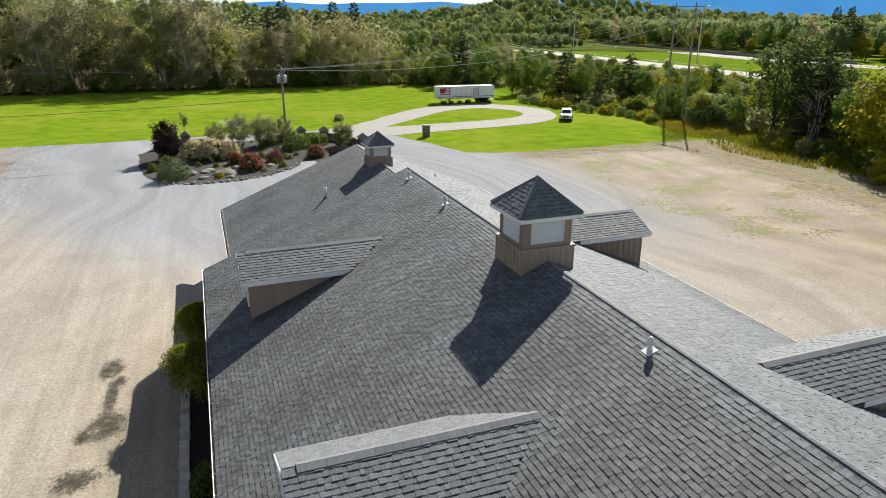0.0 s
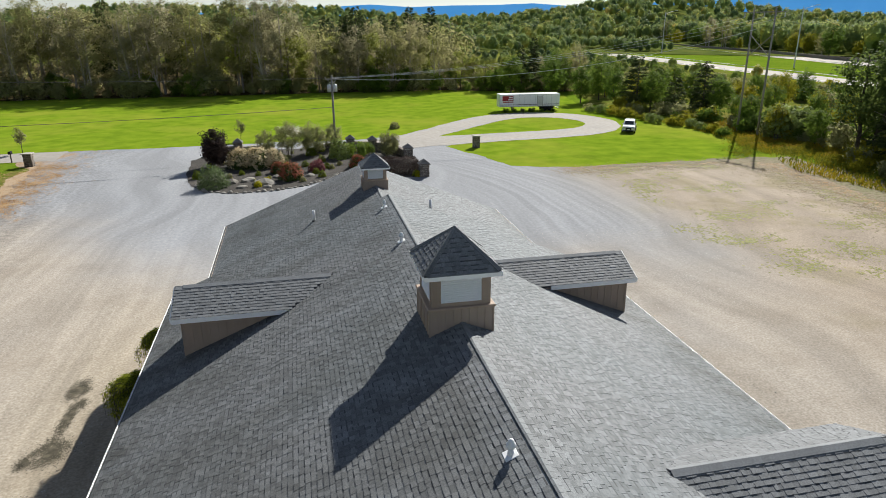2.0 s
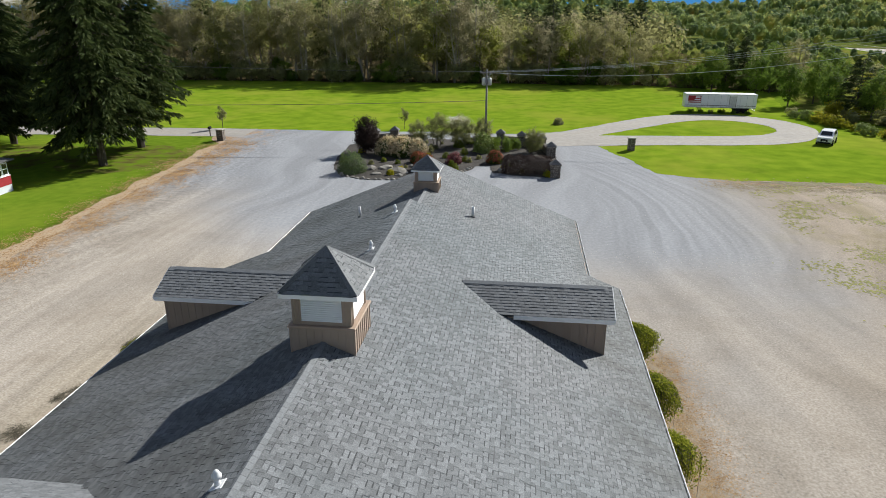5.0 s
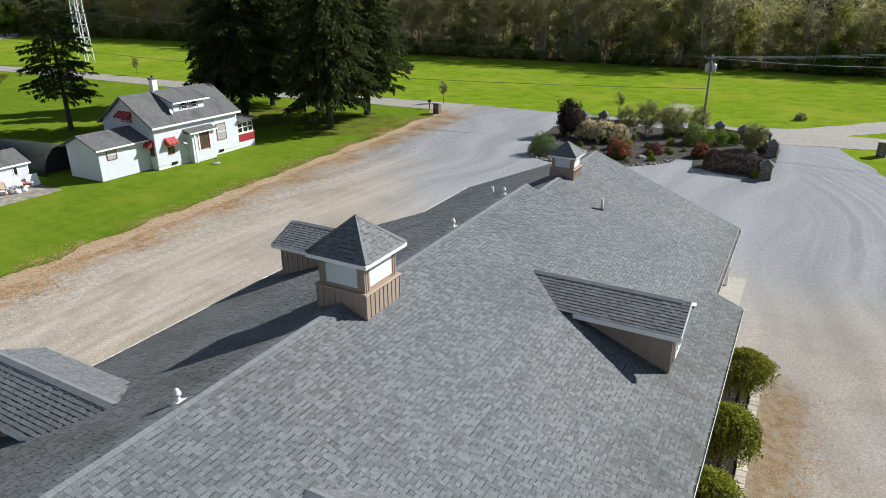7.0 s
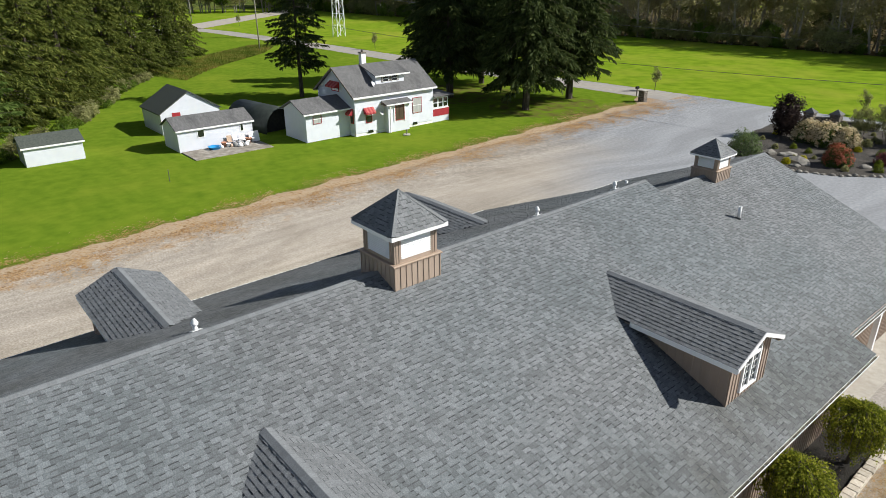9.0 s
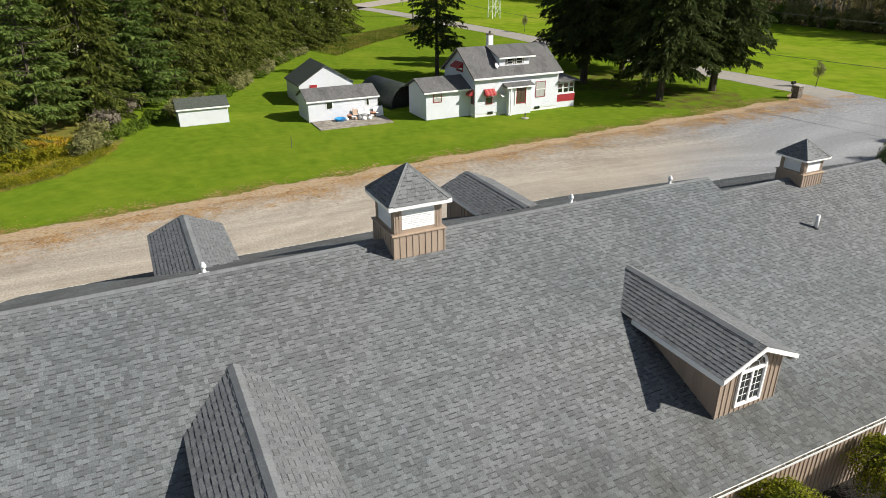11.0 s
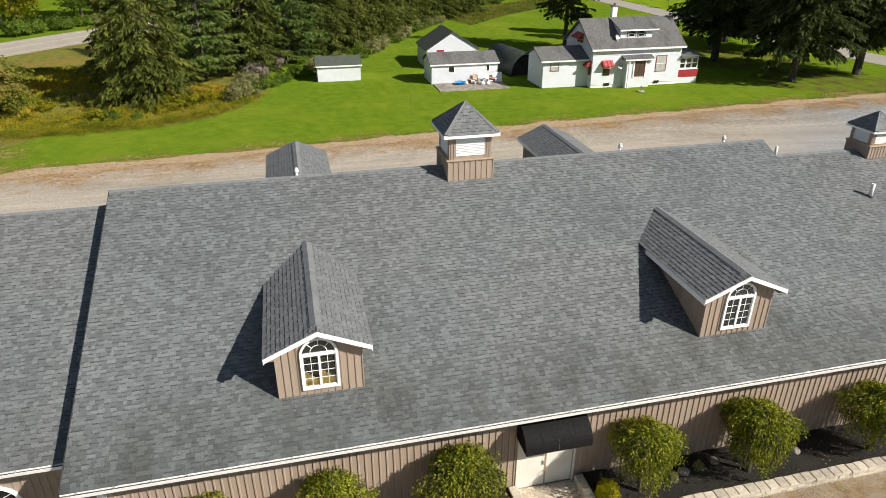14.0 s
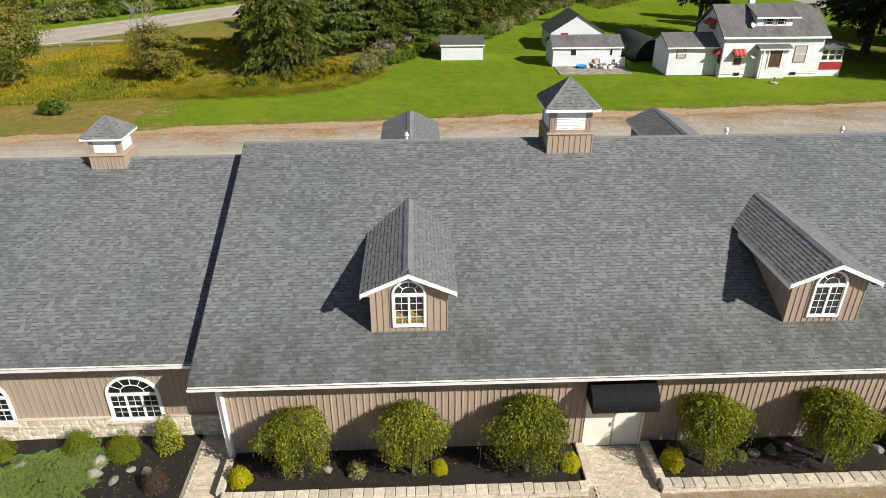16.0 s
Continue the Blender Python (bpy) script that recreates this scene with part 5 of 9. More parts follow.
for a, b, top in ((-24.3, -22.0, 0.95), (-22.0, -20.2, 0.7), (-20.2, -16.95, 0.95), (-16.95, -15.15, 0.7), (-15.15, -12.8, 0.95)):
    mort = part("stone_base", Geo().box(NX + 0.003, NX + 0.05, a, b, 0.0, top), M_MORTAR, hall, "pale fieldstone base course")
    stone_plates(mort, a + 0.01, b - 0.01, 0.02, top - 0.01, NX + 0.05, 0.27, int(-a))
    if top > 0.8:
        part("stone_cap", Geo().soft_box(NX + 0.0, NX + 0.13, a, b, top, top + 0.06, 0.02), M_BEDSTONE, hall)
for yc in (-16.05, -21.1):
    part("stone_sill", Geo().soft_box(NX + 0.06, NX + 0.17, yc - WW / 2 - 0.1, yc + WW / 2 + 0.1, SILL - 0.1, SILL - 0.004, 0.02), M_BEDSTONE, hall)
# porch posts below the north-east eave
for y in (14.9, 19.5, 25.0):
    part("porch_post", Geo().box(8.85, 9.05, y - 0.1, y + 0.1, 0.05, 3.5), M_WHITE, hall)
single("walkway", Geo().box(NX + 0.02, 10.0, 14.7, 26.5, 0.0, 0.06), M_CONCRETE, "pale concrete walk under the north eave", "walkway", kind="structure")

# ---------------------------------------------------------------- plants
def leaf_quads(pos, size, r, up=0.0, droop=0.0, aspect=1.0, normals=None):
    """Quads about the given places, turned at random; up leans them to face the sky."""
    n = len(pos)
    nrm = r.normal(size=(n, 3)) if normals is None else normals + 0.5 * r.normal(size=(n, 3))
    nrm[:, 2] += up
    nrm /= np.linalg.norm(nrm, axis=1, keepdims=True) + 1e-9
    t = np.cross(nrm, r.normal(size=(n, 3)))
    t /= np.linalg.norm(t, axis=1, keepdims=True) + 1e-9
    b = np.cross(nrm, t)
    s = (size * r.uniform(0.6, 1.3, n))[:, None] / 2
    a, c = t * s, b * s * aspect
    return np.stack([pos - a - c * 0.4, pos + a * 0.25 - c, pos + a + c * 0.4, pos - a * 0.25 + c], axis=1)


def clumps(r, centre, radius, count, per, clump, shell=0.55, flat=1.0):
    """Leaf places in clumps over an uneven ellipsoid: denser outside, with gaps."""
    cx = r.normal(size=(count, 3))
    cx /= np.linalg.norm(cx, axis=1, keepdims=True)
    cx *= (shell + (1 - shell) * r.uniform(0, 1, (count, 1)) ** 0.6) * r.uniform(0.8, 1.12, (count, 1))
    cx = cx * np.array(radius) + np.array(centre)
    d = r.normal(size=(count, per, 3))
    d /= np.linalg.norm(d, axis=2, keepdims=True)
    d *= r.uniform(0.35, 1.0, (count, per, 1)) * clump * r.uniform(0.6, 1.3, (count, 1, 1))
    d[:, :, 2] *= flat
    return (cx[:, None, :] + d).reshape(-1, 3), np.repeat(cx - np.array(centre), per, axis=0)


def limb(g, a, b, r0, r1, bend, r, sides=5):
    a, b = np.array(a, float), np.array(b, float)
    pts = [a + (b - a) * k / 4 + (r.normal(size=3) * bend if 0 < k < 4 else 0) for k in range(5)]
    g.tube(pts, [r0 + (r1 - r0) * k / 4 for k in range(5)], sides)


def broadleaf(seed, height, spread, leaf, count, per, bark=None, leaves=None, crown_from=0.35, trunk=0.2, stems=1, clump=1.0, flat=0.8):
    """Meshes of a broad-leaved tree: trunk with limbs, crown."""
    r = np.random.default_rng(seed)
    g = Geo()
    mid, rz = height * (crown_from + 1) / 2, height * (1 - crown_from) / 2
    for st in range(stems):
        off = r.normal(size=2) * (0.0 if stems == 1 else spread * 0.25)
        lean = r.normal(size=2) * spread * 0.12
        top = np.array([off[0] * 1.6 + lean[0], off[1] * 1.6 + lean[1], height * 0.86])
        limb(g, (off[0], off[1], -0.2), top, trunk, trunk * 0.18, height * 0.012, r, 7)
        for k in range(12 if height > 15 else 7):
            f = r.uniform(crown_from * 0.7, 0.85)
            a = np.array([off[0], off[1], 0]) * (1 - f) + top * f
            ang = r.uniform(0, math.tau)
            L = spread * r.uniform(0.5, 0.95)
            limb(g, a, a + np.array([math.cos(ang) * L, math.sin(ang) * L, height * r.uniform(0.06, 0.2)]), trunk * 0.4 * (1.1 - f), 0.02, height * 0.01, r, 4)
    p, nn = clumps(r, (0, 0, mid), (spread, spread, rz), count, per, clump, 0.45, flat)
    q = leaf_quads(p, leaf, r, 0.3, normals=nn / (np.linalg.norm(nn, axis=1, keepdims=True) + 1e-6))
    tm = g.mesh("trunk")
    tm.materials.append(bark or M_PALEBARK)
    cm = quads_mesh("crown", q)
    cm.materials.append(leaves or L_FOREST)
    return tm, cm


def conifer(seed, height, spread, tiers, per_tier, along, leaf, bare=0.08, droop=0.35, leaves=None, power=0.9):
    """Meshes of a spruce: straight trunk, drooping branches hung with sprays of needles."""
    r = np.random.default_rng(seed)
    g = Geo()
    g.tube([(0, 0, -0.2), (0, 0, height * 0.5), (0, 0, height * 0.98)], [height * 0.018, height * 0.011, 0.02], 7)
    quads = []
    for i in range(tiers):
        f = min(max(bare + (1 - bare) * (i + r.uniform(-0.35, 0.35)) / tiers, bare), 0.99)
        reach = spread * (1 - f) ** power * (1.0 if f > bare + 0.06 else 0.75) + 0.15
        for k in range(max(3, int(per_tier * (1 - 0.45 * f)))):
            ang = r.uniform(0, math.tau)
            L = reach * r.uniform(0.5, 1.15)
            z0 = height * f + r.uniform(-0.25, 0.25)
            lift = r.uniform(0.0, 0.22)
            m = max(5, int(along * (L / spread) ** 0.8))
            t = np.sqrt(r.uniform(0.02, 1, m))
            out = np.array([math.cos(ang), math.sin(ang), 0.0])
            side = np.array([-math.sin(ang), math.cos(ang), 0.0])
            off = r.normal(size=m) * 0.12 * L * (1.15 - t)
            axis = out[None] * (L * t)[:, None] + side[None] * off[:, None]
            axis[:, 2] = z0 + lift * L * t - droop * L * t ** 2 - 0.25 * np.abs(off)
            ln_ = leaf * r.uniform(0.6, 1.35, m)
            d = out[None] * r.uniform(0.2, 0.9, (m, 1)) + side[None] * (np.sign(off) * r.uniform(0.1, 0.7, m))[:, None]
            d[:, 2] -= r.uniform(0.15, 1.1, m) * (0.5 + droop)
            d /= np.linalg.norm(d, axis=1, keepdims=True)
            w = np.cross(d, r.normal(size=(m, 3)) + np.array([0, 0, 0.6]))
            w /= np.linalg.norm(w, axis=1, keepdims=True) + 1e-9
            d, w = d * ln_[:, None], w * (ln_ * r.uniform(0.09, 0.18, m))[:, None]
            quads.append(np.stack([axis - w * 0.6, axis + d * 0.55 - w, axis + d, axis + d * 0.5 + w], axis=1))
            if L > 1.2 and k % 3 == 0:
                g.tube([(0, 0, z0), (math.cos(ang) * L * 0.5, math.sin(ang) * L * 0.5, z0 + lift * L * 0.5 - droop * L * 0.25),
                        (math.cos(ang) * L * 0.9, math.sin(ang) * L * 0.9, z0 + lift * L * 0.9 - droop * L * 0.81)], [0.06, 0.04, 0.015], 3)
    tm = g.mesh("trunk")
    tm.materials.append(M_BARK)
    cm = quads_mesh("crown", np.concatenate(quads))
    cm.materials.append(leaves or L_SPRUCE)
    return tm, cm


def plant(name, meshes, x, y, z=0.0, scale=1.0, rz=0.0, label="", category="tree", group="", stretch=1.0):
    ob = new(name)
    ob.matrix_basis = pose(x, y, z, 0, 0, rz) @ Matrix.Diagonal((scale, scale, scale * stretch, 1))
    tagged(ob, label, category, group)
    for nm, me in zip(("trunk", "crown"), meshes):
        part(nm, me, None, ob)
    return ob


prand = random.Random(12)
WOODS = [broadleaf(s, 19, 4.3, 0.26, 64, 92, M_PALEBARK, m, 0.20, 0.24, 2, 1.45, 0.9) for s, m in ((101, L_FOREST), (102, L_GREY), (103, L_GREY))]
WOODS += [broadleaf(s, 18, 4.8, 0.30, 70, 74, M_PALEBARK, m, 0.14, 0.22, 3, 1.4, 0.8) for s, m in ((104, L_FOREST), (105, L_FOREST))]
WOODGREEN = [broadleaf(s, 16, 4.4, 0.31, 76, 72, M_BARK, L_WOODGREEN, 0.12, 0.22, 2, 1.35, 0.85) for s in (106, 107)]
LIVELY = [broadleaf(s, 13, 4.2, 0.36, 130, 40, M_BARK, L_GREEN, 0.12, 0.25, 1, 1.4) for s in (111, 112, 113)]
YELLOWS = [broadleaf(s, 10, 3.4, 0.34, 100, 36, M_BARK, L_YELLOW, 0.1, 0.18, 2, 1.3) for s in (121, 122)]
UNDER = [broadleaf(s, 4.5, 2.6, 0.32, 60, 30, M_BARK, m, 0.0, 0.06, 3, 1.0) for s, m in ((131, L_OLIVE), (132, L_GREEN))]
PINES = [conifer(231, 21, 4.6, 30, 8, 40, 0.9, 0.25, 0.12, L_DARKSPRUCE, 0.6)]
single("forest_floor", rough_sheet("forest_floor", [(-340, 152), (-150, 151), (-140, 146.5), (28, 146.5), (64, 134), (72, 300), (-340, 310)], 0.05, 3, 1.0, 14),
       surface("leaf_litter_floor", [(0.05, 0.042, 0.022), (0.09, 0.07, 0.036), (0.13, 0.10, 0.05)], 1.0, 1.0, 0.8, 8, spec=0.0, bump_dist=0.1), "brown leaf litter under the woods", "forest floor", kind="structure")

# woods along the far side of the field
count = 0
for row in range(2):
    x = -330.0
    while x < 62:
        x += prand.uniform(3.6, 6.4)
        y = 150 + row * 7.5 + prand.uniform(-2.5, 2.5) + (5 if x < -150 else 0) - max(0, (x - 28)) * 0.35
        k = prand.random()
        meshes = WOODS[prand.randrange(5)] if k < 0.82 else PINES[0] if k < 0.87 else WOODGREEN[prand.randrange(2)] if k < 0.97 and x > -60 else WOODS[2 + prand.randrange(3)] if k < 0.97 else WOODS[0]
        f = prand.uniform(1.0, 1.32) * (1 - 0.12 * row) if x < -4 else prand.uniform(0.72, 0.98) if x < 34 else prand.uniform(0.45, 0.65)
        if k < 0.82 and x > 12:
            meshes = (WOODS[2:] + WOODGREEN + WOODS[:1] + LIVELY[:1])[prand.randrange(7)]
        plant("woodland_tree", meshes, x, y, 0, f, prand.uniform(0, 360), "tall thin-leaved autumn tree in a wood", "tree", "woodland trees")
        count += 1
x = -330.0
while x < 60:
    x += prand.uniform(2.6, 4.4)
    y = 146.5 + prand.uniform(-1.2, 1.5) + (5 if x < -150 else 0) - max(0, (x - 28)) * 0.35
    plant("understory_bush", UNDER[prand.randrange(2)], x, y, 0, prand.uniform(0.45, 1.5), prand.uniform(0, 360), "low scrub at the edge of the wood", "bush", "edge scrub")

x = -330.0
while x < 56:
    x += prand.uniform(4, 7)
    plant("understory_bush", UNDER[prand.randrange(2)], x, 153.5 + prand.uniform(-2, 2) + (5 if x < -150 else 0) - max(0, (x - 28)) * 0.35, 0, prand.uniform(0.8, 1.3), prand.uniform(0, 360), "low scrub inside the wood", "bush", "edge scrub")

# pines standing behind the wood, and a wood closing the far west of the field
for i in range(13):
    plant("tall_pine", PINES[0], 6 + 2.9 * i + prand.uniform(-1, 1), 204 + prand.uniform(-5, 6), 0, prand.uniform(0.84, 1.02), prand.uniform(0, 360), "tall dark pine rising behind the wood", "tree", "tall pines")
for i in range(34):
    t = i / 33
    plant("field_edge_tree", (LIVELY + WOODS[3:])[prand.randrange(5)], -262 - 75 * t + prand.uniform(-6, 4), 146 - 96 * t + prand.uniform(-6, 8), 0, prand.uniform(0.85, 1.35), prand.uniform(0, 360), "leafy tree closing the far end of the field", "tree", "far field trees")

# spruces by the white house
BIG = [conifer(201, 29, 7.2, 60, 13, 96, 0.72, 0.14, 0.30, L_DARKSPRUCE, 0.52), conifer(202, 27, 7.0, 58, 13, 96, 0.72, 0.15, 0.38, L_DARKSPRUCE, 0.52)]
for x, y, f, a, k in ((-56.2, 50.8, 1.05, 20, 0), (-62.3, 62.8, 0.95, 150, 1), (-42.6, 52.2, 1.0, 80, 1), (-44.0, 62.6, 0.98, 260, 0), (-70, 62, 0.95, 30, 1)):
    plant("norway_spruce", BIG[k], x, y, 0, f, a, "tall dark drooping spruce on the lawn", "tree", "spruces by the white house")
for nm, x, y, w in (("near", -42.5, 56.0, 7.0), ("far", -57.5, 54, 8.0)):
    ring = [(x + w * math.cos(k * math.tau / 14), y + w * 1.15 * math.sin(k * math.tau / 14)) for k in range(14)]
    single("needle_litter", rough_sheet("needle_litter", ring, 0.012, 0.6, 0.7, 61), surface("needle_litter_" + nm, [(0.085, 0.085, 0.022), (0.125, 0.125, 0.03), (0.12, 0.175, 0.016), (0.13, 0.2, 0.015)], 0.6, 1.0, 0.5, 20, spec=0.0), "brown needle litter under the spruces", "needle litter", "needle litter", "structure")
OPEN_PINE = conifer(205, 18.5, 5.6, 38, 9, 84, 0.55, 0.24, 0.22, L_DARKSPRUCE, 0.55)
plant("pine_tree", OPEN_PINE, -71, 35, 0, 1.0, 40, "open layered pine behind the white house", "tree")

# screen of spruces west of the sheds
NEAR = [conifer(211, 20, 6.2, 44, 12, 84, 0.58, 0.02, 0.36, L_SPRUCE, 0.85), conifer(212, 18, 5.4, 42, 12, 84, 0.58, 0.02, 0.28, L_SPRUCE, 0.85), conifer(213, 22, 5.4, 46, 11, 84, 0.6, 0.05, 0.32, L_SPRUCE, 0.8)]
SCREEN = [(-48.8, -20.4, 1.0, 0), (-58.5, -16.0, 0.9, 3), (-63.5, -11.0, 1.0, 2), (-68.5, -6.0, 1.0, 3), (-74.0, -1.5, 1.05, 2), (-79.0, 3.0, 1.0, 1), (-85.0, 7.5, 1.05, 2), (-91.0, 10.0, 1.0, 0),
          (-97.5, 13.0, 1.05, 1), (-104, 17.5, 1.0, 2), (-110, 23.5, 1.0, 0), (-118, 31.0, 1.0, 1), (-60, -25, 0.9, 1), (-70, -16, 1.0, 0), (-80, -7, 1.05, 2), (-90, 0, 1.0, 1), (-102, 6, 1.1, 0), (-114, 14, 1.1, 2),
          (-126, 24, 1.1, 1), (-134, 40, 1.0, 0)]
NEAR.append(conifer(214, 17, 5.8, 34, 10, 84, 0.62, 0.08, 0.06, foliage("needles_pale_pine", [(0.06, 0.10, 0.025), (0.13, 0.19, 0.045), (0.24, 0.30, 0.09)], 0.6, 0.2, 0.4), 0.5))
for i, (x, y, f, k) in enumerate(SCREEN):
    plant("spruce", NEAR[k], x, y, 0, f, 47 * i % 360, "dense spruce in a tall screen beside the lawn", "tree", "spruce screen")

# east side trees and shrubs
L_DEEP = foliage("leaves_deep_green", [(0.05, 0.08, 0.022), (0.105, 0.145, 0.038), (0.19, 0.235, 0.06)], 0.45, 0.2, 0.55)
DEEP = broadleaf(114, 14, 4.8, 0.34, 150, 44, M_BARK, L_DEEP, 0.16, 0.28, 2, 1.4)
for x, y, f in ((66.9, 52.7, 1.0), (70.5, 47.5, 0.8)):
    plant("dark_tree", DEEP, x, y, 0, f, 40 * x, "dense dark green tree beside the yard", "tree", "dark trees")
EASTS = [(63.8, 39.0, 0.6, 2), (74, 58, 0.6, 1), (61, 96, 0.95, 1), (66, 103, 1.05, 2), (57.5, 104, 0.9, 0), (54, 112, 0.95, 1), (60, 116, 1.05, 0), (52, 124, 1.1, 2),
         (66, 124, 1.1, 1), (58, 134, 1.15, 0), (46, 134, 1.1, 2), (70, 88, 0.85, 2), (73, 94, 0.8, 0), (77, 83, 0.75, 1), (80, 76, 0.6, 0), (66, 70, 0.45, 1), (72, 100, 0.9, 1), (62, 146, 1.2, 2), (72, 140, 1.1, 0), (80, 120, 0.9, 1)]
for i, (x, y, f, k) in enumerate(EASTS):
    plant("roadside_tree", LIVELY[k], x, y, 0, f * (0.62 if y > 65 else 1.0), 61 * i % 360, "green broad-leaved tree beside the yard", "tree", "roadside trees")
thick = random.Random(41)
for i in range(20):
    plant("thicket_tree", (LIVELY + YELLOWS)[thick.randrange(5)], thick.uniform(63, 104), thick.uniform(46, 132), 0, thick.uniform(0.3, 0.5), 50 * i % 360, "small leafy tree in the roadside thicket", "tree", "thicket trees")
for i, (x, y, f, k) in enumerate([(58.8, 31.4, 1.1, 0), (61, 27, 1.1, 1), (64, 23, 1.2, 0), (76, 66, 0.6, 1), (86, 92, 0.7, 0), (62.5, 63.5, 0.5, 1)]):
    plant("yellowing_tree", YELLOWS[k], x, y, 0, f, 77 * i % 360, "yellow-green autumn tree beside the yard", "tree", "yellowing trees")
DARKPINE = conifer(221, 12, 4.0, 22, 8, 46, 0.75, 0.12, 0.06, L_DARKSPRUCE, 0.55)
for i, (x, y, f) in enumerate([(60.5, 100.5, 0.85), (69, 91.6, 0.8), (64, 93, 0.6), (63.8, 43.8, 0.95)]):
    plant("dark_pine", DARKPINE, x, y, 0, f, 83 * i, "dark ragged pine beside the yard", "tree", "dark pines")
BARE = Geo()
rb = np.random.default_rng(5)
for k in range(5):
    a = k * math.tau / 5
    b = np.array([math.cos(a) * 0.9, math.sin(a) * 0.9, 6.5 + rb.uniform(-1, 1)])
    limb(BARE, (math.cos(a) * 0.15, math.sin(a) * 0.15, -0.2), b, 0.12, 0.04, 0.15, rb)
    for j in range(7):
        s0 = b * rb.uniform(0.35, 0.95)
        limb(BARE, s0, s0 + np.array([rb.normal() * 1.6, rb.normal() * 1.6, rb.uniform(0.6, 2.2)]), 0.04, 0.012, 0.08, rb, 4)
bare = thing("bare_tree", (62.2, 43.0, 0), "leafless grey many-stemmed tree", "tree")
part("trunk", BARE, M_PALEBARK, bare)

L_TWIG = foliage("twigs_grey_brown", [(0.12, 0.10, 0.075), (0.21, 0.18, 0.14), (0.30, 0.27, 0.215)], 0.5, 0.2, 0.3)
SHRUBS = {n: broadleaf(140 + i, 2.2, 1.5, 0.24, 40, 26, M_BARK, m, 0.0, 0.04, 1, 0.6) for i, (n, m) in enumerate((("green", L_GREEN), ("olive", L_OLIVE), ("yellow", L_YELLOW), ("sage", L_SAGE), ("twig", L_TWIG)))}


def scrub(points, kinds, group, lo=0.7, hi=1.3, seed=1, label="wild leafy shrub at the field edge"):
    r = random.Random(seed)
    for x, y in points:
        plant("wild_shrub", SHRUBS[r.choice(kinds)], x, y, 0, r.uniform(lo, hi), r.uniform(0, 360), label, "shrub", group)


def along(pts, step, wob, seed=2):
    r = random.Random(seed)
    out = []
    for a, b in zip(pts, pts[1:]):
        k = max(1, int(math.dist(a, b) / step))
        out += [(a[0] + (b[0] - a[0]) * j / k + r.uniform(-wob, wob), a[1] + (b[1] - a[1]) * j / k + r.uniform(-wob, wob)) for j in range(k)]
    return out


scrub(along([(50, 100), (53.5, 86), (57.5, 77), (58, 71), (56, 66)], 1.7, 0.5), ["green", "olive", "yellow", "sage"], "east scrub", 0.5, 0.9, 4)
scrub([q for q in along([(57, 100), (61, 84), (64, 74), (65, 62), (62, 50), (58, 40), (55, 30), (54, 18)], 2.2, 1.8, 5) if not 46 < q[1] < 60], ["green", "olive", "yellow"], "east scrub", 0.6, 1.2, 6)
scrub(along([(70, 80), (72, 66), (66, 60), (78, 50), (70, 30), (80, 20)], 3, 4, 7), ["green", "olive", "yellow"], "east scrub", 0.9, 1.6, 8)
scrub(along([(96, 140), (100, 100), (104, 60), (108, 20)], 5, 8, 9), ["green", "yellow", "olive"], "highway scrub", 0.9, 1.6, 10)
scrub(along([(118, 180), (122, 130), (120, 90), (120, 50)], 5, 6, 11), ["green", "yellow", "olive"], "highway scrub", 0.7, 1.3, 12)
scrub(along([(-47, -12.5), (-56, -6.5), (-66, 1.0), (-76, 7.5), (-90, 14.5), (-104, 24)], 2.1, 0.7, 13), ["olive", "green", "olive"], "screen scrub", 0.5, 0.9, 14)
scrub([(thick.uniform(62, 118), thick.uniform(40, 170)) for _ in range(70)], ["green", "olive", "yellow", "sage"], "thicket scrub", 0.8, 1.7, 16)
scrub([(63.2, 63.6), (64.6, 65.2), (65.4, 63.0)], ["sage"], "silver shrubs", 1.6, 2.2, 15, "pale silver-green shrub beside the poles")


def tuft_field(name, outline, count, h, leaves, label, category, seed, tall=1.0):
    """Rough growth no one could count: many upright blades and flower heads."""
    r = np.random.default_rng(seed)
    xs, ys = [p[0] for p in outline], [p[1] for p in outline]
    pts = []
    while len(pts) < count:
        x, y = r.uniform(min(xs), max(xs)), r.uniform(min(ys), max(ys))
        c = False
        for (x1, y1), (x2, y2) in zip(outline, outline[1:] + outline[:1]):
            if (y1 > y) != (y2 > y) and x < (x2 - x1) * (y - y1) / (y2 - y1) + x1:
                c = not c
        if c and noise.noise((x * 0.12, y * 0.12, seed)) + 0.25 * noise.noise((x * 0.9, y * 0.9, seed)) > r.uniform(-0.7, 0.1):
            pts.append((x, y))
    p = np.array([(x, y, 0) for x, y in pts])
    p[:, 2] = np.abs(r.normal(size=count)) * h * 0.4 + 0.15
    a, lean = r.uniform(0, math.tau, count), r.normal(size=(count, 2)) * 0.16 * h
    hh, ww = h * r.uniform(0.2, 0.75, count), 0.03 + 0.05 * r.uniform(size=count)
    side = np.stack([np.cos(a) * ww, np.sin(a) * ww, np.zeros(count)], 1)
    foot = p * np.array([1, 1, 0])
    tip = foot + np.stack([lean[:, 0], lean[:, 1], hh], 1)
    q = np.stack([foot - side * 0.6, foot + side * 0.6, tip + side, tip - side], 1)
    q = np.concatenate([q, leaf_quads(tip, 0.15 * h, r, 0.8, aspect=0.8)])
    me = quads_mesh(name, q)
    return single(name, me, leaves, label, category, kind="stuff")


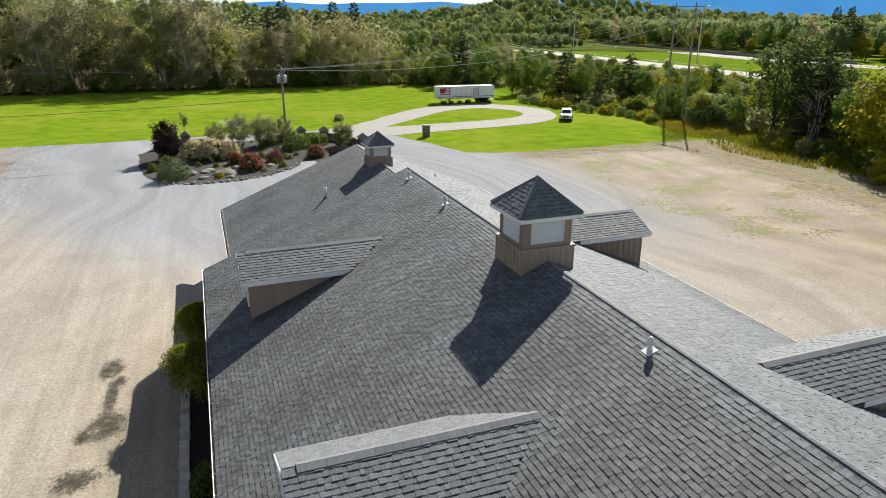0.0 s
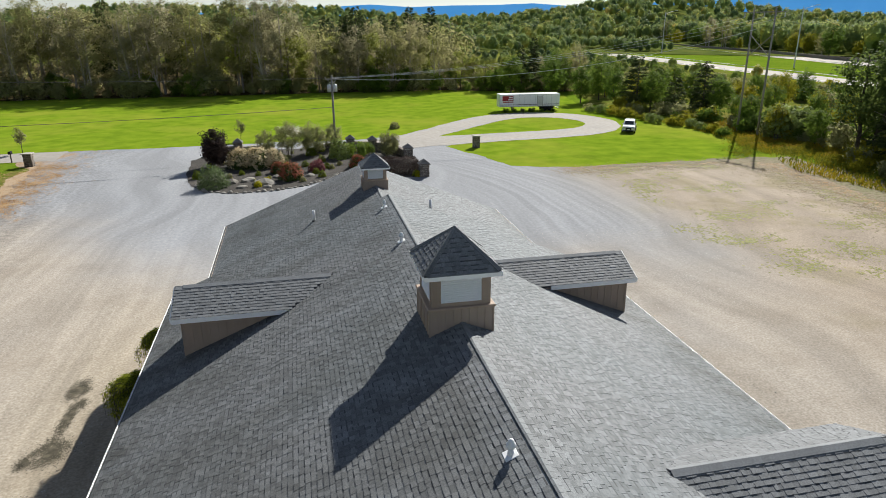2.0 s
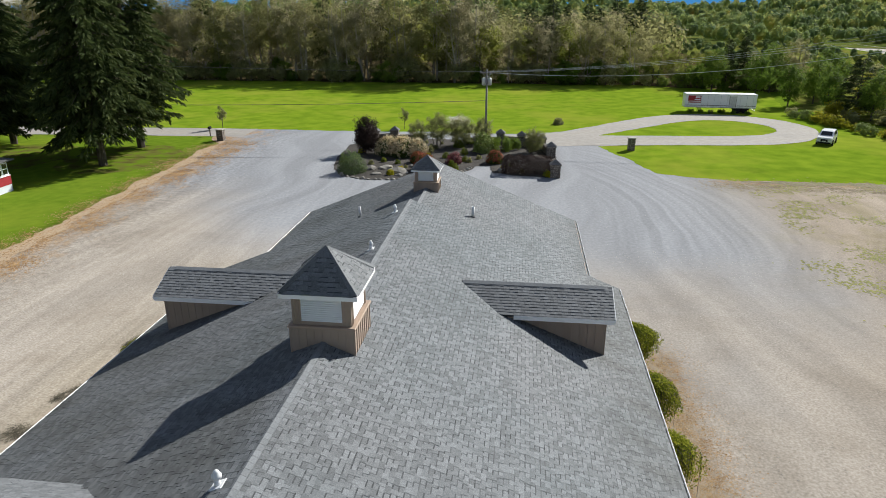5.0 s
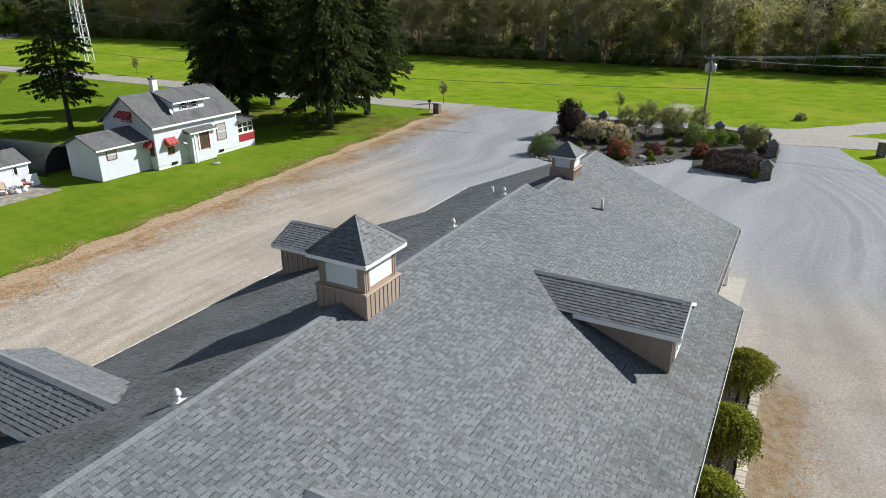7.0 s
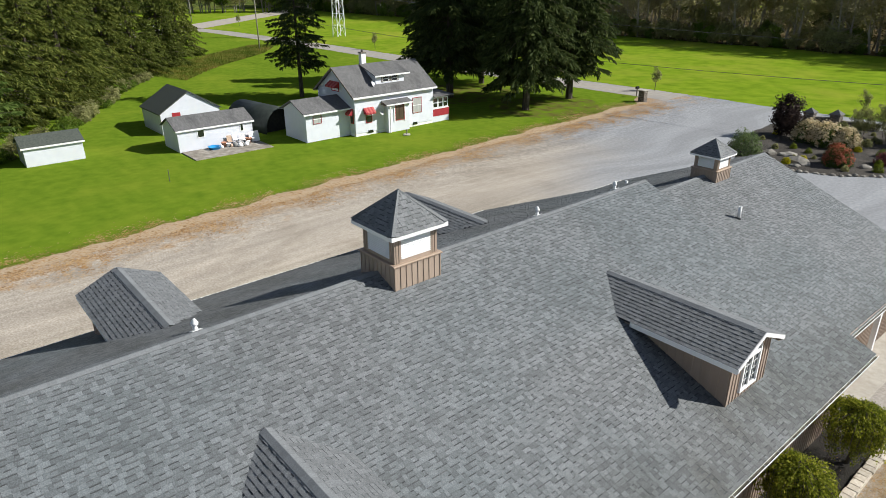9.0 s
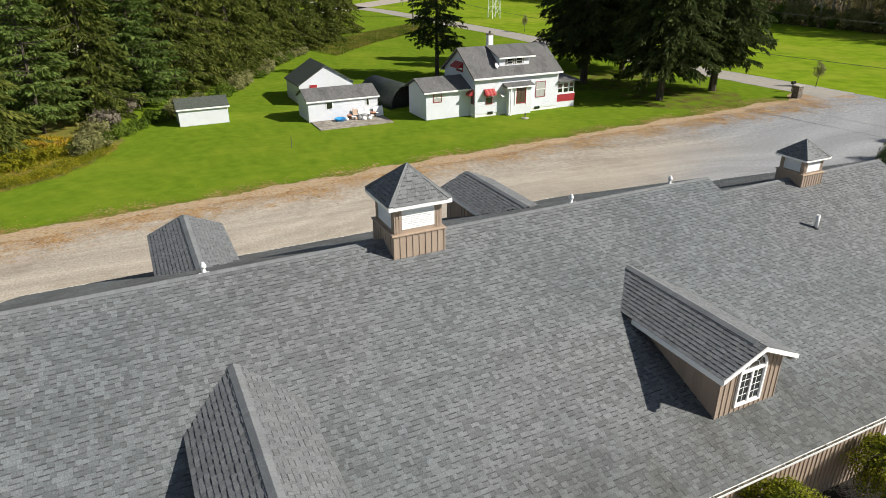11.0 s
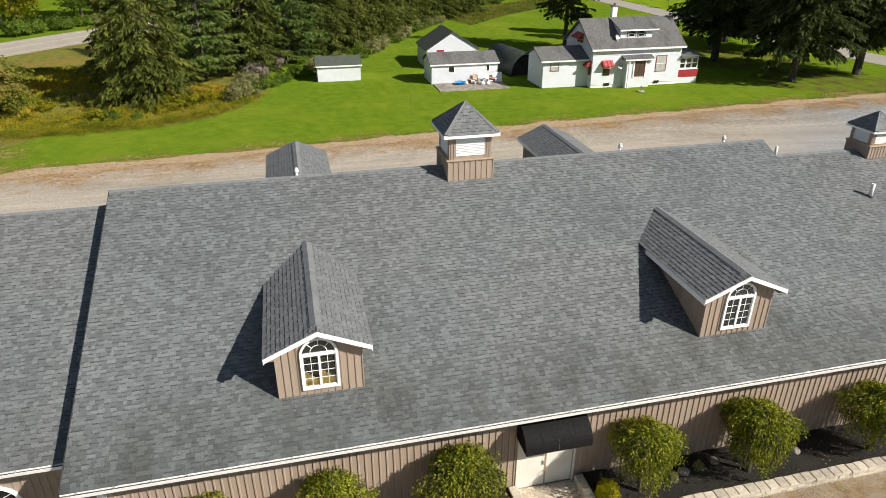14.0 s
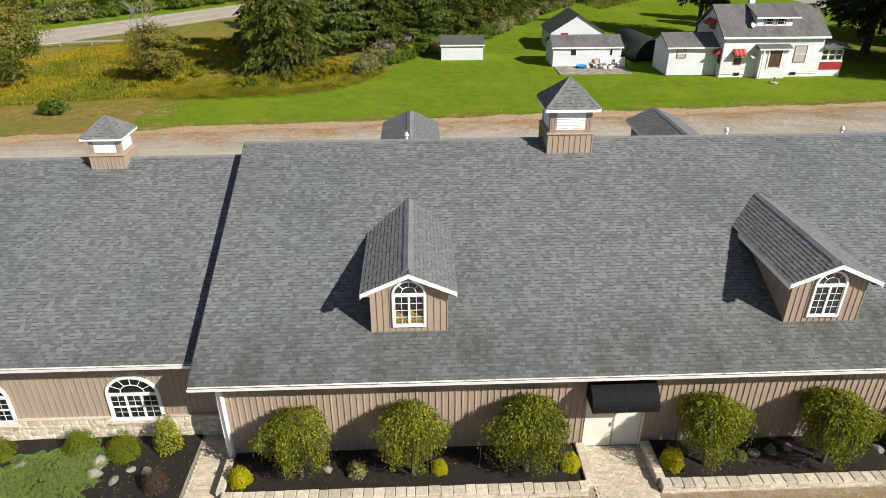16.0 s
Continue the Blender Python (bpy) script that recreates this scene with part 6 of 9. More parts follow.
L_RUST = foliage("leaves_olive_rust", [(0.08, 0.115, 0.018), (0.15, 0.185, 0.03), (0.24, 0.235, 0.05), (0.32, 0.22, 0.07)], 0.4, 0.1, 0.45, 0.6, 0.2)
ROUGH = [(-39, -29.5), (-41.5, -21.5), (-45, -15.5), (-53, -11), (-60, -20), (-72, -34), (-70, -44), (-60, -54), (-45, -62), (-36, -62), (-35, -50), (-37.5, -38)]
single("rough_meadow", rough_sheet("rough_meadow", [(-27.8, -30.3), (-34.5, -31.2), (-38.3, -28.0), (-38.6, -21.5), (-40.2, -15.8), (-43.8, -11.6), (-52, -8.2), (-62, -12), (-92, -37), (-76, -49), (-68, -55), (-52, -70), (-38, -86), (-25, -75), (-27.4, -40)], 0.012, 0.8, 0.5, 8),
       M_ROUGH, "rough orange and green meadow grass", "meadow", kind="structure")
tuft_field("goldenrod_patch", ROUGH, 46000, 0.42, L_FIELD, "weedy goldenrod and tall dry grass", "wild grass", 31)
L_GOLDROD = foliage("goldenrod_bloom", [(0.07, 0.11, 0.014), (0.15, 0.18, 0.02), (0.30, 0.27, 0.02), (0.52, 0.38, 0.02)], 0.8, 0.1, 0.3, 0.7)


def weed_bank(name, line, width, count, h, leaves, label, seed):
    """Bushy weeds along a line: loose leafy mounds of uneven height, ragged at the edge."""
    r = np.random.default_rng(seed)
    pts = np.array(along(line, 0.5, 0.3, seed))
    c = pts[r.integers(0, len(pts), count)] + r.normal(size=(count, 2)) * width
    tall = h * (0.55 + 0.75 * np.array([noise.noise((x * 0.5, y * 0.5, seed)) for x, y in c])).clip(0.2, 1.3)
    m = 26
    p = np.repeat(np.column_stack([c, np.zeros(count)]), m, axis=0)
    t = np.repeat(tall, m)
    p[:, 2] = t * r.uniform(0.05, 1, len(p)) ** 0.7
    p[:, :2] += r.normal(size=(len(p), 2)) * (0.10 + 0.16 * h)
    return single(name, quads_mesh(name, leaf_quads(p, 0.11, r, 0.5, aspect=0.45)), leaves, label, "wild grass", kind="stuff")


weed_bank("goldenrod_edge", [(-38.6, -31), (-39.2, -24), (-39.8, -20), (-41.2, -16.2), (-44.4, -13), (-50, -10.4)], 0.75, 1500, 0.85, L_GOLDROD, "tall yellow goldenrod along the lawn edge", 34)
weed_bank("meadow_weeds", [(-42, -30), (-44, -25), (-46, -20), (-50, -16)], 1.6, 1100, 0.8, L_GOLDROD, "leafy weeds and goldenrod below the spruces", 35)
tuft_field("goldenrod_strip", [(-98, 28), (-112, 40), (-126, 56), (-140, 66), (-142, 60), (-130, 44), (-112, 24)], 16000, 0.6, L_RUST, "band of yellow goldenrod by the lane", "wild grass", 32)
tuft_field("east_weeds", [(53, 86), (57, 77), (55.5, 64), (53.5, 53), (50.5, 44), (52, 34), (56, 20), (72, 20), (74, 60), (70, 84)], 24000, 0.6, L_FIELD, "tall weeds below the roadside trees", "wild grass", 33)
weed_bank("pole_weeds", [(50, 54), (54, 58), (57, 64), (60, 60), (57, 54), (61, 56), (64, 60), (60, 50), (57, 47), (63, 50)], 1.1, 1500, 0.75, L_GOLDROD, "yellow-green weeds round the poles", 36)
plant("dark_spruce", OPEN_PINE, 66.5, 46.5, 0, 0.62, 40, "dark narrow conifer behind a bare tree", "tree")
plant("edge_tree", LIVELY[1], 60.5, 36.0, 0, 0.72, 75, "green leafy tree at the yard edge", "tree")
plant("crab_tree", broadleaf(151, 6.2, 3.0, 0.17, 130, 70, M_BARK, L_RUST, 0.05, 0.1, 3, 0.8), -45.5, -33.5, 0, 1.0, 0, "small olive and rust tree in the meadow", "tree")
plant("meadow_tree", broadleaf(152, 10.5, 4.2, 0.2, 190, 70, M_PALEBARK, L_RUST, 0.05, 0.16, 2, 1.0), -43.5, -48.5, 0, 1.0, 0, "leafy light green tree in the meadow", "tree")
scrub(along([(-40.5, -24.5), (-43.5, -19.5), (-47, -15), (-51, -12)], 1.5, 0.5, 25) + [(-44, -31), (-47.5, -30.5), (-43, -35.5)], ["yellow", "green", "yellow"], "meadow weeds", 0.35, 0.75, 26, "low leafy weeds at the lawn edge")
scrub([(-33.2, -39), (-50, -11.8), (-53.5, -11)], ["green", "olive"], "meadow shrubs", 0.6, 0.95, 21)
scrub([(-56.3, -10.2), (-57.6, -10.0), (-64.5, -7.8)], ["twig"], "twiggy shrubs", 0.8, 1.15, 27, "grey-brown twiggy dead shrub below the spruces")
# wood beyond the side road
for i in range(46):
    t = i / 45
    d = prand.uniform(0, 16)
    x, y = -72 - 112 * t + prand.uniform(-2, 2) - 0.7 * d, -86 + 112 * t + prand.uniform(-2, 2) - 0.7 * d
    plant("roadside_wood_tree", (LIVELY + YELLOWS[:1])[prand.randrange(4)], x, y, 0, prand.uniform(0.8, 1.25), prand.uniform(0, 360), "green tree beyond the highway", "tree", "wood beyond the highway")
scrub(along([(-70, -80), (-95, -58), (-120, -34), (-150, -5)], 2.6, 1.2, 23), ["green", "olive"], "highway edge scrub", 0.8, 1.5, 24)
bare2 = thing("bare_tree", (-51.5, -37.2, 0), "leafless pale grey tree behind a crab tree", "tree")
part("trunk", BARE.mesh("trunk"), M_PALEBARK, bare2)
for i in range(11):
    plant("dark_far_pine", PINES[0], 246 + 3.0 * (i % 4) + prand.uniform(-2, 2), 118 + 8.5 * i, 0, prand.uniform(0.8, 1.05), 70 * i % 360, "tall dark pine beyond the highway", "tree", "far dark pines")
for i in range(38):
    y = 95 + 10.5 * i + prand.uniform(-4, 4)
    plant("far_roadside_tree", (YELLOWS + LIVELY + WOODS[3:4])[prand.randrange(6)], (234 + max(0, y - 210) * 0.19) + prand.uniform(-2, 10), y, 0, prand.uniform(0.6, 1.15), prand.uniform(0, 360), "autumn tree beyond the far carriageway", "tree", "far roadside trees")

# ---------------------------------------------------------------- far woods and hills
def far_woods(name, spots, size, seed, label, leaves=None, hearts=True):
    """Distant treetops as many loose leaf clusters."""
    r = np.random.default_rng(seed)
    pos, nor = [], []
    for x, y, z, h in spots:
        m = int((62 if size > 1 else 95) * (1 + (h > 8)))
        d = r.normal(size=(m, 3))
        d /= np.linalg.norm(d, axis=1, keepdims=True)
        d[:, 2] = np.abs(d[:, 2]) * np.where(r.uniform(size=m) < 0.75, 1, -0.7)
        nor.append(d.copy())
        d *= r.uniform(0.7, 1.05, (m, 1))
        pos.append(np.array([x, y, z + h * 0.55]) + d * np.array([h * 0.38, h * 0.38, h * 0.5]))
    p = np.concatenate(pos)
    q = [leaf_quads(p, size, r, 0.25, normals=np.concatenate(nor) * 4.5)]
    # leafy hearts that close the crowns
    u, w = np.meshgrid(np.arange(9) * math.tau / 9, np.array([-0.75, -0.2, 0.3, 0.7, 0.97]))
    for x, y, z, h in spots if hearts else ():
        k = r.uniform(0.55, 0.86, u.shape)
        c = np.sqrt(1 - w * w)
        g = np.stack([x + h * 0.38 * k * c * np.cos(u), y + h * 0.38 * k * c * np.sin(u), z + h * 0.55 + h * 0.5 * k * w], 2)
        n = np.roll(g, -1, axis=1)
        q.append(np.stack([g[:-1], n[:-1], n[1:], g[1:]], 2).reshape(-1, 4, 3))
    q = np.concatenate(q)
    return single(name, quads_mesh(name, q), leaves or L_FAR, label, "woods", kind="stuff")


spots = []
fr = random.Random(77)
while len(spots) < 2800:
    a = fr.uniform(radians(22), radians(118))
    r = 540 + 460 * fr.random()
    x, y = r * math.cos(a), 40 + r * math.sin(a)
    spots.append((x, y, hill(x, y) - 0.5, 6 + 10 * fr.random() ** 1.3))
far_woods("hill_woods", spots, 1.5, 41, "distant wooded hills turning autumn colours")
spots = [(fr.uniform(240, 320) + max(0, y - 210) * 0.19, y, 0, fr.uniform(8, 17)) for y in [fr.uniform(30, 560) for _ in range(720)]]
spots += [(60 + 270 * t + fr.uniform(-15, 15), 470 + 90 * t + fr.uniform(-20, 20), 0, fr.uniform(9, 15)) for t in [fr.random() for _ in range(120)]]
spots += [(fr.uniform(178, 205), fr.uniform(330, 520), 0, fr.uniform(5, 9)) for _ in range(60)]
spots += [(fr.uniform(180, 212), fr.uniform(330, 430), 0, fr.uniform(4, 8)) for _ in range(60)]
spots += [(fr.uniform(104, 140), fr.uniform(290, 430), 0, fr.uniform(6, 10)) for _ in range(60)]
spots += [(fr.uniform(62, 128), fr.uniform(150, 330), 0, fr.uniform(2, 4.5)) for _ in range(170)]
far_woods("valley_woods", spots, 0.85, 42, "woods filling the valley behind the field")
far_woods("wood_interior", [(fr.uniform(-330, 60), fr.uniform(166, 280), 0, fr.uniform(12, 18)) for _ in range(430)], 0.75, 43, "thin autumn wood rising behind its edge", L_FOREST, False)
# distance haze painted as blue base colour and a matching glow
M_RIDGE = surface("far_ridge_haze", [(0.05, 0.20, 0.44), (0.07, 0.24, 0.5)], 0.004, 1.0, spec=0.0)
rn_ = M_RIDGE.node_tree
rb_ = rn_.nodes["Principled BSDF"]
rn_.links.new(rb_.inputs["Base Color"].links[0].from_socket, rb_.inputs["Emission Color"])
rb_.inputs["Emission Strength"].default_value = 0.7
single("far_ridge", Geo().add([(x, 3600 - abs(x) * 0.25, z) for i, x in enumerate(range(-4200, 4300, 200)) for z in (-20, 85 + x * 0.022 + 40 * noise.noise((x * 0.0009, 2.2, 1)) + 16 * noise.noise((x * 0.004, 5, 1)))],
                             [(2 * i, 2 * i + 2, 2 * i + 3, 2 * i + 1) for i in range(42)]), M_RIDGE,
       "far ridge on the horizon, glowing in painted blue haze", "backdrop", kind="structure")

# ---------------------------------------------------------------- white house
house = thing("white_house", (-44.5, 27.0, 0.0), "white farmhouse with grey roof and red awnings", "house")
# local: x east, y north; main block x -7.6..0, y 0..11
part("foundation", Geo().box(-7.55, -0.05, 0.05, 10.95, 0, 0.5), M_WHITE, house, "white painted foundation")


def clapboards(nm, x0, x1, y0, y1, z0, z1, parent):
    """A wall with lapped boards on its east and south faces."""
    w = part(nm, Geo().box(x0, x1, y0, y1, z0, z1), M_HOUSE, parent)
    for i in range(int((z1 - z0) / 0.2)):
        z, e = z0 + 0.2 * i, 0.018
        for a, b, n2 in (((x1, y0), (x1, y1), (1, 0)), ((x0, y0), (x1, y0), (0, -1))):
            g = Geo().add([(a[0] + n2[0] * e, a[1] + n2[1] * e, z), (b[0] + n2[0] * e, b[1] + n2[1] * e, z), (b[0] + n2[0] * 0.003, b[1] + n2[1] * 0.003, z + 0.19),
                           (a[0] + n2[0] * 0.003, a[1] + n2[1] * 0.003, z + 0.19), (a[0], a[1], z), (b[0], b[1], z)], [(0, 1, 2, 3), (4, 5, 1, 0)])
            part("clapboard", g, M_HOUSE, w)
    return w


clapboards("wall", -7.6, 0, 0, 11, 0.35, 4.6, house)
zr, ze = 7.15, 4.62
for y in (0.0, 10.92):
    part("gable_wall", Geo().prism([(-7.6, 4.6), (0, 4.6), (-3.8, zr - 0.1)], "y", y, y + 0.08), M_HOUSE, house)
for sx in (1, -1):
    e, p = -3.8 + sx * 4.2, -3.8
    zz = zr - (zr - 4.6) * 4.2 / 3.8
    part("roof", Geo().prism([(p, zr), (e, zz), (e, zz - 0.12), (p, zr - 0.14)], "y", -0.35, 11.35), M_GREYROOF, house, "weathered grey shingle roof")
    part("fascia", Geo().box(*sorted((e, e + sx * 0.04)), -0.35, 11.35, zz - 0.2, zz + 0.0), M_WHITE, house)
    part("rake_board", Geo().prism([(p, zr + 0.01), (e, zz + 0.01), (e, zz - 0.2), (p, zr - 0.2)], "y", -0.39, -0.35), M_DARKSTONE, house, "dark rake board")
# shed dormer on the east slope
part("dormer", Geo().prism([(-3.6, 4.9), (-0.95, 4.7), (-0.95, 6.14), (-3.6, 6.98)], "y", 3.55, 7.5), M_HOUSE, house)
part("dormer_roof", Geo().prism([(-3.75, 7.19), (-0.6, 6.2), (-0.6, 6.1), (-3.75, 7.07)], "y", 3.3, 8.1), M_GREYROOF, house)
part("dormer_fascia", Geo().box(-0.598, -0.56, 3.3, 8.1, 6.04, 6.2), M_WHITE, house)


def house_window(xf, y0, y1, z0, z1, parent, trim=None, glass=None):
    b = 0.04
    w = part("window", Geo().box(xf, xf + 0.05, y0 - b, y1 + b, z0 - 0.05, z0).box(xf, xf + 0.05, y0 - b, y1 + b, z1, z1 + 0.05).box(xf, xf + 0.05, y0 - b, y0, z0, z1)
             .box(xf, xf + 0.05, y1, y1 + b, z0, z1), trim or M_RED, parent)
    part("pane", Geo().box(xf + 0.002, xf + 0.012, y0, y1, z0, z1), glass or M_DARKGLASS, w)
    part("sash", Geo().box(xf + 0.012, xf + 0.035, y0, y1, (z0 + z1) / 2 - 0.03, (z0 + z1) / 2 + 0.03), M_WHITE, w)
    return w


def awning(x, y, z, w, parent, rz=0, drop=0.55, out=0.6):
    n = 6
    for i in range(n):
        y0 = -w / 2 + w * i / n
        g = Geo().prism([(0, drop), (0.02, drop), (out, 0.05), (out, -0.12), (out - 0.02, -0.12), (out - 0.02, 0.03), (0, drop - 0.02)], "y", y0, y0 + w / n - 0.004)
        part("awning_strip", g.moved(pose(x, y, z, 0, 0, rz)), M_RED if i % 2 == 0 else M_AWN, parent)
    for s in (-1, 1):
        part("awning_side", Geo().prism([(0.01, drop - 0.03), (out - 0.02, 0.03), (out - 0.02, -0.1), (0.01, -0.1)], "y", s * w / 2 - 0.004, s * w / 2 + 0.004).moved(pose(x, y, z, 0, 0, rz)), M_RED, parent)


M_AWN = surface("faded_red_awning", [(0.42, 0.09, 0.08), (0.5, 0.13, 0.11)], 4, 0.7)
for y in (4.55, 5.8):
    house_window(-0.95, y, y + 0.72, 5.42, 6.0, house, M_WHITE)
    for a in (y - 0.2, y + 0.78):
        part("shutter", Geo().box(-0.945, -0.91, a, a + 0.14, 5.38, 6.04), M_DARKSTONE, house, "dark narrow shutter")
house_window(0.02, 1.4, 2.15, 1.4, 2.9, house)
awning(0.03, 1.75, 2.5, 1.3, house)
house_window(0.02, 7.95, 9.2, 1.6, 3.3, house, None, M_CURTAIN)
# entry bay
part("entry_bay", Geo().box(0.0, 0.7, 3.9, 6.9, 0.0, 3.1), M_HOUSE, house)
part("entry_roof", Geo().prism([(-0.05, 3.55), (1.05, 3.2), (1.05, 3.08), (-0.05, 3.1)], "y", 3.5, 7.2), M_GREYROOF, house)
ew = part("entry_window", Geo().box(0.70, 0.76, 4.86, 4.93, 1.25, 3.02).box(0.70, 0.76, 6.12, 6.19, 1.25, 3.02).box(0.70, 0.76, 4.93, 6.12, 1.25, 1.31).box(0.70, 0.76, 4.93, 6.12, 2.96, 3.02), M_RED, house, "red framed entry window")
part("pane", Geo().box(0.70, 0.712, 4.93, 6.12, 1.31, 2.96), M_BROWNPANE, ew, "glass with brown curtains behind")
part("surround", Geo().box(0.70, 0.78, 4.72, 4.86, 1.15, 3.06).box(0.70, 0.78, 6.19, 6.33, 1.15, 3.06), M_WHITE, ew)
part("entry_fascia", Geo().box(1.05, 1.09, 3.5, 7.2, 3.06, 3.21), M_WHITE, house)
part("entry_post", Geo().box(0.86, 0.98, 4.05, 4.17, 0.0, 3.12), M_WHITE, house)
for y in (1.6, 7.9):
    part("cellar_window", Geo().box(0.0, 0.03, y, y + 0.7, 0.2, 0.5), M_DARKGLASS, house)
# sun porch at the north end
part("porch", Geo().box(-4.5, -0.15, 11.0, 13.6, 0, 0.7), M_HOUSE, house)
part("porch_panel", Geo().box(-4.5, -0.12, 11.0, 13.62, 0.7, 1.6), M_RED, house, "dark red porch panelling")
part("porch_band", Geo().box(-4.4, -0.16, 11.0, 13.5, 1.6, 3.02), M_HOUSE, house)
for i in range(3):
    y = 11.16 + i * 0.8
    pw = part("porch_window", Geo().box(-0.16, -0.13, y - 0.03, y + 0.66, 1.72, 2.86), M_WHITE, house)
    for z in (1.78, 2.33):
        part("pane", Geo().box(-0.13, -0.12, y + 0.03, y + 0.6, z, z + 0.47), M_DARKGLASS, pw)
part("porch_rail", Geo().box(-0.2, -0.08, 11.0, 13.6, 1.56, 1.64), M_WHITE, house)
part("porch_roof", Geo().prism([(-4.8, 3.45), (0.35, 3.15), (0.35, 3.02), (-4.8, 3.3)], "y", 11.0, 14.0), M_GREYROOF, house)
# south wing
clapboards("wing_wall", -5.8, -1.1, -5.45, 0, 0.05, 3.15, house)
part("wing_gable", Geo().prism([(-5.8, 3.15), (-1.1, 3.15), (-3.45, 4.15)], "y", -5.45, -5.39), M_HOUSE, house)
for sx in (1, -1):
    e = -3.45 + sx * 2.75
    part("wing_roof", Geo().prism([(-3.45, 4.27), (e, 3.11), (e, 3.0), (-3.45, 4.15)], "y", -5.85, 0.0), M_GREYROOF, house, "grey shingle wing roof")
    part("fascia", Geo().box(*sorted((e, e + sx * 0.04)), -5.85, 0.0, 2.95, 3.11), M_WHITE, house)
house_window(-1.08, -4.55, -3.6, 1.95, 2.85, house, None, M_CURTAIN)
# south gable window and awnings turned to the south
gw = part("gable_window", Geo().box(-4.5, -2.9, -0.05, -0.015, 4.55, 5.6), M_RED, house)
part("pane", Geo().box(-4.38, -3.02, -0.06, -0.051, 4.65, 5.5), M_DARKGLASS, gw)
awning(-3.7, -0.06, 5.15, 1.9, house, -90, 0.5, 0.7)
sw = part("side_window", Geo().box(-0.9, -0.25, -0.05, -0.02, 1.4, 2.8), M_RED, house)
part("pane", Geo().box(-0.82, -0.33, -0.06, -0.051, 1.5, 2.7), M_DARKGLASS, sw)
awning(-0.58, -0.06, 2.5, 0.8, house, -90)
ch = part("chimney", Geo().box(-4.3, -3.75, 3.7, 4.3, 6.6, 8.3), M_WHITE, house, "white painted brick chimney")
part("chimney_cap", Geo().box(-4.36, -3.69, 3.64, 4.36, 8.3, 8.42), M_DARKSTONE, ch)
part("chimney_pot", Geo().lathe(-4.02, 4.0, [(0.16, 8.42), (0.14, 8.7), (0.11, 8.7)], 10), M_DARKSTONE, ch)
for x, y, z, ax in ((-0.9, 3.1, 5.3, 30), (0.35, 3.2, 2.4, 20)):
    d = thing("satellite_dish", (-44.5 + x, 27 + y, z), "small grey satellite dish on the house", "satellite dish", "dishes")
    m = pose(0, 0, 0, 0, 65, ax)
    part("reflector", Geo().lathe(0, 0, [(0.05, 0.0), (0.2, 0.03), (0.36, 0.1), (0.38, 0.12), (0.34, 0.11), (0.0, 0.02)], 14).moved(m), M_GALV, d, "", True)
    part("arm", Geo().tube([(0, 0, -0.5), (0, 0, -0.1), tuple(m @ Vector((0, 0, 0.0)))], 0.025, 6), M_GALV, d)
    part("feed", Geo().tube([tuple(m @ Vector((0.3, 0, 0.08))), tuple(m @ Vector((0.1, 0, 0.45)))], 0.02, 5), M_GALV, d)


def shed(name, x, y, w, d, h, rise, roof, label, pent=False, over=0.2, along_y=True):
    """A white outbuilding; w along y, d along x; its front faces east."""
    s = thing(name, (x, y, 0), label, "shed")
    part("wall", Geo().box(-d, 0, 0, w, 0, h), M_HOUSE, s)
    for k in range(int(h / 0.25)):
        part("board_line", Geo().box(0.0, 0.012, 0, w, 0.06 + 0.25 * k, 0.27 + 0.25 * k), M_HOUSE, s)
    if along_y:
        for sx in (1, -1):
            m = -d / 2
            e = m + sx * (d / 2 + over)
            zz = h - rise * over / (d / 2)
            part("roof", Geo().prism([(m, h + rise), (e, zz), (e, zz - 0.1), (m, h + rise - 0.12)], "y", -over, w + over), roof, s)
            part("fascia", Geo().box(*sorted((e, e + sx * 0.03)), -over, w + over, zz - 0.16, zz), M_WHITE, s)
        for yy in (0.0, w - 0.06):
            part("gable_wall", Geo().prism([(-d, h), (0, h), (-d / 2, h + rise - 0.1)], "y", yy, yy + 0.06), M_HOUSE, s)
    else:
        for sy in (1, -1):
            m = w / 2
            e = m + sy * (w / 2 + over)
            zz = h - rise * over / (w / 2)
            part("roof", Geo().prism([(m, h + rise), (e, zz), (e, zz - 0.1), (m, h + rise - 0.12)], "x", -d - over, over), roof, s)
        for xx in (-d, -0.06):
            part("gable_wall", Geo().prism([(0, h), (w, h), (w / 2, h + rise - 0.1)], "x", xx, xx + 0.06), M_HOUSE, s)
    return s


shed("small_shed", -54.9, -3.05, 5.1, 3.4, 1.95, 0.75, M_DARKROOF, "long low white shed with dark roof")
pump = shed("patio_shed", -50.6, 9.8, 8.0, 4.2, 2.35, 0.95, M_GREYROOF, "white shed with grey roof beside a patio")
for y0, y1 in ((2.0, 2.75), (6.6, 7.0)):
    w = part("window", Geo().box(0.02, 0.05, y0, y1, 1.25, 2.05), M_WHITE, pump)
    part("pane", Geo().box(0.05, 0.06, y0 + 0.07, y1 - 0.07, 1.32, 1.98), M_DARKGLASS, w)
gar = shed("garage", -59.6, 11.2, 6.8, 6.4, 2.5, 2.1, M_DARKROOF, "white garage with green-black gable roof", along_y=False)
part("window", Geo().box(0.01, 0.05, 1.3, 2.2, 1.9, 2.35), M_RED, gar)
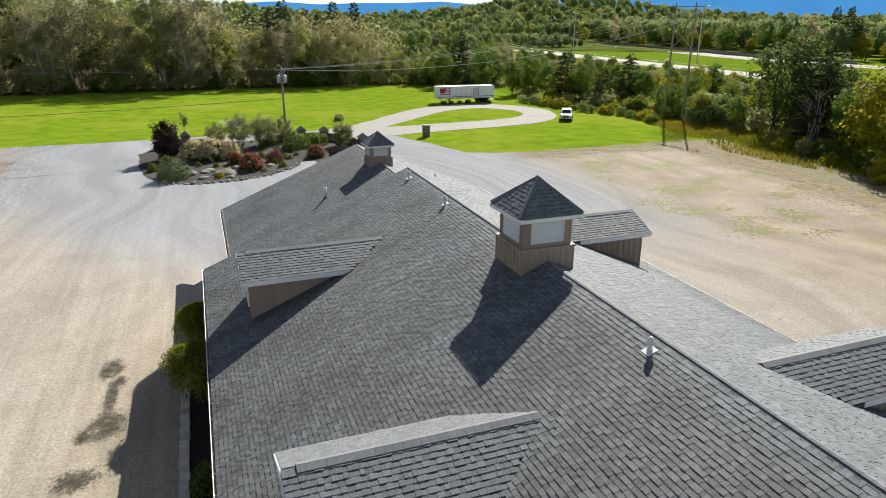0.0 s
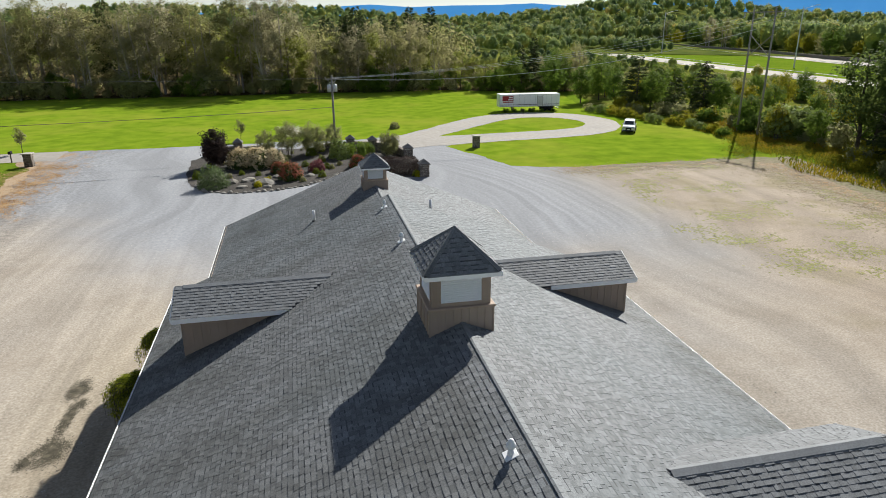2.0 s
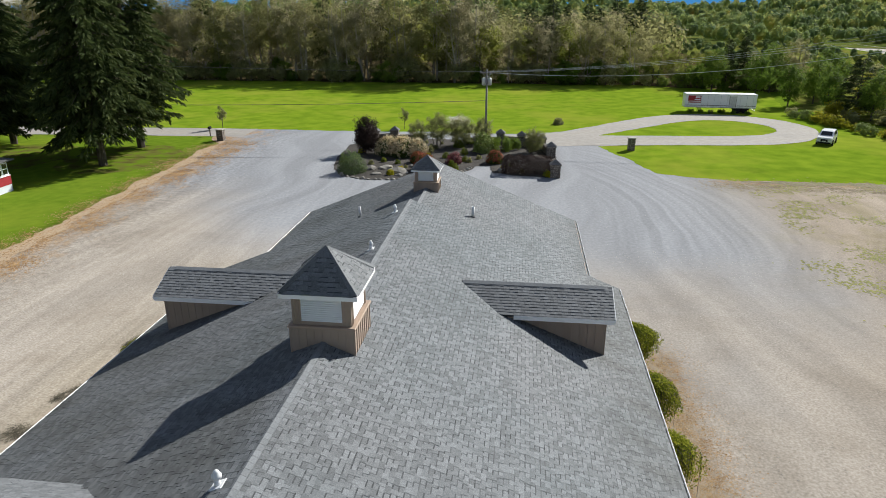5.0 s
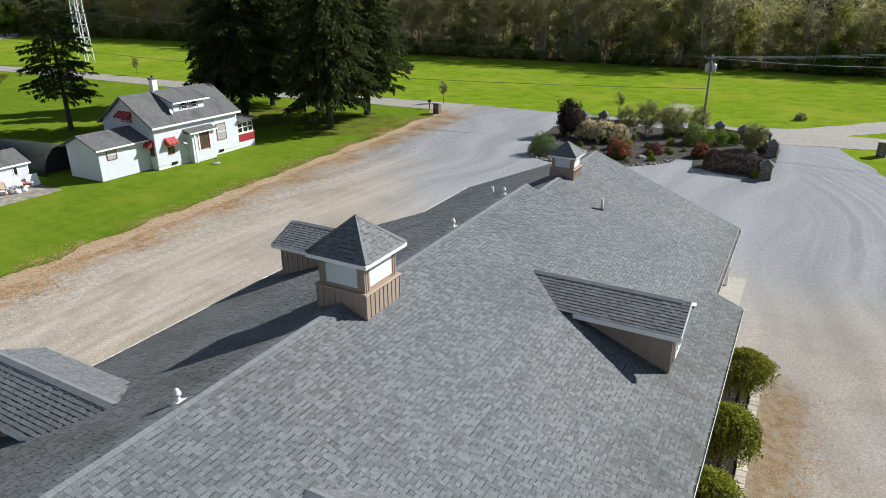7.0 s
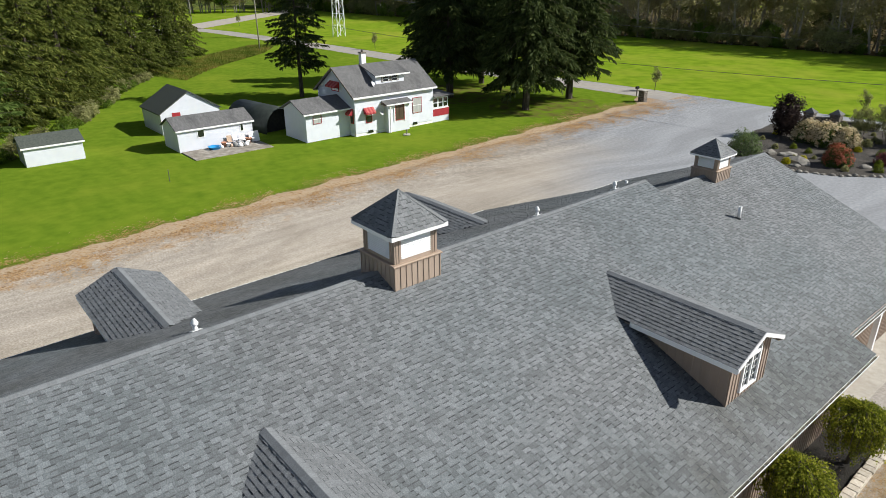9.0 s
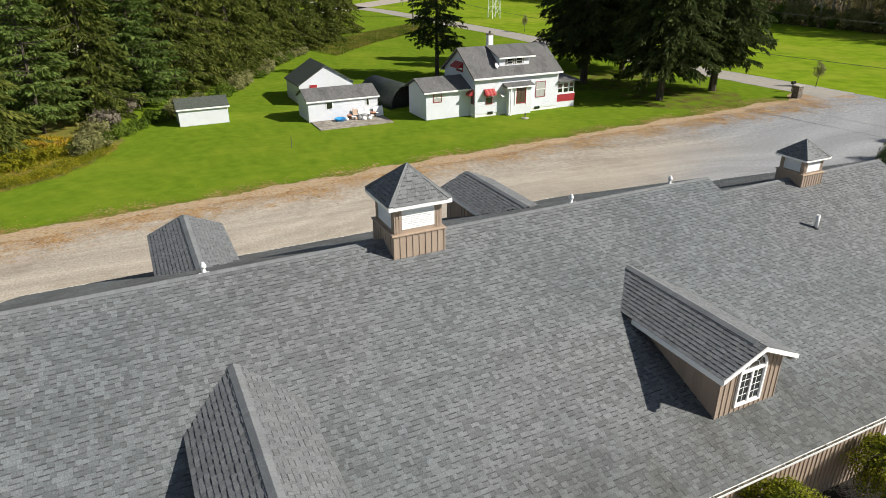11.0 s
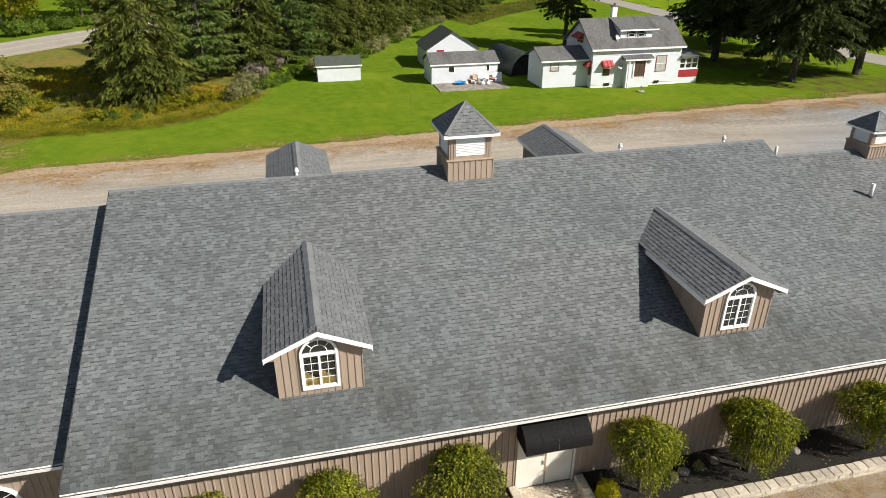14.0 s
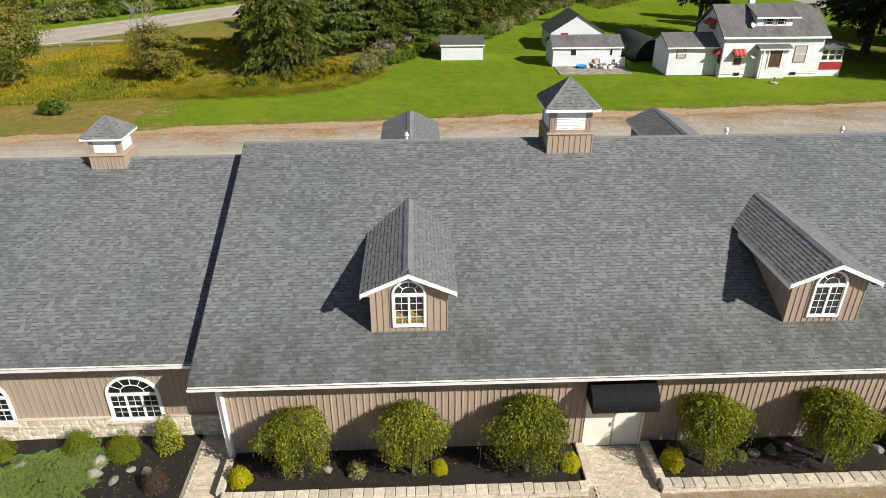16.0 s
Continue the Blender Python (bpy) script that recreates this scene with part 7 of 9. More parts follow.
single("patio", Geo().soft_box(-50.5, -46.6, 9.9, 18.1, 0.0, 0.09, 0.03), surface("patio_concrete", [(0.20, 0.175, 0.145), (0.30, 0.27, 0.23), (0.40, 0.37, 0.33)], 1.6, 0.95, 0.5, 40, stain=(0.13, 0.11, 0.085), stain_scale=0.6, stain_amount=0.7, detail=8), "stained concrete patio slab", "patio", kind="structure")
# quonset shelter
q = thing("arch_shelter", (-57.5, 21.6, 0), "dark green arched fabric shelter", "shelter")
n = 12
arc = [(2.2 * math.cos(math.pi * k / n), 2.7 * math.sin(math.pi * k / n) ** 0.8) for k in range(n + 1)]
ia = [(a * 0.97, b * 0.97) for a, b in arc][::-1]
part("cover", Geo().prism([(b0, b1) for b0, b1 in arc + ia], "x", -3.2, 5.0).moved(pose(0, 0, 0, 0, 0, 8)), surface("green_fabric", [(0.025, 0.032, 0.028), (0.04, 0.048, 0.042)], 2, 0.5), q, "", True)
part("end_wall", Geo().prism([(a * 0.96, b * 0.96) for a, b in arc], "x", -3.15, -3.1).moved(pose(0, 0, 0, 0, 0, 8)), M_DARKIN, q)
part("inner_wall", Geo().prism([(a * 0.96, b * 0.96) for a, b in arc], "x", 4.2, 4.25).moved(pose(0, 0, 0, 0, 0, 8)), M_DARKIN, q)
# patio clutter
pool = thing("paddling_pool", (-49.6, 13.0, 0.09), "small blue plastic paddling pool", "pool")
part("tub", Geo().lathe(0, 0, [(0.5, 0), (0.62, 0.26), (0.66, 0.28), (0.6, 0.28), (0.48, 0.05), (0.0, 0.05)], 18), M_BLUE, pool, "", True)

def patio_chair(x, y, rz, mat, label):
    c = thing("patio_chair", (x, y, 0.09), label, "chair", "patio chairs", rz)
    part("seat", Geo().soft_box(-0.26, 0.26, -0.26, 0.26, 0.40, 0.45, 0.02), mat, c)
    part("backrest", Geo().soft_box(-0.26, 0.26, -0.03, 0.02, 0.0, 0.55, 0.02).moved(pose(0, 0.26, 0.44, -12)), mat, c)
    for a in (-0.23, 0.23):
        for b in (-0.23, 0.23):
            part("leg", Geo().tube([(a, b, 0), (a * 0.95, b * 0.95, 0.41)], 0.02, 6), mat, c)
    return c


patio_chair(-50.0, 14.9, 80, M_BUFF, "tan folding patio chair by the shed")
patio_chair(-50.0, 15.6, 95, M_WHITE, "white plastic patio chair by the shed")
patio_chair(-49.9, 16.3, 70, M_WHITE, "white plastic patio chair by the shed")
patio_chair(-49.9, 17.4, 110, M_WHITE, "white plastic patio chair by the shed")
tb = thing("patio_table", (-49.4, 15.9, 0.09), "small round white patio table", "table")
part("tabletop", Geo().lathe(0, 0, [(0.42, 0.66), (0.45, 0.69), (0.42, 0.71), (0, 0.71)], 16), M_WHITE, tb)
for k in range(3):
    part("leg", Geo().tube([(0.3 * math.cos(k * 2.1), 0.3 * math.sin(k * 2.1), 0), (0.12 * math.cos(k * 2.1), 0.12 * math.sin(k * 2.1), 0.67)], 0.02, 6), M_WHITE, tb)

# pots, bags and bins heaped on the patio
M_TERRACOTTA = surface("terracotta", [(0.42, 0.2, 0.12), (0.52, 0.28, 0.19)], 6, 0.8)
M_GREYBAG = surface("grey_plastic", [(0.22, 0.22, 0.22), (0.34, 0.34, 0.33)], 5, 0.5)
for i, (x, y, s_) in enumerate(((-49.95, 14.2, 0.3), (-49.5, 14.5, 0.24), (-49.9, 16.9, 0.34), (-49.3, 16.6, 0.22))):
    pt = thing("flower_pot", (x, y, 0.09), "terracotta flower pot standing on the patio", "flower pot", "flower pots")
    part("pot", Geo().lathe(0, 0, [(s_ * 0.6, 0), (s_ * 0.9, s_ * 1.3), (s_, s_ * 1.3), (s_, s_ * 1.55), (s_ * 0.85, s_ * 1.55), (s_ * 0.7, s_ * 1.3), (0, s_ * 1.3)], 14), M_TERRACOTTA if i % 2 == 0 else M_WHITE, pt, "", True)


def sack(x, y, size, mat, label, seed):
    """A slumped plastic sack, tied at the neck."""
    bm = bmesh.new()
    bmesh.ops.create_icosphere(bm, subdivisions=3, radius=1)
    for v in bm.verts:
        k = 1 + 0.16 * noise.noise(v.co * 2.2 + Vector((seed, 0, 0))) + 0.07 * noise.noise(v.co * 6 + Vector((0, seed, 0)))
        z = v.co.z * k
        pinch = 0.35 if z > 0.85 else 1.0
        v.co = Vector((v.co.x * k * pinch, v.co.y * k * pinch, max(z, -0.55) + 0.55 + (0.2 if z > 0.85 else 0)))
    me = bpy.data.meshes.new("sack")
    bm.to_mesh(me)
    bm.free()
    ob = single("plastic_sack", me, mat, label, "sack", "sacks on the patio", "", True)
    ob.matrix_basis = pose(x, y, 0.09, 0, 0, seed * 40) @ Matrix.Diagonal((size, size * 0.85, size * 0.8, 1))


for i, (x, y, f, m) in enumerate(((-49.2, 15.1, 0.36, M_GREYBAG), (-48.9, 15.5, 0.3, M_WHITE), (-49.3, 14.75, 0.26, M_BUFF), (-48.95, 16.2, 0.28, M_WHITE), (-49.5, 13.7, 0.25, M_WHITE))):
    sack(x, y, f, m, "slumped pale plastic sack on the patio", i + 1)
lean = thing("leaning_board", (-50.2, 17.75, 0.09), "white board leaning against the shed", "board")
part("panel", Geo().soft_box(-0.03, 0.03, -0.45, 0.45, 0, 1.1, 0.01).moved(pose(0.25, 0, 0, 0, -16, 0)), M_WHITE, lean)

# ---------------------------------------------------------------- beds along the hall
def stone_run(parent, x0, x1, y0, y1, courses, seed, cap=0.36):
    """A low wall of cut stones along y, piece by piece, with cap stones."""
    r = random.Random(seed)
    z = 0.0
    for c in range(courses):
        y = y0
        h = 0.13
        while y < y1 - 0.05:
            w = min(r.uniform(0.2, 0.42), y1 - y)
            o = r.uniform(-0.012, 0.012)
            part("stone", Geo().soft_box(x0 + 0.03 + o, x1 - 0.03 + o, y + 0.005, y + w - 0.005, z, z + h - 0.006, 0.015), M_BEDSTONE, parent)
            y += w
        z += h
    y = y0
    while y < y1 - 0.05:
        w = min(r.uniform(cap * 0.8, cap * 1.15), y1 - y)
        o = r.uniform(-0.02, 0.02)
        part("cap_stone", Geo().soft_box(x0 + o, x1 + o, y + 0.006, y + w - 0.006, z, z + 0.09 + r.uniform(-0.006, 0.006), 0.018), M_BEDSTONE, parent)
        y += w


def stone_cross(parent, x0, x1, y0, y1, courses, seed):
    """The same along x."""
    r = random.Random(seed)
    z = 0.0
    for c in range(courses + 1):
        x = x0
        h = 0.13 if c < courses else 0.09
        while x < x1 - 0.05:
            w = min(r.uniform(0.25, 0.4), x1 - x)
            part("stone" if c < courses else "cap_stone", Geo().soft_box(x + 0.005, x + w - 0.005, y0, y1, z, z + h - 0.005, 0.016), M_BEDSTONE, parent)
            x += w
        z += h


for k, (y0, y1) in enumerate(((-12.55, -0.95), (1.42, 14.6))):
    bed = thing("bed_wall", (0, 0, 0), "low cut-stone wall round the mulch bed", "garden wall", "bed walls")
    stone_run(bed, 11.42, 11.8, y0, y1, 2, 70 + k)
    if k == 0:
        stone_cross(bed, 9.75, 11.4, -0.97, -0.66, 2, 80)
        stone_cross(bed, 9.95, 11.4, -12.75, -12.5, 2, 82)
    else:
        stone_cross(bed, 9.75, 11.4, 1.33, 1.62, 2, 81)
bedw = thing("bed_wall", (0, 0, 0), "low cut-stone wall round the mulch bed", "garden wall", "bed walls")
stone_run(bedw, -11.85, -11.5, -12.5, 11.6, 2, 90, 0.5)


def lumpy(name, x0, x1, y0, y1, z, amp, step, seed):
    """A soft uneven bed of mulch."""
    nx, ny = max(2, int((x1 - x0) / step)), max(2, int((y1 - y0) / step))
    v = [(x0 + (x1 - x0) * i / nx, y0 + (y1 - y0) * j / ny, z + amp * noise.noise((i * step * 0.9, j * step * 0.9, seed)) + amp * 0.5 * noise.noise((i * step * 3, j * step * 3, seed))) for j in range(ny + 1) for i in range(nx + 1)]
    f = [(j * (nx + 1) + i, j * (nx + 1) + i + 1, (j + 1) * (nx + 1) + i + 1, (j + 1) * (nx + 1) + i) for j in range(ny) for i in range(nx)]
    return Geo().add(v, f)


for x0, x1, y0, y1 in ((9.66, 11.45, -12.5, -0.9), (9.66, 11.45, 1.55, 14.5), (-11.6, -9.66, -12.4, 11.5)):
    single("mulch_bed", lumpy("mulch_bed", x0, x1, y0, y1, 0.24, 0.05, 0.16, 3), M_MULCH, "black bark mulch in the stone-edged bed", "mulch bed", "mulch beds", "structure", True)
single("mulch_bed", lumpy("mulch_bed", 8.52, 15.0, -25.5, -13.95, 0.08, 0.06, 0.2, 5), M_MULCH, "black bark mulch beside the stone-faced wing", "mulch bed", "mulch beds", "structure", True)

# paved ways
path = single("door_path", Geo().box(9.66, 11.95, -0.66, 1.33, 0.0, 0.035), M_MORTAR, "tan block paving before the double door", "path", kind="structure")
pm = {}
for k in range(3):
    me = Geo().soft_box(-0.098, 0.098, -0.048, 0.048, 0, 0.03 + 0.003 * k, 0.006).mesh("paver")
    me.materials.append(M_PAVER)
    pm[k] = me
r5 = random.Random(55)
j = 0
x = 9.72
while x < 11.95:
    y = -0.62 + (0.1 if j % 2 else 0)
    while y < 1.28:
        ob = new("paver", pm[r5.randrange(3)])
        ob.parent = path
        ob.matrix_basis = pose(x, y + 0.05, 0.033, 0, 0, 90 + r5.uniform(-1, 1))
        y += 0.203
    x += 0.103
    j += 1
# keep the bricks' long side along y
single("side_path", Geo().soft_box(8.55, 12.0, -13.85, -12.8, 0.0, 0.04, 0.01), M_MORTAR, "tan paver side path between beds", "path", kind="structure")
side = bpy.data.objects["side_path"]
for j in range(32):
    for i in range(5):
        ob = new("paver", pm[r5.randrange(3)])
        ob.parent = side
        ob.matrix_basis = pose(8.66 + 0.104 * j, -13.72 + 0.2 * i + (0.1 if j % 2 else 0), 0.036, 0, 0, 90 + r5.uniform(-1, 1))


# ---------------------------------------------------------------- plants of the beds
def weeping(seed, R=1.2, H=2.55, low=0.65):
    """A grafted weeping tree: a mop of hanging leafy strands on a short trunk."""
    r = np.random.default_rng(seed)
    pos, nor = [], []
    twig = Geo()
    lop = [1 + 0.2 * math.sin(k * 1.7 + seed) + 0.1 * math.sin(k * 3.1 + 2 * seed) for k in range(12)]
    hem = [0.35 * math.sin(k * 2.3 + seed) for k in range(12)]
    for i in range(560):
        a = r.uniform(0, math.tau)
        reach = R * math.sqrt(r.uniform(0.02, 1)) * lop[int(a / math.tau * 12) % 12] * r.uniform(0.85, 1.08)
        m = 34
        t = np.sort(r.uniform(0.05, 1, m))
        end = low + hem[int(a / math.tau * 12) % 12] + r.uniform(-0.2, 0.6) + 0.3 * (1 - reach / R)
        top = H - 0.18 * r.uniform(0, 1) - 0.35 * (reach / R) ** 2
        rad = reach * np.minimum(1, (t / 0.38)) ** 0.8 * (1 + 0.05 * np.sin(9 * t + a))
        rad = rad * (1 - 0.38 * np.maximum(0, (t - 0.45) / 0.55) ** 1.6)
        z = np.where(t < 0.38, top - 0.25 * (1 - t / 0.38) * 0 + 0.12 * np.sin(t / 0.38 * math.pi), top - (top - end) * ((t - 0.38) / 0.62) ** 1.1)
        p = np.stack([np.cos(a) * rad, np.sin(a) * rad, z], 1) + r.normal(size=(m, 3)) * 0.035
        pos.append(p)
        run = np.gradient(np.stack([np.cos(a) * rad, np.sin(a) * rad, z], 1), axis=0)
        nor.append(run / (np.linalg.norm(run, axis=1, keepdims=True) + 1e-9))
        if i % 5 == 0:
            pts = [(math.cos(a) * reach * f, math.sin(a) * reach * f, top + 0.1 * math.sin(f * 3)) for f in (0.05, 0.5, 0.98)]
            twig.tube(pts + [(math.cos(a) * reach, math.sin(a) * reach, end + 0.2)], [0.02, 0.014, 0.01, 0.005], 4)
    twig.tube([(0, 0, -0.1), (0.04, 0.02, 0.6), (0.0, 0.03, 1.3), (0, 0, H - 0.25)], [0.085, 0.07, 0.07, 0.05], 8)
    c, d = np.concatenate(pos), np.concatenate(nor)
    d = d + 0.42 * r.normal(size=d.shape) - np.array([0, 0, 0.25])
    d /= np.linalg.norm(d, axis=1, keepdims=True)
    w = np.cross(d, r.normal(size=d.shape))
    w /= np.linalg.norm(w, axis=1, keepdims=True) + 1e-9
    size = r.uniform(0.05, 0.11, len(c))[:, None]
    q = np.stack([c, c + d * size * 0.45 - w * size * 0.26, c + d * size, c + d * size * 0.5 + w * size * 0.26], 1)
    tm = twig.mesh("trunk")
    tm.materials.append(M_BARK)
    cm = quads_mesh("crown", q)
    cm.materials.append(L_WEEP)
    return tm, cm


MOPS = [weeping(301, 1.15, 2.5, 0.7), weeping(302, 1.25, 2.5, 0.65), weeping(303, 1.1, 2.6, 0.75)]
for i, (x, y, f, k) in enumerate(((10.75, -10.15, 0.98, 0), (10.75, -6.55, 1.0, 2), (10.8, -2.8, 1.05, 1), (10.8, 3.15, 1.0, 2), (10.85, 7.15, 1.05, 0), (10.95, 11.9, 1.0, 1),
                                  (-10.95, 12.4, 0.95, 0), (-11.0, 7.7, 1.05, 1), (-10.9, -3.2, 1.0, 2), (-10.9, -8.0, 1.0, 0))):
    plant("weeping_tree", MOPS[k], x, y, 0.22, f, 70 * i % 360, "small weeping tree with hanging yellow-green leaves in mulch", "tree", "weeping trees by the hall")


def round_shrub(seed, w, h, leaf, leaves, dense=1.0, box=False):
    """A clipped or loose low shrub of small leaves with short stems."""
    r = np.random.default_rng(seed)
    n = int(900 * dense)
    d = r.normal(size=(n, 3))
    d /= np.linalg.norm(d, axis=1, keepdims=True)
    if box:
        d = np.sign(d) * np.abs(d) ** 0.45
        d /= np.maximum(1, np.abs(d).max(axis=1, keepdims=True))
    d[:, 2] = np.abs(d[:, 2]) * np.where(r.uniform(size=n) < 0.85, 1, 0.3)
    rad = r.uniform(0.72, 1.05, (n, 1)) * (1 + 0.12 * np.sin(d[:, :1] * 5 + seed) * np.cos(d[:, 1:2] * 4))
    p = d * rad * np.array([w / 2, w / 2, h])
    q = leaf_quads(p, leaf, r, 0.2, normals=d)
    g = Geo()
    for k in range(6):
        a = k * 1.05
        g.tube([(0, 0, -0.05), (math.cos(a) * w * 0.2, math.sin(a) * w * 0.2, h * 0.5), (math.cos(a) * w * 0.32, math.sin(a) * w * 0.32, h * 0.8)], [0.02, 0.015, 0.008], 4)
    tm = g.mesh("stems")
    tm.materials.append(M_BARK)
    cm = quads_mesh("leaves", q)
    cm.materials.append(leaves)
    return tm, cm


def shrub(name, meshes, x, y, z, label, group="", scale=1.0, rz=0.0, sx=1.0):
    ob = new(name)
    ob.matrix_basis = pose(x, y, z, 0, 0, rz) @ Matrix.Diagonal((scale * sx, scale, scale, 1))
    tagged(ob, label, "shrub", group)
    for nm, me in zip(("stems", "leaves"), meshes):
        part(nm, me, None, ob)
    return ob


L_BOX = foliage("leaves_boxwood", [(0.06, 0.095, 0.009), (0.14, 0.185, 0.015), (0.29, 0.30, 0.03)], 0.7, 0.2, 0.35)
GOLD = round_shrub(401, 0.75, 0.55, 0.042, L_GOLD, 2.6)
LOW = round_shrub(402, 0.55, 0.4, 0.07, L_OLIVE, 0.5)
for i, (x, y, f) in enumerate(((10.9, -12.1, 1.0), (10.7, -1.35, 0.95), (10.75, 2.05, 1.1), (10.7, -5.65, 0.75))):
    shrub("golden_shrub", GOLD, x, y, 0.24, "small bright golden shrub in black mulch", "golden shrubs", f, 50 * i)
for i, (x, y, f) in enumerate(((10.7, -8.35, 1.2), (10.6, 4.45, 0.8), (10.4, 7.75, 0.7), (10.35, 5.6, 0.7))):
    shrub("low_shrub", LOW, x, y, 0.24, "small dull green shrub in black mulch", "low shrubs", f, 50 * i)
shrub("round_shrub", round_shrub(403, 1.15, 0.8, 0.09, L_GREEN), 10.3, 15.2, 0.05, "dark round clipped shrub at the bed end", "", 1.0)
shrub("round_shrub", round_shrub(404, 1.3, 1.0, 0.09, L_GREEN), -10.9, 1.9, 0.24, "dark round clipped shrub beside the hall", "", 1.0)
BALL = round_shrub(405, 1.15, 0.9, 0.04, L_BOX, 5.0)
shrub("boxwood", BALL, 9.35, -16.35, 0.1, "round green boxwood before the stone base", "boxwoods", 0.92)
shrub("boxwood", BALL, 9.15, -17.95, 0.1, "round green boxwood before the stone base", "boxwoods", 0.9, 80)
shrub("boxwood", BALL, 9.3, -20.6, 0.1, "round green boxwood before the stone base", "boxwoods", 0.85, 130)
shrub("bronze_shrub", round_shrub(406, 0.95, 1.35, 0.055, L_WEEP, 2.4), 9.1, -14.95, 0.1, "upright bronze-green shrub by the wall")
shrub("red_barberry", round_shrub(407, 0.8, 0.65, 0.04, L_BROWN, 1.8), 10.9, -14.8, 0.1, "dark brown-red barberry in mulch")


def mat_juniper(seed, pts, h, leaves):
    r = np.random.default_rng(seed)
    pos = []
    for x, y, rad in pts:
        n = int(9000 * rad * rad)
        a, d = r.uniform(0, math.tau, n), np.sqrt(r.uniform(0, 1, n)) * rad
        d = d * (1 + 0.22 * np.sin(5 * a + x * 3) + 0.12 * np.sin(11 * a + y * 5))
        z = h * np.maximum(0.15, 1 - (d / rad) ** 2 * 0.8) * r.uniform(0.4, 1.1, n) * (1 + 0.35 * np.sin(d * 14 + 3 * a) * np.cos(9 * a))
        pos.append(np.stack([x + np.cos(a) * d, y + np.sin(a) * d, z], 1))
    return quads_mesh("juniper", leaf_quads(np.concatenate(pos), 0.05, r, 0.5, aspect=0.5))


L_JUNIPER = foliage("leaves_juniper", [(0.11, 0.17, 0.04), (0.21, 0.30, 0.08), (0.35, 0.43, 0.15)], 0.5, 0.1, 0.35)
jn = thing("spreading_juniper", (10.3, -18.7, 0.1), "pale green spreading juniper mat over mulch", "shrub")
part("foliage", mat_juniper(9, [(0, 0, 1.3), (0.6, -1.3, 1.2), (-0.5, 1.1, 0.9), (0.9, 0.9, 1.0), (0.2, -2.6, 1.0)], 0.3, L_JUNIPER), L_JUNIPER, jn)


def boulder_mesh(seed, flat=0.5, sub=2):
    bm = bmesh.new()
    bmesh.ops.create_icosphere(bm, subdivisions=sub, radius=1)
    for v in bm.verts:
        k = 1 + 0.28 * noise.noise(v.co * 1.3 + Vector((seed, 0, 0))) + 0.1 * noise.noise(v.co * 4 + Vector((seed, 3, 0)))
        v.co = Vector((v.co.x * k, v.co.y * k, v.co.z * k * flat))
    me = bpy.data.meshes.new("boulder")
    bm.to_mesh(me)
    bm.free()
    me.materials.append(M_ROCK)
    return me


ROCKS = [boulder_mesh(k * 7.3, f) for k, f in ((1, 0.45), (2, 0.6), (3, 0.35), (4, 0.7))]


def rock(x, y, z, size, k, rz, label="grey weathered field boulder in mulch", group="boulders"):
    ob = new("boulder", ROCKS[k])
    ob.matrix_basis = pose(x, y, z, 0, 0, rz) @ Matrix.Diagonal((size, size * 0.75, size, 1))
    return tagged(ob, label, "boulder", group)


for i, (x, y, s) in enumerate(((10.55, -16.3, 0.2), (10.2, -15.35, 0.22), (10.1, -15.9, 0.17), (9.8, -17.1, 0.35), (10.5, -9.35, 0.2), (10.4, 5.0, 0.25), (10.2, 6.3, 0.22), (10.4, 9.3, 0.25), (10.2, 13.4, 0.3), (9.9, -19.6, 0.3), (9.75, -17.35, 0.3), (10.25, -17.05, 0.28))):
    rock(x, y, 0.24 if y > -13 else 0.1, s, i % 4, 57 * i)

# ---------------------------------------------------------------- entrance garden
GARDEN = [(-16.6, 58), (-15.2, 53), (-13.6, 50.2), (-10.5, 48.8), (-6.6, 49.2), (-3.6, 50.8), (-0.9, 53.4), (0.2, 56.2), (2.0, 56.8), (2.4, 53.6), (4.5, 52.4), (9.3, 51.6), (9.6, 60), (9.6, 67.5), (7.5, 70.2), (3, 72.4), (-4, 72.4), (-10, 72.2), (-15, 71.8), (-17.2, 67)]
M_GARDENSOIL = surface("garden_mulch", [(0.022, 0.019, 0.016), (0.045, 0.039, 0.033), (0.09, 0.08, 0.068)], 14, 0.95, 1.0, 30, stain=(0.13, 0.115, 0.1), stain_scale=0.5, stain_amount=0.5, bump_dist=0.04)
single("garden_bed", rough_sheet("garden_bed", GARDEN, 0.06, 0.6, 0.25, 11), M_GARDENSOIL, "dark mulch of the entrance garden", "garden bed", kind="structure")
gp = random.Random(91)
edge = [(-15.0, 53), (-13.6, 50.2), (-10.5, 48.9), (-6.6, 49.2), (-3.6, 50.8), (-0.9, 53.4), (0.1, 56.0)]
for x, y in along(edge, 0.62, 0.12, 19):
    rock(x, y, 0.06, gp.uniform(0.2, 0.34), gp.randrange(4), gp.uniform(0, 360), "pale round edging stone of the garden", "edging stones")
for i, (x, y, s) in enumerate(((-8.0, 52.3, 1.2), (-9.7, 54.2, 0.9), (-11.3, 53.6, 0.8), (-6.6, 55.2, 0.7), (-5.8, 57, 0.8), (-10.2, 51.2, 0.6), (-3.2, 55.0, 0.6), (3.4, 54.6, 0.7), (5.0, 60.0, 0.9), (-7.6, 50.9, 0.5))):
    rock(x, y, 0.1, s, (0, 2)[i % 2], 40 * i, "broad flat boulder in the entrance garden", "garden boulders")


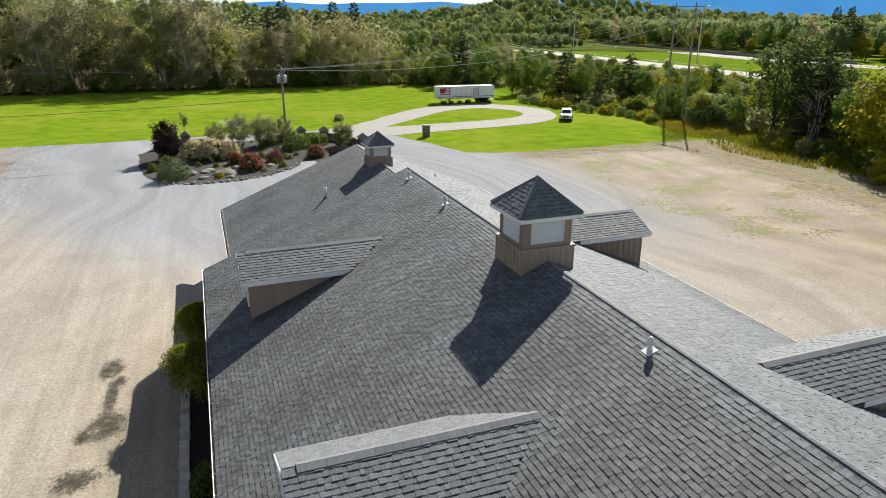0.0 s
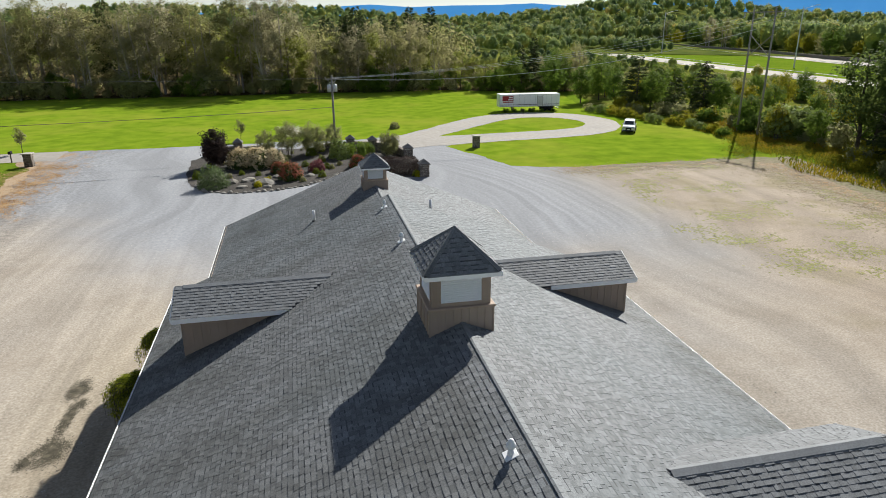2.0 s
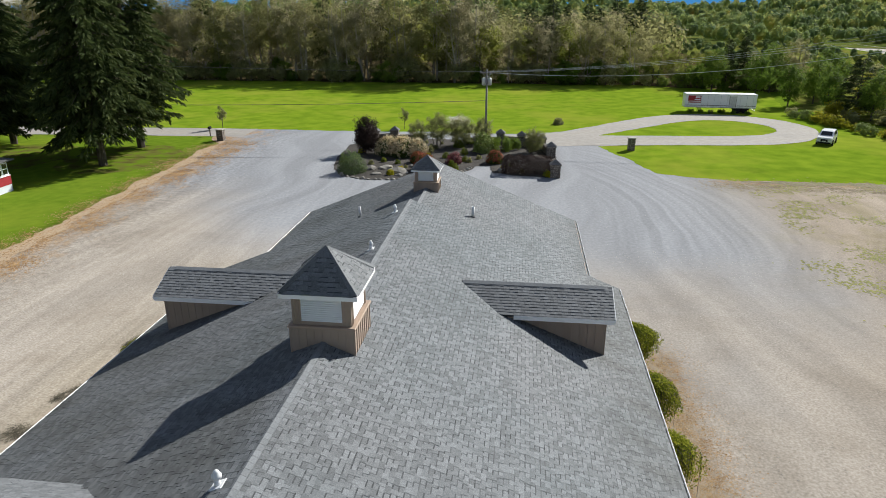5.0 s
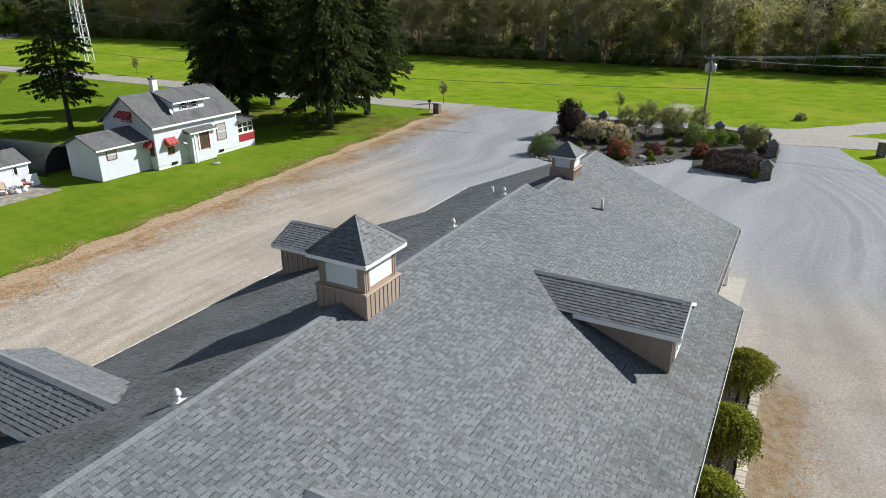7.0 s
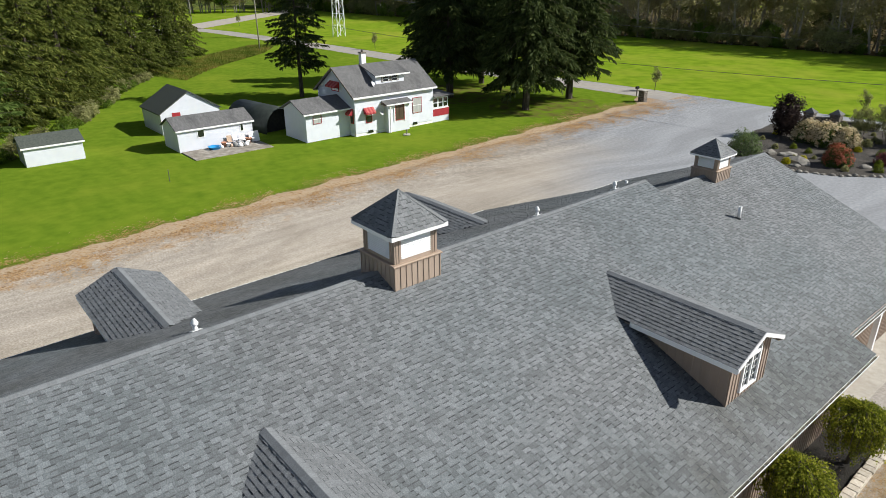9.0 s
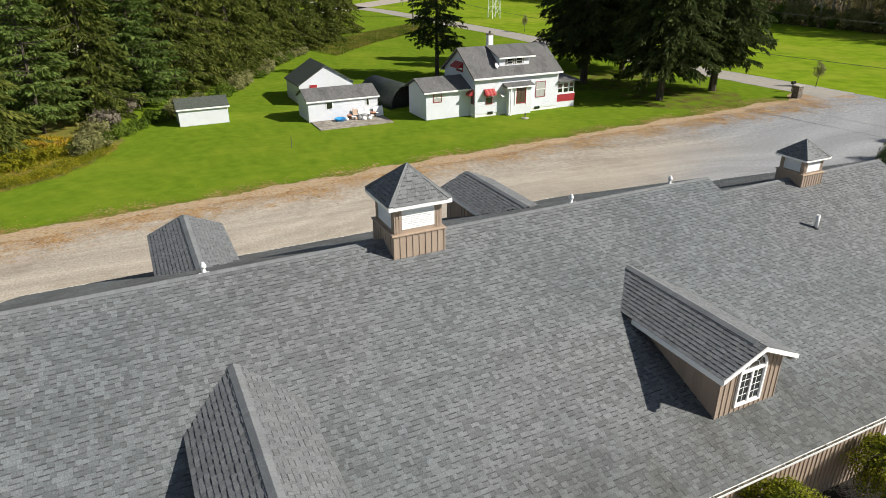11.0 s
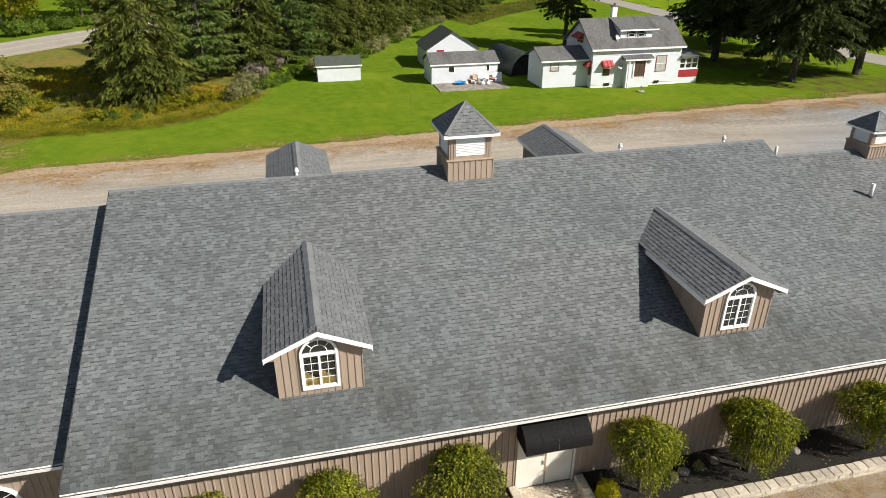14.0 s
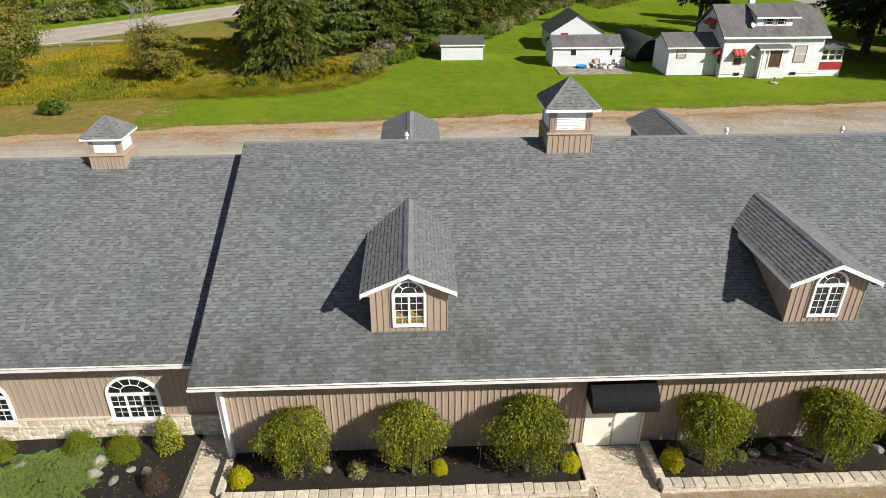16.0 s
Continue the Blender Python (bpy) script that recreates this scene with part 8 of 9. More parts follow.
def stone_pillar(x, y, w, h, cap, label, group):
    """A square pillar of rough stones, with a slab or a small shingled pyramid on top."""
    p = thing("stone_pillar", (x, y, 0), label, "pillar", group)
    part("core", Geo().box(-w / 2 + 0.05, w / 2 - 0.05, -w / 2 + 0.05, w / 2 - 0.05, 0, h), M_MORTAR, p)
    r = random.Random(int(x * 7 + y))
    z = 0.0
    while z < h - 0.1:
        hh = r.uniform(0.16, 0.28)
        hh = min(hh, h - z)
        for s in range(4):
            a = -w / 2
            while a < w / 2 - 0.08:
                ww = min(r.uniform(0.22, 0.42), w / 2 - a)
                d = r.uniform(0.0, 0.04)
                g = Geo().soft_box(a + 0.01, a + ww - 0.01, -w / 2 - d, -w / 2 + 0.08, z + 0.01, z + hh - 0.01, 0.02)
                part("stone", g.moved(pose(0, 0, 0, 0, 0, 90 * s)), M_DARKSTONE, p)
                a += ww
        z += hh
    c = w / 2 + 0.13
    part("cap_slab", Geo().soft_box(-c, c, -c, c, h, h + 0.1, 0.02), M_CONCRETE if not cap else M_DARKSTONE, p)
    if cap:
        part("cap_roof", Geo().add([(-c, -c, h + 0.1), (c, -c, h + 0.1), (c, c, h + 0.1), (-c, c, h + 0.1), (0, 0, h + 0.62)], [(3, 2, 1, 0), (0, 1, 4), (1, 2, 4), (2, 3, 4), (3, 0, 4)]), M_GREYROOF, p, "small dark pyramid cap")
    return p


GATE = [(-14.4, 70.2), (-11.9, 71.2), (2.6, 70.6), (5.4, 69.2), (8.0, 67.2), (9.0, 62.2), (9.1, 52.3)]
for x, y in GATE:
    stone_pillar(x, y, 1.0, 1.35, True, "rough stone pillar with pyramid cap at the entrance garden", "garden pillars")
stone_pillar(19.3, 67.8, 0.8, 1.55, False, "square stone gate pillar on the lawn", "gate pillars")
stone_pillar(-35.6, 68.2, 0.85, 1.5, False, "square stone gate pillar beside the drive", "gate pillars")


def garden_wall(a, b, h):
    """A low rough stone wall between two pillars."""
    w = thing("stone_wall", (a[0], a[1], 0), "low rough stone wall between pillars", "wall", "garden walls", math.degrees(math.atan2(b[1] - a[1], b[0] - a[0])))
    L = math.dist(a, b)
    part("core", Geo().box(0, L, -0.16, 0.16, 0, h - 0.05), M_MORTAR, w)
    r = random.Random(int(L * 100))
    z = 0
    while z < h - 0.05:
        hh = min(r.uniform(0.18, 0.3), h - z)
        x = 0.5
        while x < L - 0.5:
            ww = min(r.uniform(0.3, 0.6), L - 0.5 - x + 0.02)
            part("stone", Geo().soft_box(x + 0.01, x + ww - 0.01, -0.22 - r.uniform(0, 0.03), 0.22, z + 0.01, z + hh - 0.01, 0.03), M_DARKSTONE, w)
            x += ww
        z += hh


for a, b, h in ((GATE[0], GATE[1], 1.0), (GATE[2], GATE[3], 1.1), (GATE[3], GATE[4], 1.1), (GATE[4], GATE[5], 1.0), (GATE[1], (-7.5, 72.0), 0.8), (GATE[2], (-1.2, 71.6), 0.8)):
    garden_wall(a, b, h)

plant("purple_beech", broadleaf(411, 4.7, 1.6, 0.17, 150, 50, M_BARK, L_RED, 0.03, 0.08, 2, 0.6, 1.0), -13.7, 62.3, 0, 1.0, 0, "dark purple-leaved small tree in the entrance garden", "tree")
shrub("round_bush", round_shrub(412, 3.2, 2.3, 0.12, foliage("leaves_grey_green", [(0.08, 0.115, 0.045), (0.15, 0.20, 0.08), (0.25, 0.31, 0.15)], 0.5, 0.2, 0.35), 4.0), -13.1, 52.0, 0.05, "round grey-green bush at the garden corner")
L_CLOAK = foliage("leaves_dark_cloak", [(0.025, 0.045, 0.012), (0.06, 0.095, 0.02), (0.12, 0.16, 0.04)], 0.5, 0.2, 0.35)
L_FLAME = foliage("leaves_flame", [(0.16, 0.06, 0.025), (0.36, 0.11, 0.06), (0.52, 0.20, 0.12)], 0.6, 0.2, 0.35)


def blooming(seed, w, h, heads, size, per):
    """A dark leafy shrub and, over its upper side, many loose flower heads."""
    r = np.random.default_rng(seed)
    meshes = round_shrub(seed, w, h, 0.12, L_CLOAK, 2.6)
    d = r.normal(size=(heads, 3))
    d[:, 2] = np.abs(d[:, 2]) + 0.25
    d /= np.linalg.norm(d, axis=1, keepdims=True)
    c = d * np.array([w / 2, w / 2, h]) * r.uniform(0.9, 1.06, (heads, 1))
    p = np.repeat(c, per, axis=0) + r.normal(size=(heads * per, 3)) * size * 0.45
    return meshes, quads_mesh("bloom", leaf_quads(p, size * 0.62, r, 0.5, normals=np.repeat(d, per, axis=0)))


def blooming_shrub(name, built, mat, x, y, label, group, scale=1.0, rz=0.0):
    ob = shrub(name, built[0], x, y, 0.05, label, group, scale, rz)
    part("bloom", built[1], mat, ob)["kind"] = "stuff"


CREAM = blooming(413, 3.2, 2.2, 230, 0.24, 12)
for i, (x, y, f) in enumerate(((-11.0, 61.6, 1.0), (-9.0, 61.0, 1.05), (-7.3, 61.6, 0.9))):
    blooming_shrub("hydrangea", CREAM, L_CREAM, x, y, "hydrangea covered in cream flower heads", "hydrangeas", f, 100 * i)
AZ = blooming(414, 2.6, 1.75, 150, 0.2, 12)
blooming_shrub("orange_shrub", AZ, L_FLAME, -5.2, 54.0, "rust-red autumn shrub at the garden front", "orange shrubs", 1.0)
blooming_shrub("orange_shrub", AZ, L_FLAME, 2.4, 58.4, "rust-red autumn shrub in the entrance garden", "orange shrubs", 0.8, 60)
blooming_shrub("orange_shrub", AZ, L_FLAME, -6.6, 57.6, "rust-red autumn shrub in the entrance garden", "orange shrubs", 0.7, 140)
shrub("pink_shrub", round_shrub(415, 1.9, 1.3, 0.13, L_PINK, 1.5), -2.3, 57.6, 0.05, "small pink flowering shrub in mulch")
OLT = [broadleaf(416, 4.6, 1.8, 0.14, 90, 50, M_BARK, L_OLIVE, 0.12, 0.05, 4, 0.6, 0.9), broadleaf(417, 4.4, 1.9, 0.14, 120, 56, M_BARK, L_OLIVE, 0.05, 0.05, 4, 0.6, 0.9)]
plant("olive_tree", OLT[0], -5.5, 68.3, 0, 0.92, 0, "thin olive-leaved garden tree", "tree", "garden trees")
plant("olive_tree", OLT[1], -2.5, 67.9, 0, 0.9, 80, "dense olive-leaved garden tree", "tree", "garden trees")
plant("dry_tree", OLT[0], 0.2, 70.4, 0, 0.75, 160, "thin grey-leaved garden tree by the pole", "tree", "garden trees")
plant("dry_shrub", OLT[1], 7.0, 64.6, 0, 0.7, 200, "dry twiggy brown shrub by the pillars", "shrub")
plant("dry_shrub", OLT[0], -8.3, 68.6, 0, 0.7, 20, "dry twiggy brown shrub by the wall", "shrub")
shrub("broadleaf_bush", round_shrub(418, 2.8, 2.4, 0.24, L_SAGE, 1.3), 0.7, 64.6, 0.05, "pale broad-leaved bush in the entrance garden")
HEDGE = round_shrub(419, 2.5, 1.7, 0.12, L_GREEN, 3, True)
shrub("clipped_hedge", HEDGE, 2.9, 65.4, 0.05, "clipped green hedge block", "clipped hedges", 1.0)
shrub("clipped_hedge", HEDGE, 4.3, 66.6, 0.05, "clipped green hedge block by the wall", "clipped hedges", 0.8, 20)


def hedge_block(seed, w, d, h, leaf, leaves, count):
    """A clipped hedge: leaves over a block with a soft uneven top, on short stems."""
    r = np.random.default_rng(seed)
    u = r.uniform(-1, 1, (count, 3))
    face = r.choice(5, count, p=(0.3, 0.24, 0.24, 0.11, 0.11))
    for k, (axis, sign) in enumerate(((2, 1), (1, -1), (1, 1), (0, -1), (0, 1))):
        u[face == k, axis] = sign * r.uniform(0.8, 1.04, (face == k).sum())
    u[:, :2] *= (1 - 0.12 * np.maximum(0, u[:, 2:]) ** 3)
    p = u * np.array([w / 2, d / 2, h / 2]) + np.array([0, 0, h / 2])
    p[:, 2] *= 1 + 0.10 * np.sin(p[:, 0] * 2.1 + seed) * np.cos(p[:, 1] * 1.7) + 0.05 * np.sin(p[:, 0] * 5.3)
    g = Geo()
    for k in range(9):
        x = -w * 0.42 + w * 0.84 * k / 8
        g.tube([(x, 0, -0.05), (x + 0.1, 0.1, h * 0.5), (x - 0.1, -0.1, h * 0.85)], [0.03, 0.02, 0.01], 4)
    tm, cm = g.mesh("stems"), quads_mesh("leaves", leaf_quads(p, leaf, r, 0.3, normals=u))
    tm.materials.append(M_BARK)
    cm.materials.append(leaves)
    return tm, cm


L_PLUM = foliage("leaves_plum", [(0.035, 0.026, 0.024), (0.075, 0.055, 0.048), (0.15, 0.11, 0.09)], 0.6, 0.2, 0.25)
shrub("dark_hedge", hedge_block(420, 5.4, 2.6, 1.65, 0.11, L_PLUM, 9000), 6.1, 54.1, 0.05, "long dark purple barberry hedge")
for i, (x, y, f) in enumerate(((-11.8, 56.0, 0.7), (-10.6, 57.4, 0.6), (-8.8, 56.6, 0.6), (-4.0, 52.6, 0.7), (-1.9, 54.4, 0.8), (-3.6, 60.4, 0.8), (0.4, 60.2, 0.7), (4.4, 56.6, 0.6), (8.2, 52.5, 0.7), (-6.0, 63.6, 1.1), (-1.6, 62.8, 0.9), (-15.2, 56.5, 1.0), (-10.5, 69.6, 1.3), (1.8, 69.0, 1.1))):
    shrub("garden_perennial", BALL if i % 3 else LOW, x, y, 0.05, "low leafy perennial in the entrance garden", "perennials", f * (1.0 if i % 3 else 1.8), 33 * i)

gq = random.Random(17)
for i in range(46):
    x, y = gq.uniform(-15, 8.5), gq.uniform(51, 71)
    if math.hypot(x + 4, y - 49) < 5 or (-1 < x < 3 and y < 58):
        continue
    shrub("garden_perennial", (BALL, LOW, GOLD, LOW)[i % 4], x, y, 0.05, "low leafy perennial in the entrance garden", "perennials", gq.uniform(0.6, 1.3), 33 * i)

# ---------------------------------------------------------------- poles, wires, signs
def wire(a, b, sag, label="thin overhead wire between poles", rad=0.02, mat=None):
    a, b = Vector(a), Vector(b)
    pts = [a.lerp(b, k / 14) - Vector((0, 0, sag * 4 * (k / 14) * (1 - k / 14))) for k in range(15)]
    return single("overhead_wire", Geo().tube(pts, rad, 5), mat or M_WIRE, label, "wire", "overhead wires")


def utility_pole(x, y, h, mat, label, arm=None, cans=False, rz=0):
    p = thing("utility_pole", (x, y, 0), label, "utility pole", "utility poles", rz)
    part("pole", Geo().tube([(0, 0, -0.3), (0, 0, h * 0.5), (0, 0, h)], [0.17, 0.14, 0.11], 10), mat, p, "", True)
    if arm:
        part("crossarm", Geo().box(-arm, arm, -0.06, 0.06, h - 0.5, h - 0.36), mat, p)
        for a in (-arm + 0.1, 0, arm - 0.1):
            part("insulator", Geo().lathe(a, 0, [(0.04, h - 0.36), (0.07, h - 0.28), (0.03, h - 0.2), (0.05, h - 0.14), (0, h - 0.12)], 8), M_GALV, p)
        part("brace", Geo().tube([(-arm * 0.6, 0.05, h - 0.5), (0, 0.05, h - 1.1)], 0.025, 5).tube([(arm * 0.6, 0.05, h - 0.5), (0, 0.05, h - 1.1)], 0.025, 5), M_GALV, p)
    if cans:
        for a in (-0.38, 0.38):
            part("transformer", Geo().lathe(a, -0.12, [(0.2, h - 2.0), (0.27, h - 1.94), (0.27, h - 1.2), (0.22, h - 1.1), (0.06, h - 1.06), (0.05, h - 0.95), (0, h - 0.94)], 12), M_GALV, p, "pale grey transformer can", True)
    return p


utility_pole(0.6, 70.6, 9.6, M_POLE, "grey wooden utility pole with transformers behind the garden", 0.9, True)
utility_pole(-132.5, 58.0, 17.0, M_PALEBARK, "tall pale wooden utility pole by the lane", 0.9)
utility_pole(-233, 80, 10.5, M_POLE, "plain wooden utility pole by the lane", 0.9)
frame_pole = thing("h_frame_pole", (61.9, 69.0, 0), "weathered wooden twin-pole frame with braces beside the yard", "utility pole", "utility poles")
for sx, sy in ((-0.4, 1.8), (0.4, -1.8)):
    part("pole", Geo().tube([(sx, sy, -0.3), (sx, sy, 9), (sx, sy, 17.9)], [0.17, 0.15, 0.11], 10), M_POLE, frame_pole, "", True)
part("crossarm", Geo().tube([(-0.78, 3.5, 17.3), (0.78, -3.5, 17.3)], 0.1, 4), M_POLE, frame_pole)
for lo, hi in ((11.2, 14.2), (14.2, 11.2)):
    part("brace", Geo().tube([(-0.4, 1.8, lo), (0.4, -1.8, hi)], 0.07, 5), M_POLE, frame_pole)
for k in (-3.3, 0.0, 3.3):
    part("insulator", Geo().lathe(-k * 0.222, k, [(0.05, 16.6), (0.12, 16.7), (0.05, 16.85), (0.12, 17.0), (0.04, 17.2)], 8), M_GALV, frame_pole)
for dx, dz in ((-0.8, -0.15), (0.0, -0.15), (0.8, -0.15)):
    wire((0.6 + dx, 70.6, 9.45 + dz), (-132.5 + dx, 58, 16.0 + dz), 1.6)
wire((0.6, 70.6, 5.6), (-132.5, 58, 8.5), 1.8, "thick black cable between poles", 0.03)
wire((-132.5, 58, 16.0), (-233, 80, 10.3), 1.3)
wire((0.6, 70.6, 9.2), (61.7, 70.0, 15.0), 2.3, "pale overhead wire beside the yard", 0.03, M_PALEWIRE)
for k in (-3.3, 0.0, 3.3):
    wire((0.6, 70.6 + 0.24 * k, 9.3), (61.9 - 0.222 * k, 69.0 + k, 16.6), 1.4, "pale overhead wire beside the yard", 0.015, M_PALEWIRE)


def highway_lamp(x, y, h, rz):
    p = thing("highway_lamp", (x, y, 0), "tall galvanised highway lamp with long arm", "street lamp", "highway lamps", rz)
    part("pole", Geo().tube([(0, 0, 0), (0, 0, h)], [0.26, 0.14], 8), M_GALV, p)
    part("arm", Geo().tube([(0, 0, h - 1.5), (1.5, 0, h - 0.4), (6.5, 0, h + 0.6)], [0.12, 0.1, 0.08], 6), M_GALV, p)
    part("lamp_head", Geo().box(6.2, 7.6, -0.25, 0.25, h + 0.5, h + 0.75), M_GALV, p)


highway_lamp(175, 196, 21.0, 10)
highway_lamp(189, 312, 21.0, 10)
for nm, pts in (("near", [(x - 8, y) for x, y in NEARWAY[:8]]), ("median", [(x + 8, y) for x, y in NEARWAY[2:8]]), ("far", [(x - 9, y) for x, y in FARWAY[1:9]]), ("west", [(-52, -66), (-59, -60.5), (-66, -54), (-67, -46)])):
    gr = thing("guard_rail", (0, 0, 0), "pale steel guard rail along the highway", "guard rail", "guard rails")
    part("rail", Geo().tube([(x, y, 0.62) for x, y in pts], 0.14 if nm == "west" else 0.08, 4), M_GALV, gr)
    for x, y in along(pts, 4.0 if nm == "west" else 10, 0, 3):
        part("post", Geo().box(x - 0.06, x + 0.06, y - 0.06, y + 0.06, 0, 0.7), M_GALV, gr)

barrier = Geo()
for (ax, ay), (bx, by) in zip(FARWAY[2:10], FARWAY[3:11]):
    ux, uy = bx - ax, by - ay
    l = math.hypot(ux, uy)
    nx, ny = uy / l, -ux / l
    o, w = 9.0, 9.35
    barrier.add([(ax + nx * o, ay + ny * o, 0), (bx + nx * o, by + ny * o, 0), (bx + nx * o, by + ny * o, 1.5), (ax + nx * o, ay + ny * o, 1.5),
                 (ax + nx * w, ay + ny * w, 0), (bx + nx * w, by + ny * w, 0), (bx + nx * w, by + ny * w, 1.5), (ax + nx * w, ay + ny * w, 1.5)],
                [(0, 1, 2, 3), (5, 4, 7, 6), (3, 2, 6, 7), (1, 0, 4, 5), (0, 3, 7, 4), (2, 1, 5, 6)])
single("road_barrier", barrier, M_DARKSTONE, "long dark weathered barrier along the far carriageway", "barrier", kind="structure")

tower = thing("lattice_tower", (-149, 90, 0), "tall white steel lattice mast in the field", "tower")
for sx in (-1, 1):
    for sy in (-1, 1):
        part("leg", Geo().tube([(sx * 1.25, sy * 1.25, 0), (sx * 0.35, sy * 0.35, 42)], 0.11, 6), M_WHITE, tower)
for i in range(14):
    z0, z1 = 3.0 * i, 3.0 * (i + 1)
    a0, a1 = 1.25 - 0.9 * z0 / 42, 1.25 - 0.9 * z1 / 42
    for ang in range(4):
        m = pose(0, 0, 0, 0, 0, 90 * ang)
        part("brace", Geo().tube([tuple(m @ Vector((-a0, -a0, z0))), tuple(m @ Vector((a1, -a1, z1)))], 0.05, 4), M_WHITE, tower)
        part("brace", Geo().tube([tuple(m @ Vector((-a1, -a1, z1))), tuple(m @ Vector((a1, -a1, z1)))], 0.045, 4), M_WHITE, tower)

mb = thing("mailbox", (-38.6, 71.2, 0), "dark mailbox on a post by the lane", "mailbox")
part("post", Geo().box(-0.06, 0.06, -0.06, 0.06, 0, 1.05), M_DARKPOLE, mb)
part("box", Geo().prism([(-0.16, 1.05), (0.16, 1.05), (0.16, 1.25), (0.11, 1.36), (0, 1.4), (-0.11, 1.36), (-0.16, 1.25)], "y", -0.28, 0.28), M_BLACK, mb)
SAP = broadleaf(430, 3.2, 0.6, 0.13, 30, 26, M_BARK, L_OLIVE, 0.35, 0.05, 1, 0.35)
for i, (x, y, f) in enumerate(((-12.2, 80.2, 1.0), (-39.4, 77.0, 1.1), (-115, 78.5, 1.2), (-206, 86, 1.2))):
    plant("sapling", SAP, x, y, 0, f, 60 * i, "thin young tree staked in the grass", "tree", "saplings")
shrub("field_bush", round_shrub(431, 1.6, 1.1, 0.16, L_OLIVE, 0.8), 11.0, 87.0, 0, "small lone bush in the field")
orn = thing("lawn_ornament", (-41.6, 31.8, 0), "small dark lawn ornament on a stone ring", "ornament")
part("base", Geo().lathe(0, 0, [(0.4, 0), (0.42, 0.1), (0.2, 0.14), (0, 0.15)], 12), M_CONCRETE, orn)
part("post", Geo().lathe(0, 0, [(0.06, 0.14), (0.05, 0.45), (0.12, 0.5), (0.1, 0.62), (0, 0.66)], 10), M_DARKSTONE, orn)
stake = thing("marker_stake", (-41.5, 5.6, 0), "thin dark stake in the lawn", "stake")
part("rod", Geo().tube([(0, 0, 0), (0.05, 0, 1.1)], 0.03, 5), M_WIRE, stake)

# ---------------------------------------------------------------- trailer and car
tr = thing("box_trailer", (33.4, 102.4, 0), "white box trailer with a red sign panel parked on grass", "trailer", rz=-3)
tr.scale = (0.96, 1.0, 0.86)
part("box", Geo().soft_box(0, 12.2, 0, 2.5, 1.05, 3.75, 0.05), M_WHITE, tr)
part("top_rail", Geo().box(-0.02, 12.22, -0.02, 0.02, 3.6, 3.7).box(-0.02, 12.22, -0.02, 0.02, 1.05, 1.2), M_GALV, tr)
part("stripe", Geo().box(0.1, 12.1, -0.03, -0.004, 1.45, 1.55), M_DARKSTONE, tr)
sg = part("sign_panel", Geo().box(0.5, 2.7, -0.03, -0.005, 2.35, 3.4), M_RED, tr, "red panel with white bars")
part("sign_bar", Geo().box(1.75, 2.55, -0.04, -0.032, 2.95, 3.25), M_WHITE, sg)
part("sign_bar", Geo().box(1.6, 2.6, -0.04, -0.032, 2.5, 2.75), M_WHITE, sg)
part("sign_bar", Geo().box(0.6, 2.7, -0.04, -0.006, 2.0, 2.2), M_RED, tr)
part("side_door", Geo().box(7.6, 8.7, -0.035, -0.004, 1.25, 3.35), M_GALV, tr)
for x in (7.55, 8.7):
    part("door_post", Geo().box(x, x + 0.06, -0.05, -0.004, 1.2, 3.4), M_DARKSTONE, tr)
for i in range(11):
    part("side_seam", Geo().box(0.6 + i * 1.1, 0.63 + i * 1.1, -0.014, -0.002, 1.2, 3.58), M_GALV, tr)
for x in (2.6, 2.9):
    part("landing_leg", Geo().box(x, x + 0.12, 0.4, 0.52, 0, 1.06).box(x, x + 0.12, 1.98, 2.1, 0, 1.06), M_DARKSTONE, tr)
for x in (9.2, 10.4):
    for y in (0.25, 2.0):
        w = part("wheel", Geo().lathe(0, 0, [(0.3, 0), (0.5, 0.03), (0.52, 0.14), (0.5, 0.26), (0.3, 0.28)], 18).moved(pose(x, y + 0.14, 0.52, 90)), M_TYRE, tr)
        part("rim", Geo().lathe(0, 0, [(0.28, 0.0), (0.2, 0.04), (0.0, 0.05)], 14).moved(pose(x, y + 0.13, 0.52, 90)), M_GALV, w)
part("undercarriage", Geo().box(8.6, 11.2, 0.4, 2.1, 0.6, 1.05), M_TYRE, tr)
part("bumper", Geo().box(12.0, 12.2, 0.2, 2.3, 0.5, 0.65), M_GALV, tr)

scrub([(34.2, 101.4), (36.0, 101.6), (37.6, 101.3), (39.4, 101.5), (41.3, 101.2), (43.6, 101.0)], ["green", "olive"], "trailer weeds", 0.28, 0.42, 28, "low weeds grown up below the trailer")
car = thing("white_car", (45.9, 75.4, 0), "small white crossover car facing the yard", "car", rz=-31)
car.scale = (1.0, 1.0, 1.14)
# nose towards -y
prof = [(-2.15, 0.35), (-2.2, 0.62), (-2.1, 0.92), (-1.25, 1.05), (-0.55, 1.5), (0.2, 1.62), (1.5, 1.58), (2.0, 1.2), (2.1, 0.9), (2.12, 0.4), (1.9, 0.28), (-1.9, 0.28)]
v, n = [], len(prof)
for x, inset in ((-0.9, 0.0), (0.9, 0.0)):
    for y, z in prof:
        k = 0.16 if z > 1.2 else 0.0
        v.append((x - math.copysign(k, x), y, z))
f = [tuple(range(n - 1, -1, -1)), tuple(range(n, 2 * n))] + [(i, (i + 1) % n, n + (i + 1) % n, n + i) for i in range(n)]
bm = bmesh.new()
bv = [bm.verts.new(p) for p in v]
for q in f:
    bm.faces.new([bv[i] for i in q])
bmesh.ops.bevel(bm, geom=list(bm.edges), offset=0.06, segments=2, affect="EDGES")
cme = bpy.data.meshes.new("body")
bm.to_mesh(cme)
bm.free()
